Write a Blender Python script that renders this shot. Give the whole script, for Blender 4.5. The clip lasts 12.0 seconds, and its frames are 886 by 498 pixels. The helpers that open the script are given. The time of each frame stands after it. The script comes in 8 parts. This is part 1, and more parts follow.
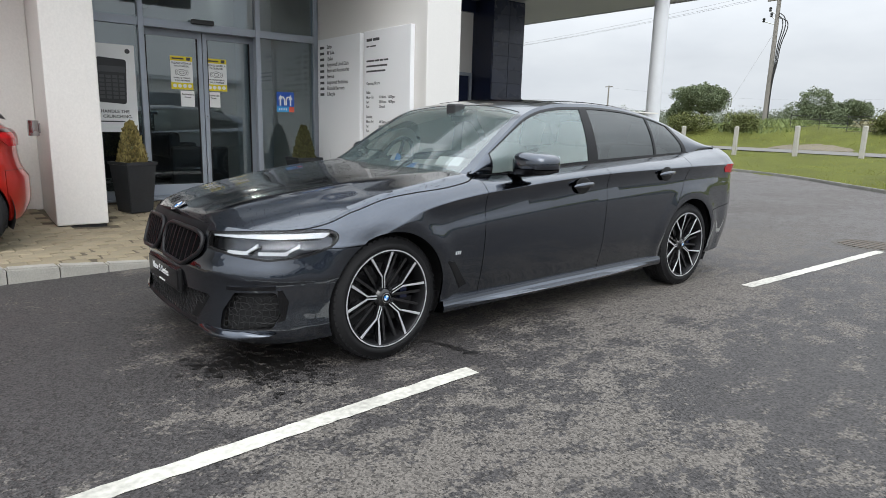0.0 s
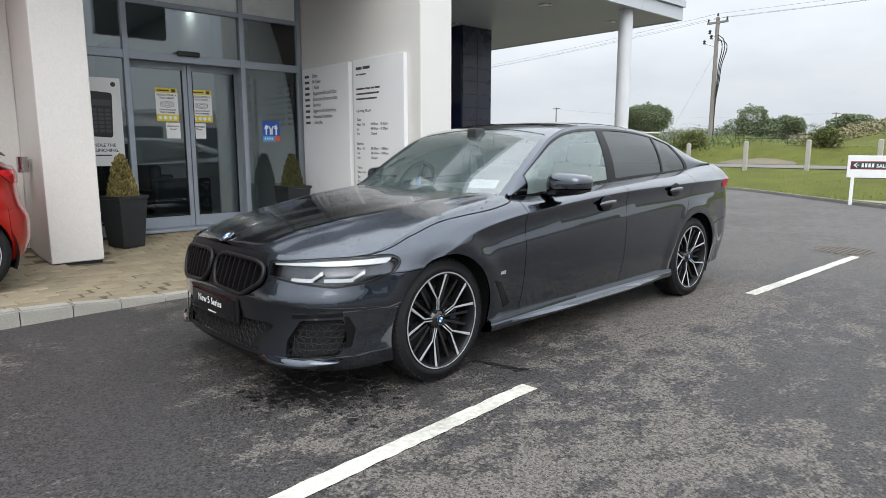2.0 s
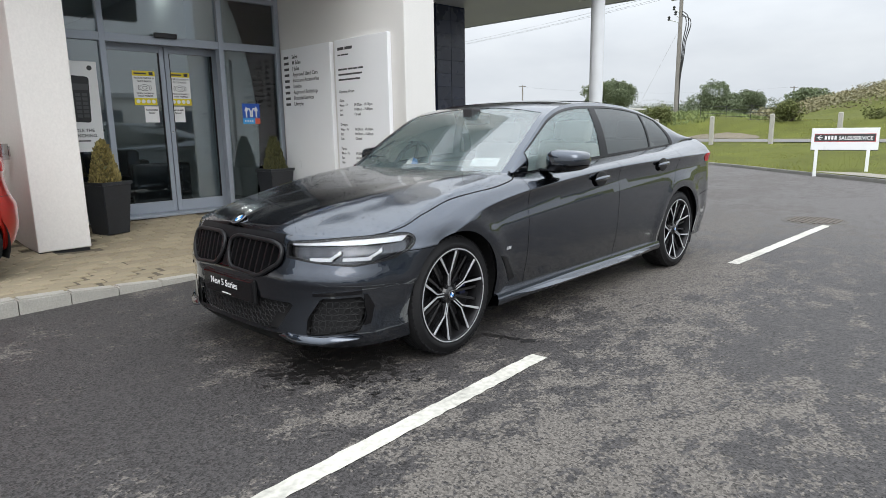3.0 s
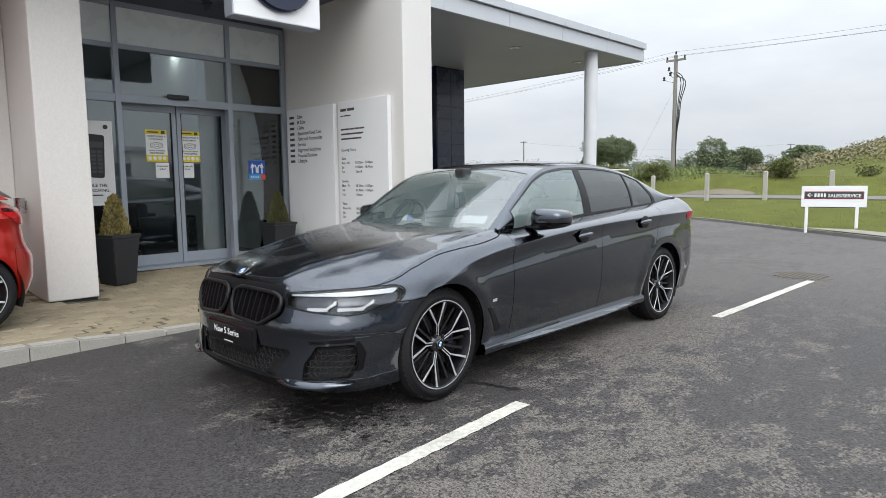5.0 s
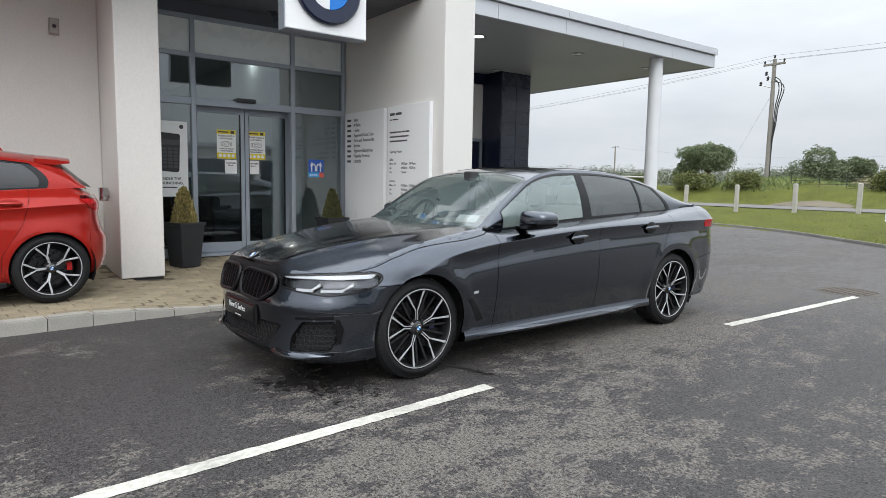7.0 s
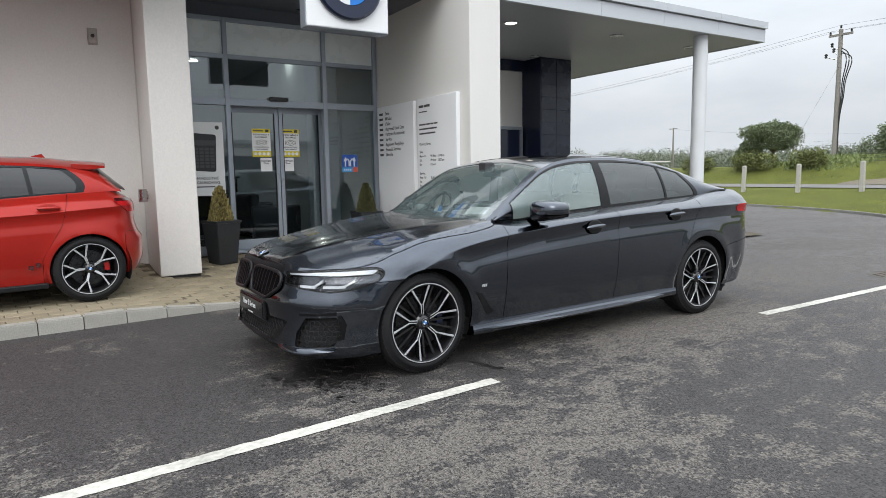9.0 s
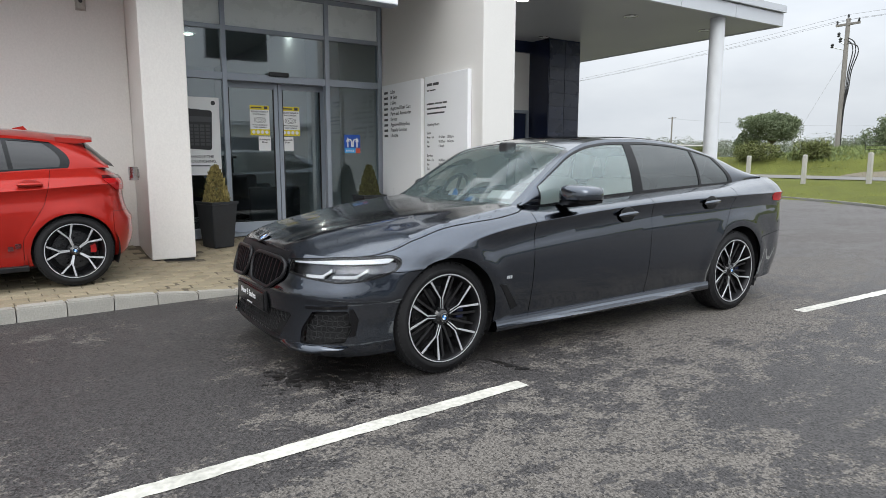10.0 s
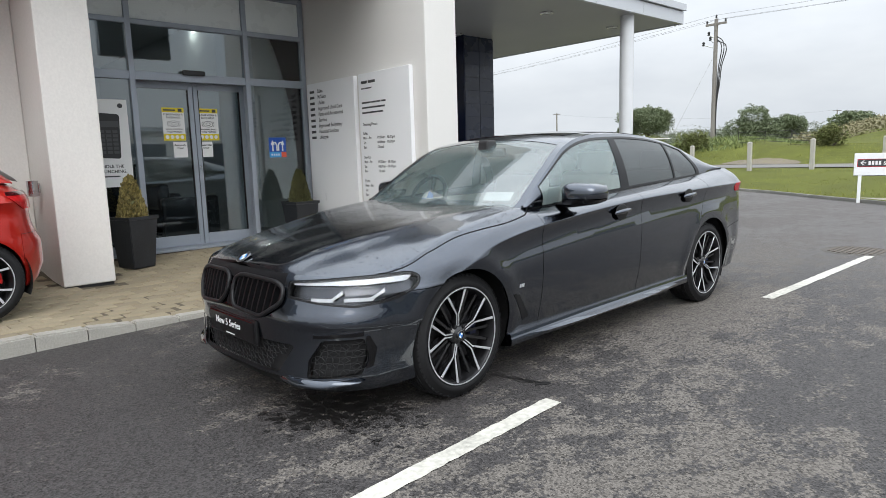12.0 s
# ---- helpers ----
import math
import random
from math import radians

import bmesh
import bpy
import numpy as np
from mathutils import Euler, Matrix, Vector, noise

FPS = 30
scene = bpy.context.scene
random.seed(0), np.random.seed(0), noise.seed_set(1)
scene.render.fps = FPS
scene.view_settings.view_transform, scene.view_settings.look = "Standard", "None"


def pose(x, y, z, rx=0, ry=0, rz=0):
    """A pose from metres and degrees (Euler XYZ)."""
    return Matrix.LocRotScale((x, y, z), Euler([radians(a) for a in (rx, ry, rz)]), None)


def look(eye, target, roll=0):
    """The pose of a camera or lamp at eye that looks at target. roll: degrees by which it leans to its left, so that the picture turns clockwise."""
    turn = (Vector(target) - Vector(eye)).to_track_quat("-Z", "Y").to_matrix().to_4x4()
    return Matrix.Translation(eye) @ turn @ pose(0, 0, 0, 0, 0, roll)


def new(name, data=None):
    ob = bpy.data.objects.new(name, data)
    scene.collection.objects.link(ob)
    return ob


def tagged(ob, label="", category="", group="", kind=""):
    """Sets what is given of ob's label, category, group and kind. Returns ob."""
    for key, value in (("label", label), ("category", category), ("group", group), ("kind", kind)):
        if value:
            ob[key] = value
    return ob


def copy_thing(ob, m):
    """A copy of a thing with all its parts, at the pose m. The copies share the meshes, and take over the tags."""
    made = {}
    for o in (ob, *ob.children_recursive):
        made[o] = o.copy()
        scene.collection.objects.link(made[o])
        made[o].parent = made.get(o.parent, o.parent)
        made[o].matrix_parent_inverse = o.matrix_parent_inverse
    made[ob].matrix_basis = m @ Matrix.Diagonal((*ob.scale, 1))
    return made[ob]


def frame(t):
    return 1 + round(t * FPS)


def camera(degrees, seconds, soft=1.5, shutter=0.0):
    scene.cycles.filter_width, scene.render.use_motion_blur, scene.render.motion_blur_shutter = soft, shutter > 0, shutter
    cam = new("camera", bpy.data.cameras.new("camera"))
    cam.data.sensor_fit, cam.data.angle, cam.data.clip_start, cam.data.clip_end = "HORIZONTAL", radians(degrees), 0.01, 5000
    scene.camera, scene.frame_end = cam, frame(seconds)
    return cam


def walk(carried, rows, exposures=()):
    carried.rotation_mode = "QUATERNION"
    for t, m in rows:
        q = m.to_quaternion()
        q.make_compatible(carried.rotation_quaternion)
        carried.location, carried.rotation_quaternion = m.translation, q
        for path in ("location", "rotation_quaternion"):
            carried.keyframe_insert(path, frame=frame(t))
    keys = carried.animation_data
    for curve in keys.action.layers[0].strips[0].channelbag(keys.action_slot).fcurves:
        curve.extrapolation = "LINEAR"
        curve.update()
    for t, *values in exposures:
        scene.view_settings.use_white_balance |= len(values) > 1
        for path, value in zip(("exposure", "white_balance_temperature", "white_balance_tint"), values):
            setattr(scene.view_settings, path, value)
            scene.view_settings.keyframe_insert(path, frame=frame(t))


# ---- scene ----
cam = camera(70.0, 12.0, soft=0.85)
PATH = [
    (0, (0.385, 0.199, 1.263), (1.592, 1.745, 0.873), 1.6),
    (0.5, (0.178, 0.119, 1.261), (1.456, 1.627, 0.957), 1.0),
    (1, (0.033, 0.166, 1.252), (1.266, 1.71, 0.944), 0.5),
    (1.5, (-0.023, 0.349, 1.257), (1.236, 1.874, 0.955), -0.1),
    (2, (-0.064, 0.478, 1.256), (1.262, 1.943, 0.942), 0.0),
    (2.5, (-0.213, 0.556, 1.243), (1.169, 1.965, 0.918), 0.0),
    (2.7, (-0.295, 0.577, 1.248), (1.098, 1.961, 0.869), -1.0),
    (4.3, (-0.288, 0.432, 1.29), (1.07, 1.868, 0.986), -0.6),
    (4.5, (-0.303, 0.457, 1.297), (1.058, 1.893, 1.004), -1.7),
    (5, (-0.419, 0.331, 1.298), (0.984, 1.741, 1.086), -0.6),
    (5.5, (-0.459, 0.172, 1.288), (0.923, 1.59, 1.008), 2.1),
    (6, (-0.327, -0.021, 1.274), (0.994, 1.455, 0.994), 1.5),
    (6.5, (-0.185, -0.23, 1.303), (1.076, 1.302, 1.052), 0.0),
    (7, (-0.185, -0.424, 1.293), (1.009, 1.168, 1.087), 1.0),
    (7.2, (-0.201, -0.47, 1.308), (0.985, 1.125, 1.081), 1.2),
    (8.8, (0.13, -0.673, 1.311), (1.167, 1.024, 1.101), -1.5),
    (9, (0.117, -0.589, 1.315), (1.162, 1.1, 1.077), -0.9),
    (9.5, (0.125, -0.394, 1.311), (1.226, 1.258, 1.061), -0.2),
    (10, (0.199, -0.142, 1.272), (1.255, 1.533, 0.99), 0.1),
    (10.5, (0.151, 0.075, 1.303), (1.235, 1.738, 1.069), -0.8),
    (11, (-0.01, 0.25, 1.291), (1.157, 1.858, 1.062), -1.3),
    (11.5, (-0.12, 0.403, 1.281), (1.127, 1.948, 1.035), -0.3),
    (12, (-0.098, 0.551, 1.288), (1.221, 2.027, 1.001), -1.7),
]
LIFT = [(0, 0.10), (2.7, 0.12), (4.5, 0.12), (5.5, 0.05), (9.5, 0.05), (10.5, 0.13), (12, 0.13)]
walk(cam, [(t, look(eye, target, roll)) for t, eye, target, roll in PATH], LIFT)

# ---- world and light: a bright overcast sky ----
world = bpy.data.worlds.new("overcast_sky")
scene.world = world
world.use_nodes = True
wn, wl = world.node_tree.nodes, world.node_tree.links
wn.clear()
w_out = wn.new("ShaderNodeOutputWorld")
w_bg = wn.new("ShaderNodeBackground")
w_sky = wn.new("ShaderNodeTexSky")
w_sky.sky_type = "NISHITA"
w_sky.sun_disc = False
w_sky.sun_elevation = radians(42)
w_sky.sun_rotation = radians(219)
w_sky.air_density, w_sky.dust_density, w_sky.ozone_density = 1.0, 4.0, 1.0
w_hsv = wn.new("ShaderNodeHueSaturation")
w_hsv.inputs["Saturation"].default_value = 0.10
w_tc = wn.new("ShaderNodeTexCoord")
w_map = wn.new("ShaderNodeMapping")
w_map.inputs["Scale"].default_value = (1.6, 1.6, 4.5)
w_noise = wn.new("ShaderNodeTexNoise")
w_noise.inputs["Scale"].default_value = 1.7
w_noise.inputs["Detail"].default_value = 5
w_noise.inputs["Roughness"].default_value = 0.55
w_ramp = wn.new("ShaderNodeValToRGB")
w_ramp.color_ramp.elements[0].position, w_ramp.color_ramp.elements[0].color = 0.32, (0.738, 0.798, 0.872, 1)
w_ramp.color_ramp.elements[1].position, w_ramp.color_ramp.elements[1].color = 0.68, (0.955, 1.01, 1.066, 1)
w_gain = wn.new("ShaderNodeMix")
w_gain.data_type, w_gain.blend_type = "RGBA", "MULTIPLY"
w_gain.inputs[0].default_value = 1.0
w_cloud = wn.new("ShaderNodeMix")
w_cloud.data_type = "RGBA"
w_cloud.inputs[0].default_value = 0.80
w_scale = wn.new("ShaderNodeVectorMath")
w_scale.operation = "SCALE"
w_scale.inputs["Scale"].default_value = 10.0
wl.new(w_sky.outputs[0], w_hsv.inputs["Color"])
wl.new(w_tc.outputs["Generated"], w_map.inputs[0])
wl.new(w_map.outputs[0], w_noise.inputs["Vector"])
wl.new(w_noise.outputs[0], w_ramp.inputs[0])
wl.new(w_ramp.outputs[0], w_scale.inputs[0])
wl.new(w_hsv.outputs[0], w_cloud.inputs["A"])
wl.new(w_scale.outputs[0], w_cloud.inputs["B"])
# an overcast sky is some three times brighter overhead than at the horizon
w_sep = wn.new("ShaderNodeSeparateXYZ")
wl.new(w_tc.outputs["Generated"], w_sep.inputs[0])
w_high = wn.new("ShaderNodeMapRange")
w_high.inputs["From Min"].default_value, w_high.inputs["From Max"].default_value = 0.10, 1.0
w_high.inputs["To Min"].default_value, w_high.inputs["To Max"].default_value = 1.0, 3.3
wl.new(w_sep.outputs["Z"], w_high.inputs[0])
w_grade = wn.new("ShaderNodeVectorMath")
w_grade.operation = "SCALE"
wl.new(w_cloud.outputs["Result"], w_grade.inputs[0])
wl.new(w_high.outputs[0], w_grade.inputs["Scale"])
wl.new(w_grade.outputs[0], w_bg.inputs["Color"])
w_bg.inputs["Strength"].default_value = 0.093
wl.new(w_bg.outputs[0], w_out.inputs[0])

sun = new("sun", bpy.data.lights.new("sun", "SUN"))
sun.data.energy, sun.data.angle, sun.data.color = 1.0, radians(50), (1.0, 0.975, 0.94)
sun.matrix_world = look((0, 0, 30), (21, 26, 0))
scene.view_settings.exposure = 0.0


# ---- materials ----
def links_of(m):
    return m.node_tree.nodes, m.node_tree.links


def mat(name, color, rough=0.6, metal=0.0, vary=0.15, scale=4.0, fine=60.0, bump=0.0, coat=0.0, spec=0.5, rvary=0.1, stretch=(1, 1, 1)):
    """A surface with variation at two scales, coarse stains and fine grain, in object space."""
    m = bpy.data.materials.new(name)
    m.use_nodes = True
    n, l = links_of(m)
    b = n["Principled BSDF"]
    b.inputs["Metallic"].default_value = metal
    b.inputs["Coat Weight"].default_value = coat
    b.inputs["Coat Roughness"].default_value = 0.03
    b.inputs["Specular IOR Level"].default_value = spec
    tc = n.new("ShaderNodeTexCoord")
    mp = n.new("ShaderNodeMapping")
    mp.inputs["Scale"].default_value = stretch
    l.new(tc.outputs["Object"], mp.inputs[0])
    n1 = n.new("ShaderNodeTexNoise")
    n1.inputs["Scale"].default_value, n1.inputs["Detail"].default_value = scale, 4
    n2 = n.new("ShaderNodeTexNoise")
    n2.inputs["Scale"].default_value, n2.inputs["Detail"].default_value = fine, 3
    l.new(mp.outputs[0], n1.inputs["Vector"])
    l.new(mp.outputs[0], n2.inputs["Vector"])
    add = n.new("ShaderNodeMath")
    add.operation = "ADD"
    l.new(n1.outputs[0], add.inputs[0])
    l.new(n2.outputs[0], add.inputs[1])
    rng = n.new("ShaderNodeMapRange")
    rng.inputs["From Min"].default_value, rng.inputs["From Max"].default_value = 0.6, 1.4
    rng.inputs["To Min"].default_value, rng.inputs["To Max"].default_value = 1 - vary, 1 + vary
    l.new(add.outputs[0], rng.inputs[0])
    mul = n.new("ShaderNodeVectorMath")
    mul.operation = "SCALE"
    mul.inputs[0].default_value = color[:3]
    l.new(rng.outputs[0], mul.inputs["Scale"])
    l.new(mul.outputs[0], b.inputs["Base Color"])
    rr = n.new("ShaderNodeMapRange")
    rr.inputs["From Min"].default_value, rr.inputs["From Max"].default_value = 0.3, 0.7
    rr.inputs["To Min"].default_value, rr.inputs["To Max"].default_value = max(0.0, rough - rvary), min(1.0, rough + rvary)
    l.new(n1.outputs[0], rr.inputs[0])
    l.new(rr.outputs[0], b.inputs["Roughness"])
    if bump:
        bp = n.new("ShaderNodeBump")
        bp.inputs["Strength"].default_value, bp.inputs["Distance"].default_value = 1.0, bump
        l.new(n2.outputs[0], bp.inputs["Height"])
        l.new(bp.outputs[0], b.inputs["Normal"])
    return m


def glass(name, tint, rough=0.0, mirror=0.5, veil=0.0, patch=0.25):
    """A thin pane: clear glass with a sharp reflection."""
    m = bpy.data.materials.new(name)
    m.use_nodes = True
    n, l = links_of(m)
    n.clear()
    out = n.new("ShaderNodeOutputMaterial")
    mix = n.new("ShaderNodeMixShader")
    tr = n.new("ShaderNodeBsdfTransparent")
    tr.inputs[0].default_value = (*tint, 1)
    gl = n.new("ShaderNodeBsdfGlossy")
    gl.inputs["Roughness"].default_value = rough
    fr = n.new("ShaderNodeFresnel")
    fr.inputs[0].default_value = 1.0 + mirror
    l.new(fr.outputs[0], mix.inputs[0])
    # pale diffuse film brightens the pane: mist plus painted-in sky and cabin light
    if veil:
        film = n.new("ShaderNodeBsdfDiffuse")
        film.inputs[0].default_value = (0.66, 0.86, 0.86, 1)
        see = n.new("ShaderNodeMixShader")
        mottle = n.new("ShaderNodeTexNoise")
        mottle.inputs["Scale"].default_value, mottle.inputs["Detail"].default_value = 6, 5
        tc = n.new("ShaderNodeTexCoord")
        l.new(tc.outputs["Object"], mottle.inputs["Vector"])
        amount = n.new("ShaderNodeMapRange")
        amount.inputs["From Min"].default_value, amount.inputs["From Max"].default_value = 0.3, 0.7
        amount.inputs["To Min"].default_value, amount.inputs["To Max"].default_value = veil * (1 - patch), veil * (1 + patch)
        l.new(mottle.outputs[0], amount.inputs[0])
        l.new(amount.outputs[0], see.inputs[0])
        l.new(tr.outputs[0], see.inputs[1])
        l.new(film.outputs[0], see.inputs[2])
        l.new(see.outputs[0], mix.inputs[1])
    else:
        l.new(tr.outputs[0], mix.inputs[1])
    l.new(gl.outputs[0], mix.inputs[2])
    l.new(mix.outputs[0], out.inputs[0])
    return m


def glow(name, color, strength):
    m = bpy.data.materials.new(name)
    m.use_nodes = True
    n, l = links_of(m)
    b = n["Principled BSDF"]
    b.inputs["Base Color"].default_value = (*color, 1)
    b.inputs["Emission Color"].default_value = (*color, 1)
    b.inputs["Emission Strength"].default_value = strength
    return m


def asphalt_mat():
    """Tarmac drying after rain: pale dry blotches dragged along the lane, dark wet film between, chippings."""
    m = bpy.data.materials.new("wet_asphalt")
    m.use_nodes = True
    n, l = links_of(m)
    b = n["Principled BSDF"]
    geo = n.new("ShaderNodeNewGeometry")
    mp = n.new("ShaderNodeMapping")
    mp.inputs["Rotation"].default_value = (0, 0, radians(-4))
    mp.inputs["Scale"].default_value = (0.75, 1.05, 1)
    l.new(geo.outputs["Position"], mp.inputs[0])
    big = n.new("ShaderNodeTexNoise")
    big.inputs["Scale"].default_value, big.inputs["Detail"].default_value, big.inputs["Roughness"].default_value = 0.55, 4, 0.6
    med = n.new("ShaderNodeTexNoise")
    med.inputs["Scale"].default_value, med.inputs["Detail"].default_value, med.inputs["Roughness"].default_value = 5.0, 12, 0.72
    med.inputs["Distortion"].default_value = 0.15
    l.new(mp.outputs[0], big.inputs["Vector"])
    l.new(mp.outputs[0], med.inputs["Vector"])
    fine = n.new("ShaderNodeTexVoronoi")
    fine.inputs["Scale"].default_value = 115
    l.new(geo.outputs["Position"], fine.inputs["Vector"])
    grain = n.new("ShaderNodeTexNoise")
    grain.inputs["Scale"].default_value, grain.inputs["Detail"].default_value = 38, 6
    l.new(geo.outputs["Position"], grain.inputs["Vector"])
    a1 = n.new("ShaderNodeMath")
    a1.operation = "MULTIPLY_ADD"
    a1.inputs[1].default_value = 0.62
    l.new(big.outputs[0], a1.inputs[0])
    l.new(med.outputs[0], a1.inputs[2])
    a2 = n.new("ShaderNodeMath")
    a2.operation = "MULTIPLY_ADD"
    a2.inputs[1].default_value = 0.50
    l.new(grain.outputs[0], a2.inputs[0])
    l.new(a1.outputs[0], a2.inputs[2])
    # a drier lane across the bay, a wetter one beside it
    turn = n.new("ShaderNodeMapping")
    turn.vector_type = "TEXTURE"
    turn.inputs["Location"].default_value = (1.9, 1.6, 0)
    turn.inputs["Rotation"].default_value = (0, 0, radians(-74))
    l.new(geo.outputs["Position"], turn.inputs[0])
    sep = n.new("ShaderNodeSeparateXYZ")
    l.new(turn.outputs[0], sep.inputs[0])
    span_ = n.new("ShaderNodeMapRange")
    span_.inputs["From Min"].default_value, span_.inputs["From Max"].default_value = -3.0, 4.0
    l.new(sep.outputs["X"], span_.inputs[0])
    lane = n.new("ShaderNodeValToRGB")
    lane.color_ramp.interpolation = "EASE"
    stops = ((0.0, 0.36), (0.16, 0.42), (0.28, 0.54), (0.36, 0.62), (0.42, 0.56), (0.48, 0.35), (0.62, 0.29), (0.82, 0.36), (1.0, 0.40))
    for i, (p_, v_) in enumerate(stops):
        e_ = lane.color_ramp.elements[i] if i < 2 else lane.color_ramp.elements.new(p_)
        e_.position = p_
        e_.color = (v_, v_, v_, 1)
    l.new(span_.outputs[0], lane.inputs[0])
    a3 = n.new("ShaderNodeMath")
    a3.operation = "MULTIPLY_ADD"
    a3.inputs[1].default_value = 0.32
    l.new(lane.outputs[0], a3.inputs[0])
    l.new(a2.outputs[0], a3.inputs[2])
    # still wet at the side of the yard by the paving
    place = n.new("ShaderNodeSeparateXYZ")
    l.new(geo.outputs["Position"], place.inputs[0])
    damp = n.new("ShaderNodeMapRange")
    damp.inputs["From Min"].default_value, damp.inputs["From Max"].default_value = 0.75, 1.40
    damp.inputs["To Min"].default_value, damp.inputs["To Max"].default_value = -0.085, 0.0
    l.new(place.outputs["X"], damp.inputs[0])
    a4 = n.new("ShaderNodeMath")
    l.new(a3.outputs[0], a4.inputs[0])
    l.new(damp.outputs[0], a4.inputs[1])
    dry = n.new("ShaderNodeMapRange")
    dry.interpolation_type = "SMOOTHSTEP"
    dry.inputs["From Min"].default_value, dry.inputs["From Max"].default_value = 1.182, 1.246
    l.new(a4.outputs[0], dry.inputs[0])
    col = n.new("ShaderNodeMix")
    col.data_type = "RGBA"
    col.inputs["A"].default_value = (0.0370, 0.0343, 0.0338, 1)
    col.inputs["B"].default_value = (0.0870, 0.0790, 0.0710, 1)
    l.new(dry.outputs[0], col.inputs[0])
    # the patches fade out towards the far end of the yard
    out_ = n.new("ShaderNodeMapRange")
    out_.inputs["From Min"].default_value, out_.inputs["From Max"].default_value = 5.5, 10.0
    out_.inputs["To Max"].default_value = 0.80
    l.new(place.outputs["X"], out_.inputs[0])
    even = n.new("ShaderNodeMix")
    even.data_type = "RGBA"
    even.inputs["B"].default_value = (0.077, 0.071, 0.068, 1)
    l.new(out_.outputs[0], even.inputs[0])
    l.new(col.outputs["Result"], even.inputs["A"])
    chip = n.new("ShaderNodeMapRange")
    chip.inputs["From Min"].default_value, chip.inputs["From Max"].default_value = 0.0, 0.75
    chip.inputs["To Min"].default_value, chip.inputs["To Max"].default_value = 0.32, 2.0
    l.new(fine.outputs["Color"], chip.inputs[0])
    mul = n.new("ShaderNodeVectorMath")
    mul.operation = "SCALE"
    l.new(even.outputs["Result"], mul.inputs[0])
    l.new(chip.outputs[0], mul.inputs["Scale"])
    l.new(mul.outputs[0], b.inputs["Base Color"])
    ro = n.new("ShaderNodeMapRange")
    ro.inputs["To Min"].default_value, ro.inputs["To Max"].default_value = 0.60, 0.84
    l.new(dry.outputs[0], ro.inputs[0])
    l.new(ro.outputs[0], b.inputs["Roughness"])
    bp = n.new("ShaderNodeBump")
    b.inputs["Specular IOR Level"].default_value = 0.26
    bp.inputs["Strength"].default_value, bp.inputs["Distance"].default_value = 0.7, 0.004
    l.new(fine.outputs["Distance"], bp.inputs["Height"])
    l.new(bp.outputs[0], b.inputs["Normal"])
    return m


def random_tint(m, amount=0.12, island=False):
    """Makes each piece of a run a little lighter or darker than the next."""
    n, l = links_of(m)
    b = n["Principled BSDF"]
    src = b.inputs["Base Color"].links[0].from_socket
    if island:
        info = n.new("ShaderNodeNewGeometry").outputs["Random Per Island"]
    else:
        info = n.new("ShaderNodeObjectInfo").outputs["Random"]
    rng = n.new("ShaderNodeMapRange")
    rng.inputs["To Min"].default_value, rng.inputs["To Max"].default_value = 1 - amount, 1 + amount
    l.new(info, rng.inputs[0])
    mul = n.new("ShaderNodeVectorMath")
    mul.operation = "SCALE"
    l.new(src, mul.inputs[0])
    l.new(rng.outputs[0], mul.inputs["Scale"])
    l.new(mul.outputs[0], b.inputs["Base Color"])
    return m


M_ASPHALT = asphalt_mat()
M_LINE = mat("worn_white_line_paint", (0.52, 0.505, 0.45), 0.75, vary=0.38, scale=2.5, fine=32, bump=0.002)
M_RENDER = mat("white_masonry_render", (0.72, 0.705, 0.675), 0.85, vary=0.05, scale=0.7, fine=90, bump=0.0015)
M_RENDER_DIRTY = mat("weathered_render", (0.69, 0.668, 0.635), 0.85, vary=0.07, scale=0.9, fine=55, bump=0.0012, stretch=(1, 1, 0.75))
M_ALU = mat("grey_powder_coated_aluminium", (0.33, 0.365, 0.415), 0.42, metal=0.3, vary=0.05, scale=2, fine=120)
M_SOFFIT = mat("silver_grey_soffit_panel", (0.40, 0.415, 0.435), 0.42, metal=0.1, vary=0.03, scale=0.8, fine=30, rvary=0.05)
M_FASCIA = mat("silver_fascia_panel", (0.55, 0.57, 0.60), 0.38, metal=0.4, vary=0.04, scale=1, fine=50)
M_NAVY = mat("gloss_navy_cladding", (0.012, 0.018, 0.045), 0.12, vary=0.1, scale=1, fine=30, rvary=0.04)
M_RECESS = mat("dark_blue_grey_soffit_panel", (0.105, 0.115, 0.138), 0.35, vary=0.08, scale=1.5, fine=40)
M_NAVY_TILE = random_tint(mat("navy_cladding_tile", (0.020, 0.026, 0.052), 0.30, vary=0.1, scale=3, fine=60), 0.15)
M_DARK = mat("dark_grey_plastic", (0.02, 0.021, 0.023), 0.5, vary=0.1)
M_BLACK = mat("black_rubber", (0.010, 0.010, 0.011), 0.7, vary=0.15, scale=6)
M_SIGN = mat("white_sign_panel", (0.85, 0.86, 0.87), 0.35, vary=0.02, scale=2, fine=80)
M_INK = mat("dark_grey_lettering", (0.045, 0.047, 0.05), 0.5, vary=0.05)
M_KERB = random_tint(mat("pale_concrete_kerb", (0.335, 0.322, 0.288), 0.85, vary=0.2, scale=5, fine=80, bump=0.003), 0.10)
M_KERB_DARK = random_tint(mat("dark_grey_kerb", (0.20, 0.195, 0.175), 0.9, vary=0.3, scale=4, fine=70, bump=0.003), 0.12)
M_PAVER = random_tint(mat("buff_block_paving", (0.265, 0.222, 0.150), 0.85, vary=0.2, scale=6, fine=90, bump=0.003), 0.13)
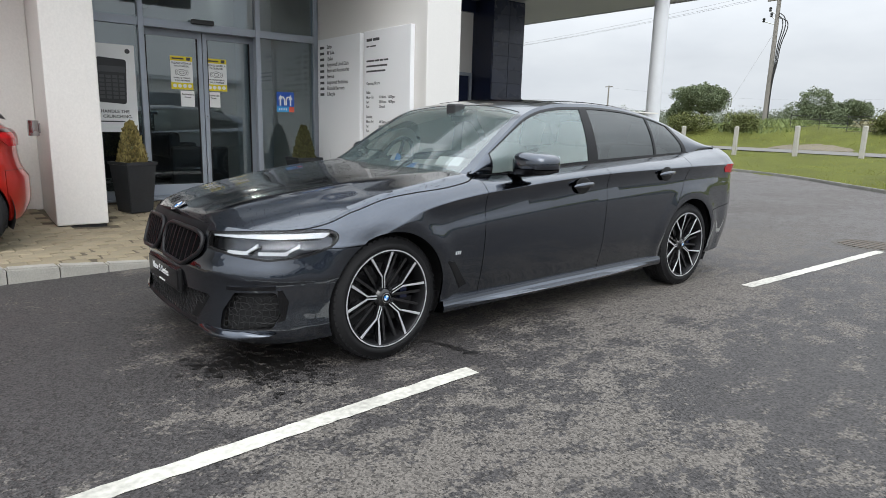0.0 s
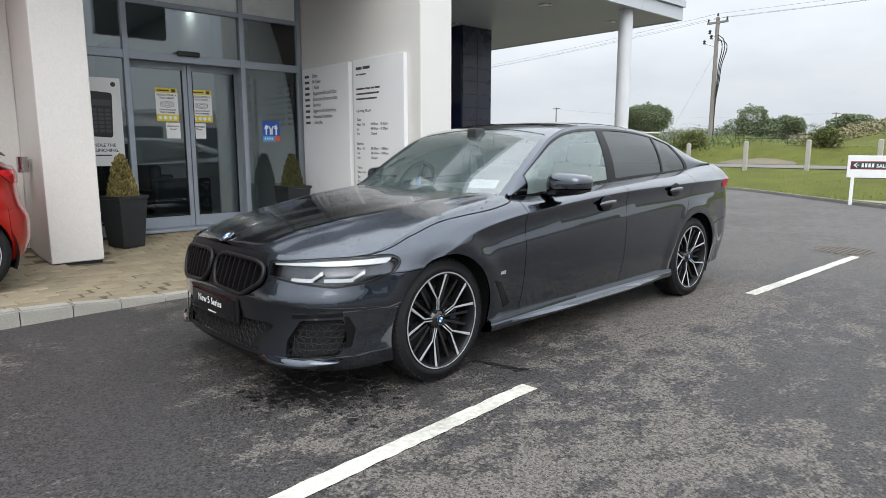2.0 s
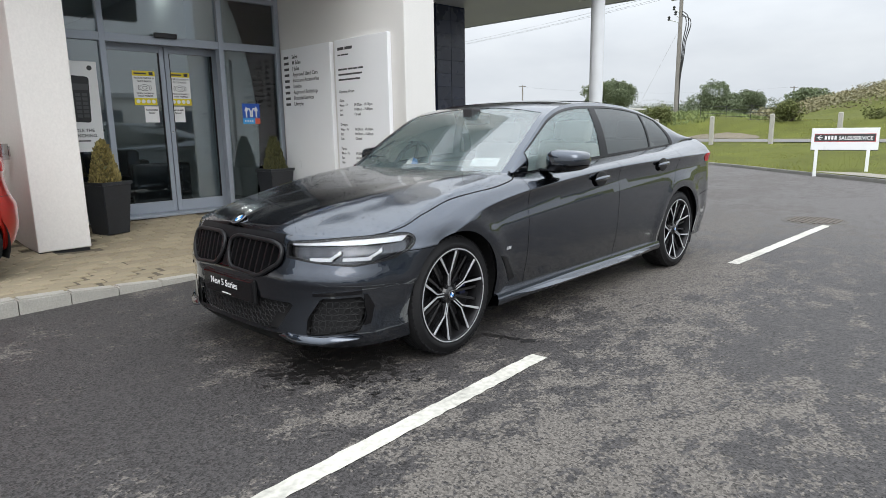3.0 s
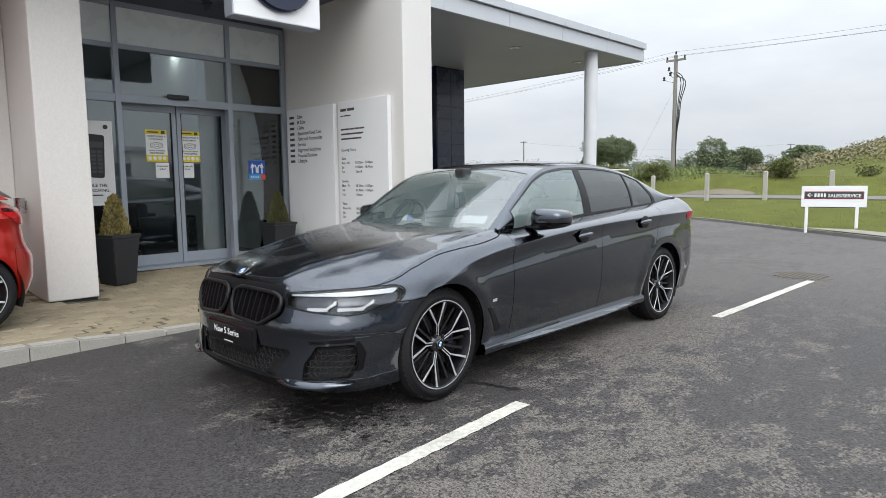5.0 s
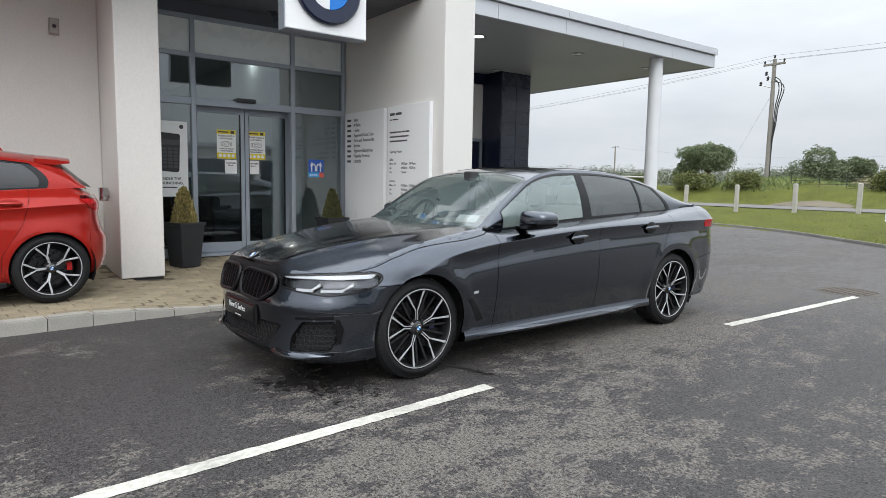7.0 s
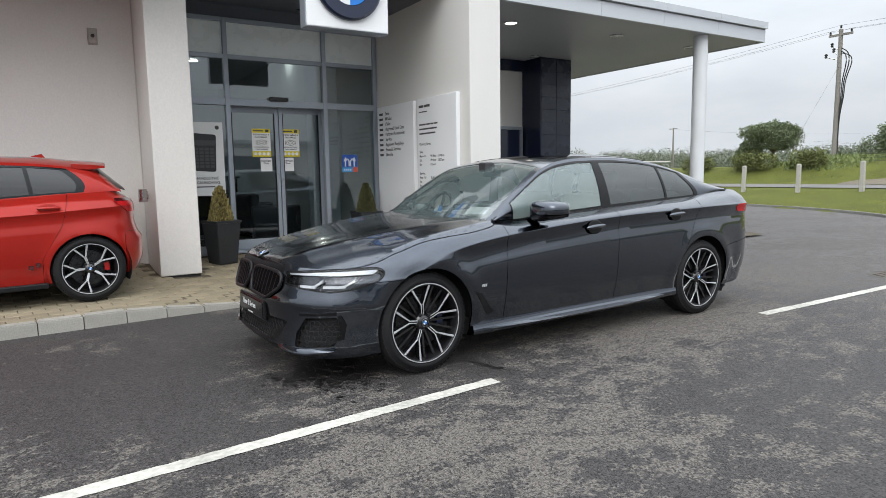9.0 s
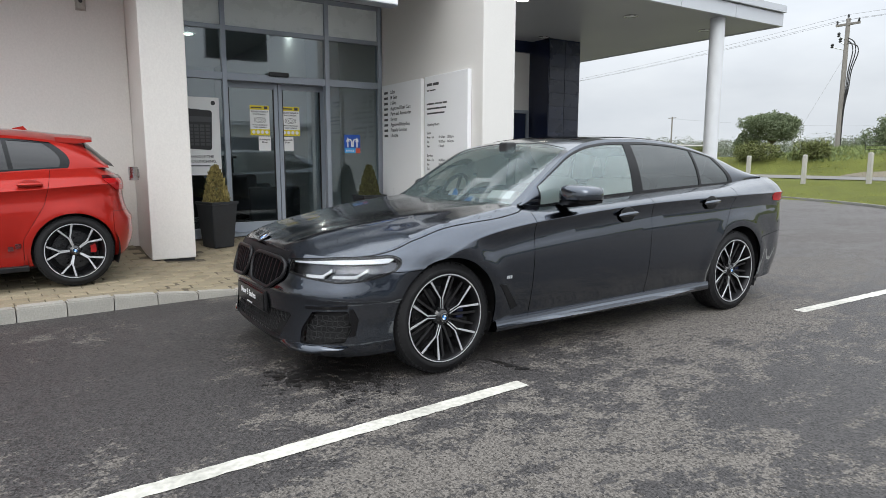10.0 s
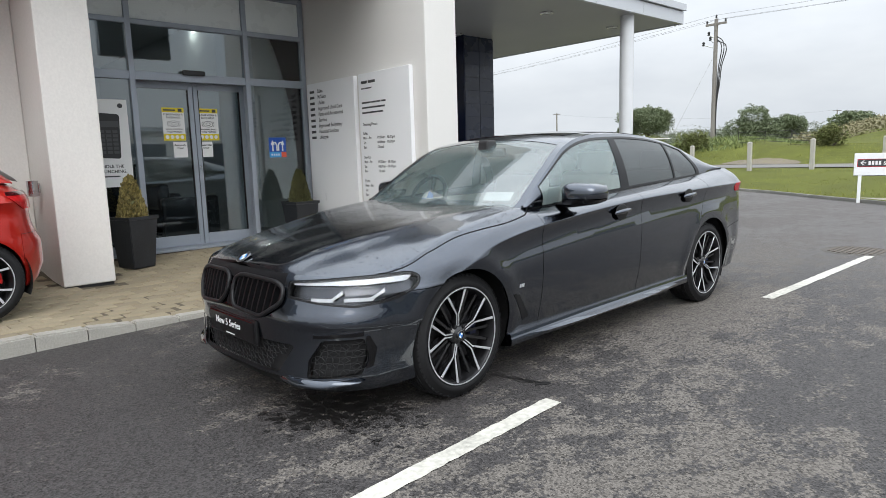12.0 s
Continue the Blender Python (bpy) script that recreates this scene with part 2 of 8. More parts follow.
M_PAVER_FAR = random_tint(mat("buff_block_paving_far", (0.265, 0.222, 0.150), 0.85, vary=0.2, scale=6, fine=90, bump=0.003), 0.13, island=True)
M_JOINT = mat("sandy_joint", (0.10, 0.082, 0.055), 0.95, vary=0.2, scale=5)
M_WINDOW = glass("double_glazing", (0.78, 0.87, 0.90), mirror=1.05)
M_FROST = mat("frosted_film", (0.76, 0.80, 0.79), 0.30, vary=0.03)
M_GRASS = mat("short_grass", (0.102, 0.112, 0.028), 0.95, spec=0.1, vary=0.38, scale=0.9, fine=22, bump=0.02)
M_BLADE = random_tint(mat("grass_blades", (0.215, 0.230, 0.060), 0.8, spec=0.15, vary=0.3, scale=0.8, fine=10), 0.35, island=True)
M_DIRT = mat("brown_earth", (0.165, 0.140, 0.10), 0.95, vary=0.3, scale=0.5, fine=12, bump=0.02)
M_ROAD = mat("pale_worn_road", (0.155, 0.147, 0.135), 0.85, vary=0.12, scale=0.6, fine=40)
M_CONCRETE = mat("grey_concrete", (0.40, 0.385, 0.35), 0.9, vary=0.15, scale=4, fine=60, bump=0.003)
M_WOOD = mat("weathered_pole_timber", (0.22, 0.205, 0.185), 0.85, vary=0.25, scale=3, fine=60, stretch=(1, 1, 0.1))
M_BARK = mat("tree_bark", (0.10, 0.085, 0.065), 0.95, vary=0.3, scale=3, fine=30, bump=0.01)
M_LEAF = random_tint(mat("tree_leaves", (0.158, 0.190, 0.112), 0.8, spec=0.15, vary=0.3, scale=0.7, fine=6), 0.25, island=True)
# paler base colour carries the haze of distance
M_LEAF_FAR = random_tint(mat("haze_tinted_leaves", (0.160, 0.180, 0.132), 0.9, spec=0.15, vary=0.22, scale=0.1, fine=1), 0.12, island=True)
M_HEDGE = random_tint(mat("hedge_leaves", (0.135, 0.150, 0.056), 0.8, spec=0.15, vary=0.3, scale=1, fine=8), 0.45, island=True)
M_CONIFER = random_tint(mat("dwarf_conifer_foliage", (0.300, 0.245, 0.090), 0.75, vary=0.35, scale=5, fine=40), 0.5, island=True)
M_CONIFER_GREEN = random_tint(mat("dwarf_conifer_green", (0.085, 0.085, 0.032), 0.75, vary=0.35, scale=5, fine=40), 0.5, island=True)
M_POT = mat("dark_slate_planter", (0.020, 0.022, 0.026), 0.40, vary=0.25, scale=5, fine=50, bump=0.001)
M_SOIL = mat("potting_soil", (0.03, 0.022, 0.015), 0.95, vary=0.3, scale=20)
M_STEEL = mat("brushed_steel", (0.55, 0.55, 0.55), 0.25, metal=1.0, vary=0.08, scale=5, fine=100)
M_YELLOW = mat("yellow_print", (0.72, 0.60, 0.02), 0.5, vary=0.03)
M_PAPER = mat("white_paper", (0.78, 0.79, 0.79), 0.6, vary=0.03)
M_BLUE = mat("blue_print", (0.02, 0.09, 0.42), 0.45, vary=0.03)
M_SKYBLUE = mat("light_blue_print", (0.05, 0.33, 0.68), 0.4, vary=0.03)
M_ORANGE = mat("orange_red_print", (0.65, 0.10, 0.05), 0.45, vary=0.03)
M_RED_INK = mat("red_print", (0.45, 0.02, 0.03), 0.45, vary=0.03)
M_KEY = mat("charcoal_grey_print", (0.055, 0.057, 0.06), 0.5, vary=0.05)
M_INTERIOR = mat("interior_grey_wall", (0.48, 0.50, 0.51), 0.7, vary=0.05, scale=1)
M_TILE_FLOOR = mat("interior_floor_tile", (0.20, 0.20, 0.20), 0.25, vary=0.08, scale=1)
M_LAMP = glow("warm_downlight_glow", (1.0, 0.93, 0.80), 34.0)
M_LAMP_DIM = glow("canopy_downlight_glow", (1.0, 0.94, 0.84), 7.0)
M_WIRE = mat("black_cable", (0.02, 0.02, 0.02), 0.6)


# ---- building tools ----
def mesh_object(name, bm, material, smooth=False):
    me = bpy.data.meshes.new(name)
    bm.to_mesh(me)
    bm.free()
    if smooth:
        me.shade_smooth()
    if material:
        me.materials.append(material)
    return new(name, me)


def part(name, bm, material, parent, label="", smooth=False):
    """One mesh under a thing or under a part; its shape is given in the parent's own space."""
    ob = mesh_object(name, bm, material, smooth)
    ob.parent = parent
    if label:
        tagged(ob, label)
    return ob


def thing(name, label, category, m=None, group="", kind=""):
    ob = new(name)
    ob.empty_display_size = 0.1
    if m is not None:
        ob.matrix_world = m
    return tagged(ob, label, category, group, kind)


def solid(name, bm, material, label, category, kind="", smooth=False, group=""):
    return tagged(mesh_object(name, bm, material, smooth), label, category, group, kind)


def add_box(bm, x0, x1, y0, y1, z0, z1, bevel=0.0, m=None):
    vs = bmesh.ops.create_cube(bm, size=1)["verts"]
    for v in vs:
        v.co = Vector(((x0 + x1) / 2 + v.co.x * (x1 - x0), (y0 + y1) / 2 + v.co.y * (y1 - y0), (z0 + z1) / 2 + v.co.z * (z1 - z0)))
    if bevel:
        es = list({e for v in vs for e in v.link_edges})
        vs = list({v for f in bmesh.ops.bevel(bm, geom=es, offset=bevel, segments=2, affect="EDGES", profile=0.5)["faces"] for v in f.verts} | {v for v in vs if v.is_valid})
    if m is not None:
        for v in vs:
            v.co = m @ v.co
    return bm


def box(x0, x1, y0, y1, z0, z1, bevel=0.0, m=None):
    return add_box(bmesh.new(), x0, x1, y0, y1, z0, z1, bevel, m)


def add_tube(bm, a, b, r0, r1=None, n=16, caps=True):
    """A round bar from a to b."""
    r1 = r0 if r1 is None else r1
    a, b = Vector(a), Vector(b)
    q = (b - a).to_track_quat("Z", "Y").to_matrix()
    rings = []
    for p, r in ((a, r0), (b, r1)):
        rings.append([bm.verts.new(p + q @ Vector((r * math.cos(2 * math.pi * k / n), r * math.sin(2 * math.pi * k / n), 0))) for k in range(n)])
    for k in range(n):
        bm.faces.new((rings[0][k], rings[0][(k + 1) % n], rings[1][(k + 1) % n], rings[1][k]))
    if caps:
        bm.faces.new(rings[0][::-1])
        bm.faces.new(rings[1])
    return bm


def tube(a, b, r0, r1=None, n=16):
    return add_tube(bmesh.new(), a, b, r0, r1, n)


def add_lathe(bm, profile, n=32, m=None, close=False, caps=True):
    """Spins (radius, height) pairs round z."""
    m = m or Matrix()
    rings = []
    for r, z in profile:
        rings.append([bm.verts.new(m @ Vector((r * math.cos(2 * math.pi * k / n), r * math.sin(2 * math.pi * k / n), z))) for k in range(n)])
    pairs = list(zip(rings, rings[1:]))
    if close:
        pairs.append((rings[-1], rings[0]))
    for a, b in pairs:
        for k in range(n):
            bm.faces.new((a[k], a[(k + 1) % n], b[(k + 1) % n], b[k]))
    if not close and caps:
        if profile[0][0] > 1e-6:
            bm.faces.new(rings[0][::-1])
        if profile[-1][0] > 1e-6:
            bm.faces.new(rings[-1])
    return bm


def add_path(bm, pts, r, n=8):
    """A round cable along points."""
    pts = [Vector(p) for p in pts]
    rings = []
    for i, p in enumerate(pts):
        d = (pts[min(i + 1, len(pts) - 1)] - pts[max(i - 1, 0)]).normalized()
        q = d.to_track_quat("Z", "Y").to_matrix()
        rings.append([bm.verts.new(p + q @ Vector((r * math.cos(2 * math.pi * k / n), r * math.sin(2 * math.pi * k / n), 0))) for k in range(n)])
    for a, b in zip(rings, rings[1:]):
        for k in range(n):
            bm.faces.new((a[k], a[(k + 1) % n], b[(k + 1) % n], b[k]))
    bm.faces.new(rings[0][::-1])
    bm.faces.new(rings[-1])
    return bm


def add_prism(bm, outline, z0, z1, m=None):
    """A flat outline (x, y) given a height."""
    m = m or Matrix()
    lo = [bm.verts.new(m @ Vector((x, y, z0))) for x, y in outline]
    hi = [bm.verts.new(m @ Vector((x, y, z1))) for x, y in outline]
    k = len(outline)
    for i in range(k):
        bm.faces.new((lo[i], lo[(i + 1) % k], hi[(i + 1) % k], hi[i]))
    bm.faces.new(lo[::-1])
    bm.faces.new(hi)
    return bm


def words(text, size, material, parent, m, name="lettering", align="LEFT", bold=0.0):
    """Raised lettering in the built-in font, lying in the x-y plane of m."""
    cu = bpy.data.curves.new(name, "FONT")
    cu.body, cu.size, cu.align_x, cu.extrude, cu.offset = text, size, align, 0.0006, bold
    cu.resolution_u = 2
    tmp = bpy.data.objects.new(name, cu)
    scene.collection.objects.link(tmp)
    me = bpy.data.meshes.new_from_object(tmp.evaluated_get(bpy.context.evaluated_depsgraph_get()))
    bpy.data.objects.remove(tmp)
    bpy.data.curves.remove(cu)
    me.transform(m)
    me.materials.clear()
    me.materials.append(material)
    ob = new(name, me)
    ob.parent = parent
    return ob


def curve(*knots):
    """A smooth curve y(x) through the knots, flat-ended beyond them."""
    xs = np.array([k[0] for k in knots], float)
    ys = np.array([k[1] for k in knots], float)
    h, d = np.diff(xs), np.diff(ys) / np.diff(xs)
    s = np.zeros(len(xs))
    s[0], s[-1] = d[0], d[-1]
    for i in range(1, len(xs) - 1):
        if d[i - 1] * d[i] > 0:
            w1, w2 = 2 * h[i] + h[i - 1], h[i] + 2 * h[i - 1]
            s[i] = (w1 + w2) / (w1 / d[i - 1] + w2 / d[i])

    def f(x):
        x = min(max(x, xs[0]), xs[-1])
        i = min(int(np.searchsorted(xs, x, side="right")) - 1, len(xs) - 2)
        t = (x - xs[i]) / h[i]
        return float((1 + 2 * t) * (1 - t) ** 2 * ys[i] + t * (1 - t) ** 2 * h[i] * s[i] + t * t * (3 - 2 * t) * ys[i + 1] + t * t * (t - 1) * h[i] * s[i + 1])

    return f


def lerp(a, b, t):
    return a + (b - a) * t


# ---- ground, kerbs, markings ----
verge_x = curve((-60, 120), (-5, 75), (-1.0, 45), (0.6, 20), (1.3, 15.2), (1.9, 14.2), (2.5, 14.45), (3.06, 14.9), (5.6, 16.95), (8.8, 19.5), (11, 20.5), (15, 21.3), (25, 21.8), (80, 22))


def land(x, y):
    """Height of the grass and far fields."""
    d = x - verge_x(y)
    if d < 0:
        return -0.06
    z = 0.06 + 0.42 * min(d / 4.6, 1) ** 1.15
    if x > 31:
        u = min((x - 31) / 4.0, 1)
        z += 0.86 * u * u * (3 - 2 * u)
    side = (y - 0.22 * x) / max(x, 1)
    if x > 36:
        hill = max(0.0, min(1.0, (0.12 - side) / 0.16)) * min((x - 36) / 45, 1)
        z += hill * (3.3 + 0.5 * math.sin(x * 0.13) + 0.4 * math.sin(y * 0.21))
        z += 0.25 * math.sin(x * 0.11 + y * 0.07) * min((x - 36) / 30, 1)
    mound = math.exp(-(((x - 37.5) / 3.2) ** 2 + ((y - 17.2) / 3.2) ** 2))
    return min(z + 0.58 * mound, 5.4)


def ground_sheet():
    xs = [-1500, -300, -60, -20, -5] + [5 + 0.75 * i for i in range(60)] + [52 + 3.5 * i for i in range(28)] + [170, 220, 300, 450, 700, 1200, 2000]
    ys = [-1500, -500, -150, -60, -30, -20] + [-14 + 0.9 * i for i in range(58)] + [42 + 4 * i for i in range(20)] + [140, 200, 300, 500, 900, 1600]
    bm = bmesh.new()
    grid = []
    for x in xs:
        row = []
        for y in ys:
            z = land(x, y)
            if -0.05 < z < 5:
                z += 0.03 * noise.noise(Vector((x * 0.8, y * 0.8, 3)))
            row.append(bm.verts.new((x, y, z)))
        grid.append(row)
    for i in range(len(xs) - 1):
        for j in range(len(ys) - 1):
            bm.faces.new((grid[i][j], grid[i + 1][j], grid[i + 1][j + 1], grid[i][j + 1]))
    return bm


solid("ground", ground_sheet(), M_GRASS, "green grass verge and rough fields rising to the horizon", "ground", "structure", smooth=True)

# the tarmac of the forecourt, up to the verge
bm = bmesh.new()
edge_y = [-60, -40, -20, -14, -8, -5, -3, -1, -0.4, 0.1, 0.4, 0.7, 1.0, 1.3, 1.6, 1.9, 2.2, 2.6, 3, 4, 5, 6, 7, 8, 9, 10, 11, 12, 14, 17, 20, 25, 40, 60]
right = [bm.verts.new((verge_x(y) + 0.02, y, 0.0)) for y in edge_y]
left = [bm.verts.new((-60, y, 0.0)) for y in edge_y]
for i in range(len(edge_y) - 1):
    bm.faces.new((left[i], right[i], right[i + 1], left[i + 1]))
solid("road", bm, M_ASPHALT, "dark tarmac forecourt drying in pale patches after rain", "tarmac", "structure")

# painted bay lines, 3 mm proud, with worn ragged ends
rnd = random.Random(4)


def bay_line(x0, y0, x1, y1, w):
    bm = bmesh.new()
    d = Vector((x1 - x0, y1 - y0, 0))
    side = Vector((-d.y, d.x, 0)).normalized() * w / 2
    n = int(d.length / 0.05)
    rows = []
    for i in range(n + 1):
        p = Vector((x0, y0, 0.004)) + d * (i / n)
        a, b = rnd.uniform(0.88, 1.06), rnd.uniform(0.88, 1.06)
        rows.append((bm.verts.new(p - side * a), bm.verts.new(p + side * b)))
    for a, b in zip(rows, rows[1:]):
        bm.faces.new((a[0], b[0], b[1], a[1]))
    return bm


solid("bay_line", bay_line(-3.5, 2.10, 2.44, 2.555, 0.10), M_LINE, "worn white painted parking line on tarmac", "road marking", "structure")
solid("bay_line", bay_line(5.53, 2.67, 8.45, 2.655, 0.10), M_LINE, "worn white painted parking line on tarmac", "road marking", "structure")

# pavement in front of the building, rising gently to the doors
kerb_pts = [(-9.0, 5.10), (-5.0, 5.30), (-1.5, 5.56), (0.28, 5.71), (0.96, 5.78), (2.0, 5.86), (5.0, 6.02), (9.0, 6.5), (10.8, 6.66), (11.4, 6.80), (11.85, 7.15), (12.0, 8.0), (12.0, 20.0)]


# the kerb drops towards the entrance
kerb_h = curve((-20, 0.118), (0.55, 0.118), (0.95, 0.102), (1.40, 0.064), (1.95, 0.032), (30, 0.030))


def pave_z(x, y):
    base = kerb_h(x) - 0.012
    return base + (0.216 - base) * (max(0.0, min(y, 8.85) - 5.85) / 3) ** 1.6


def kerb_line(step):
    """Points at equal steps along the kerb."""
    out, carry = [], 0.0
    for (ax, ay), (bx, by) in zip(kerb_pts, kerb_pts[1:]):
        length = math.hypot(bx - ax, by - ay)
        t = carry
        while t < length:
            out.append((ax + (bx - ax) * t / length, ay + (by - ay) * t / length))
            t += step
        carry = t - length
    return out


bm = bmesh.new()
xs = [-9 + 0.5 * i for i in range(43)]
for i, x in enumerate(xs[:-1]):
    def front(px):
        for (ax, ay), (bx, by) in zip(kerb_pts[:-2], kerb_pts[1:-1]):
            if ax <= px <= bx:
                return ay + (by - ay) * (px - ax) / (bx - ax)
        return 8.0
    for y0, y1 in ((None, 6.6), (6.6, 7.0), (7.0, 7.4), (7.4, 7.8), (7.8, 8.2), (8.2, 8.5), (8.5, 8.85), (8.85, 20.0)):
        pts = []
        for px in (x, xs[i + 1]):
            ya = min(front(px) + 0.02, 6.59) if y0 is None else y0
            pts.append(((px, ya), (px, y1)))
        quad = [pts[0][0], pts[1][0], pts[1][1], pts[0][1]]
        bm.faces.new([bm.verts.new((qx, qy, pave_z(qx, qy) - 0.009)) for qx, qy in quad])
bmesh.ops.remove_doubles(bm, verts=bm.verts, dist=0.001)
pavement = solid("pavement", bm, M_JOINT, "buff block-paved footpath in front of the showroom", "pavement", "structure")

# ---- the showroom ----
solid("wall_1", box(-12, 1.176, 8.55, 8.95, 0.1, 4.6, 0.01), M_RENDER_DIRTY, "white rendered showroom wall", "wall", "structure")
solid("wall_2", box(1.178, 1.648, 7.52, 8.95, 0.138, 4.6, 0.012), M_RENDER_DIRTY, "white rendered pier beside the entrance", "wall", "structure")
solid("trim", box(1.193, 1.633, 7.54, 8.94, 0.05, 0.137, 0.003), M_DARK, "thin dark strip set in under the pier", "trim", "structure")
solid("wall_3", box(4.71, 5.19, 6.13, 12.0, 0.1, 4.6, 0.012), M_RENDER, "white rendered side wall of the entrance recess", "wall", "structure")
# entrance soffit and fascia over the recess
solid("ceiling", box(1.66, 4.71, 6.70, 9.2, 3.70, 3.78), M_RECESS, "dark soffit over the entrance recess", "ceiling", "structure")
solid("trim", box(1.66, 4.71, 6.60, 6.70, 3.70, 4.6, 0.004), M_FASCIA, "silver fascia over the entrance recess", "trim", "structure")
# out of view; carried forward so that it shades the wall top
solid("trim", box(-12, 1.16, 6.6, 8.55, 3.72, 3.80), M_SOFFIT, "silver grey eaves soffit, out of view, deepened to shade the wall", "trim", "structure")
solid("roof", box(-12, 5.19, 6.2, 22, 4.61, 4.8), M_FASCIA, "flat showroom roof", "roof", "structure")

# covered drive beside the entrance
SOF = 3.96
solid("ceiling", box(5.192, 13.14, 7.56, 18.0, SOF, SOF + 0.04), M_SOFFIT, "smooth silver grey canopy soffit panels", "ceiling", "structure")
canopy = thing("canopy_fascia", "silver metal canopy fascia in two stepped bands", "canopy", kind="structure")
for k in range(5):
    x0, x1 = 5.195 + k * 1.60, 5.195 + (k + 1) * 1.60 - 0.006
    part("panel", box(x0, x1, 7.50, 7.556, SOF - 0.012, SOF + 0.24, 0.003), M_FASCIA, canopy)
    part("panel", box(x0, x1, 7.44, 7.556, SOF + 0.25, SOF + 0.385, 0.003), M_FASCIA, canopy)
for k in range(4):
    y0, y1 = 7.56 + k * 2.6, 7.56 + (k + 1) * 2.6 - 0.006
    part("panel", box(13.142, 13.20, y0, y1, SOF - 0.012, SOF + 0.24, 0.003), M_FASCIA, canopy)
    part("panel", box(13.142, 13.26, y0, y1, SOF + 0.25, SOF + 0.385, 0.003), M_FASCIA, canopy)
solid("roof", box(5.192, 13.14, 7.56, 18.0, SOF + 0.05, SOF + 0.36), M_FASCIA, "flat canopy roof", "roof", "structure")
bm = bmesh.new()
add_tube(bm, (11.45, 7.78, 0.17), (11.45, 7.78, SOF - 0.002), 0.137, n=40)
col = solid("column", bm, mat("pale_grey_column_paint", (0.66, 0.68, 0.70), 0.4, vary=0.05), "round pale grey steel column under the canopy", "column", "structure")

# navy clad block and the wall behind it
solid("wall_4", box(5.19, 10.05, 11.7, 12.0, 0.1, SOF), M_RENDER, "white panelled wall under the canopy", "wall", "structure")
solid("wall_5", box(10.05, 11.0, 11.03, 13.4, 0.1, SOF, 0.004), M_NAVY, "gloss navy clad end block under the canopy", "wall", "structure")


# ---- car bodies: one generator for lofted, panelled shells ----
class Shell:
    """A surface with, for each point, its place and its run q round the plan outline and height share v."""

    def __init__(self, co, at, faces):
        self.co, self.at, self.faces = co, at, faces

    def split(self, f):
        """Cuts along f = 0: the side where f > 0, then the rest."""
        val = f(self.co, self.at)
        val = np.where(np.abs(val) < 1e-6, 1e-6, val)
        out = []
        for sign in (1, -1):
            co, at, faces, made = [], [], [], {}

            def keep(i):
                if i not in made:
                    made[i] = len(co)
                    co.append(self.co[i])
                    at.append(self.at[i])
                return made[i]

            def cross(i, j):
                key = (min(i, j), max(i, j))
                if key not in made:
                    a, b = key
                    t = val[a] / (val[a] - val[b])
                    made[key] = len(co)
                    co.append(self.co[a] + (self.co[b] - self.co[a]) * t)
                    at.append(self.at[a] + (self.at[b] - self.at[a]) * t)
                return made[key]

            for face in self.faces:
                inside = [val[i] * sign > 0 for i in face]
                if all(inside):
                    faces.append([keep(i) for i in face])
                elif any(inside):
                    new_face = []
                    for k, i in enumerate(face):
                        j = face[(k + 1) % len(face)]
                        if inside[k]:
                            new_face.append(keep(i))
                        if inside[k] != inside[(k + 1) % len(face)]:
                            new_face.append(cross(i, j))
                    if len(new_face) > 2:
                        faces.append(new_face)
            out.append(Shell(np.array(co).reshape(-1, 3), np.array(at).reshape(-1, 2), faces))
        return out

    def inside(self, *fs):
        s = self
        for f in fs:
            s = s.split(f)[0]
        return s

    def carve(self, *fs):
        """The piece where every f > 0, and what is left round it."""
        piece, rest = self, []
        for f in fs:
            piece, other = piece.split(f)
            rest.append(other)
        return piece, join(*rest)

    def mirrored(self):
        return Shell(self.co * np.array([1, -1, 1]), self.at, [f[::-1] for f in self.faces])


def join(*shells):
    co, at, faces, base = [], [], [], 0
    for s in shells:
        if len(s.co):
            co.append(s.co)
            at.append(s.at)
            faces += [[i + base for i in f] for f in s.faces]
            base += len(s.co)
    return Shell(np.concatenate(co) if co else np.zeros((0, 3)), np.concatenate(at) if at else np.zeros((0, 2)), faces)


def skin(s, depth=0.014, lift=0.0, weld=True):
    """A panel with turned-in edges from a piece of shell."""
    bm = bmesh.new()
    vs = [bm.verts.new(p) for p in s.co]
    for f in s.faces:
        loop = []
        for i in f:
            if vs[i] not in loop:
                loop.append(vs[i])
        if len(loop) > 2:
            try:
                bm.faces.new(loop)
            except ValueError:
                pass
    if weld:
        bmesh.ops.remove_doubles(bm, verts=bm.verts, dist=0.0004)
    bm.normal_update()
    if lift:
        ns = [v.normal.copy() for v in bm.verts]
        for v, n in zip(bm.verts, ns):
            v.co += n * lift
    if depth:
        normal = {v: v.normal.copy() for v in bm.verts}
        rim = [e for e in bm.edges if len(e.link_faces) == 1]
        low = {}
        for e in rim:
            for v in e.verts:
                if v not in low:
                    low[v] = bm.verts.new(v.co - normal[v] * depth)
        for e in rim:
            f = e.link_faces[0]
            a, b = e.verts
            for l in f.loops:
                if l.edge == e:
                    a, b = l.vert, l.link_loop_next.vert
            bm.faces.new((b, a, low[a], low[b]))
    for f in bm.faces:
        f.smooth = True
    return bm


def panel(name, s, material, parent, label="", depth=0.014, lift=0.0, sharp=38):
    ob = part(name, skin(s, depth, lift), material, parent, label)
    me = ob.data
    me.set_sharp_from_angle(angle=radians(sharp))
    return ob


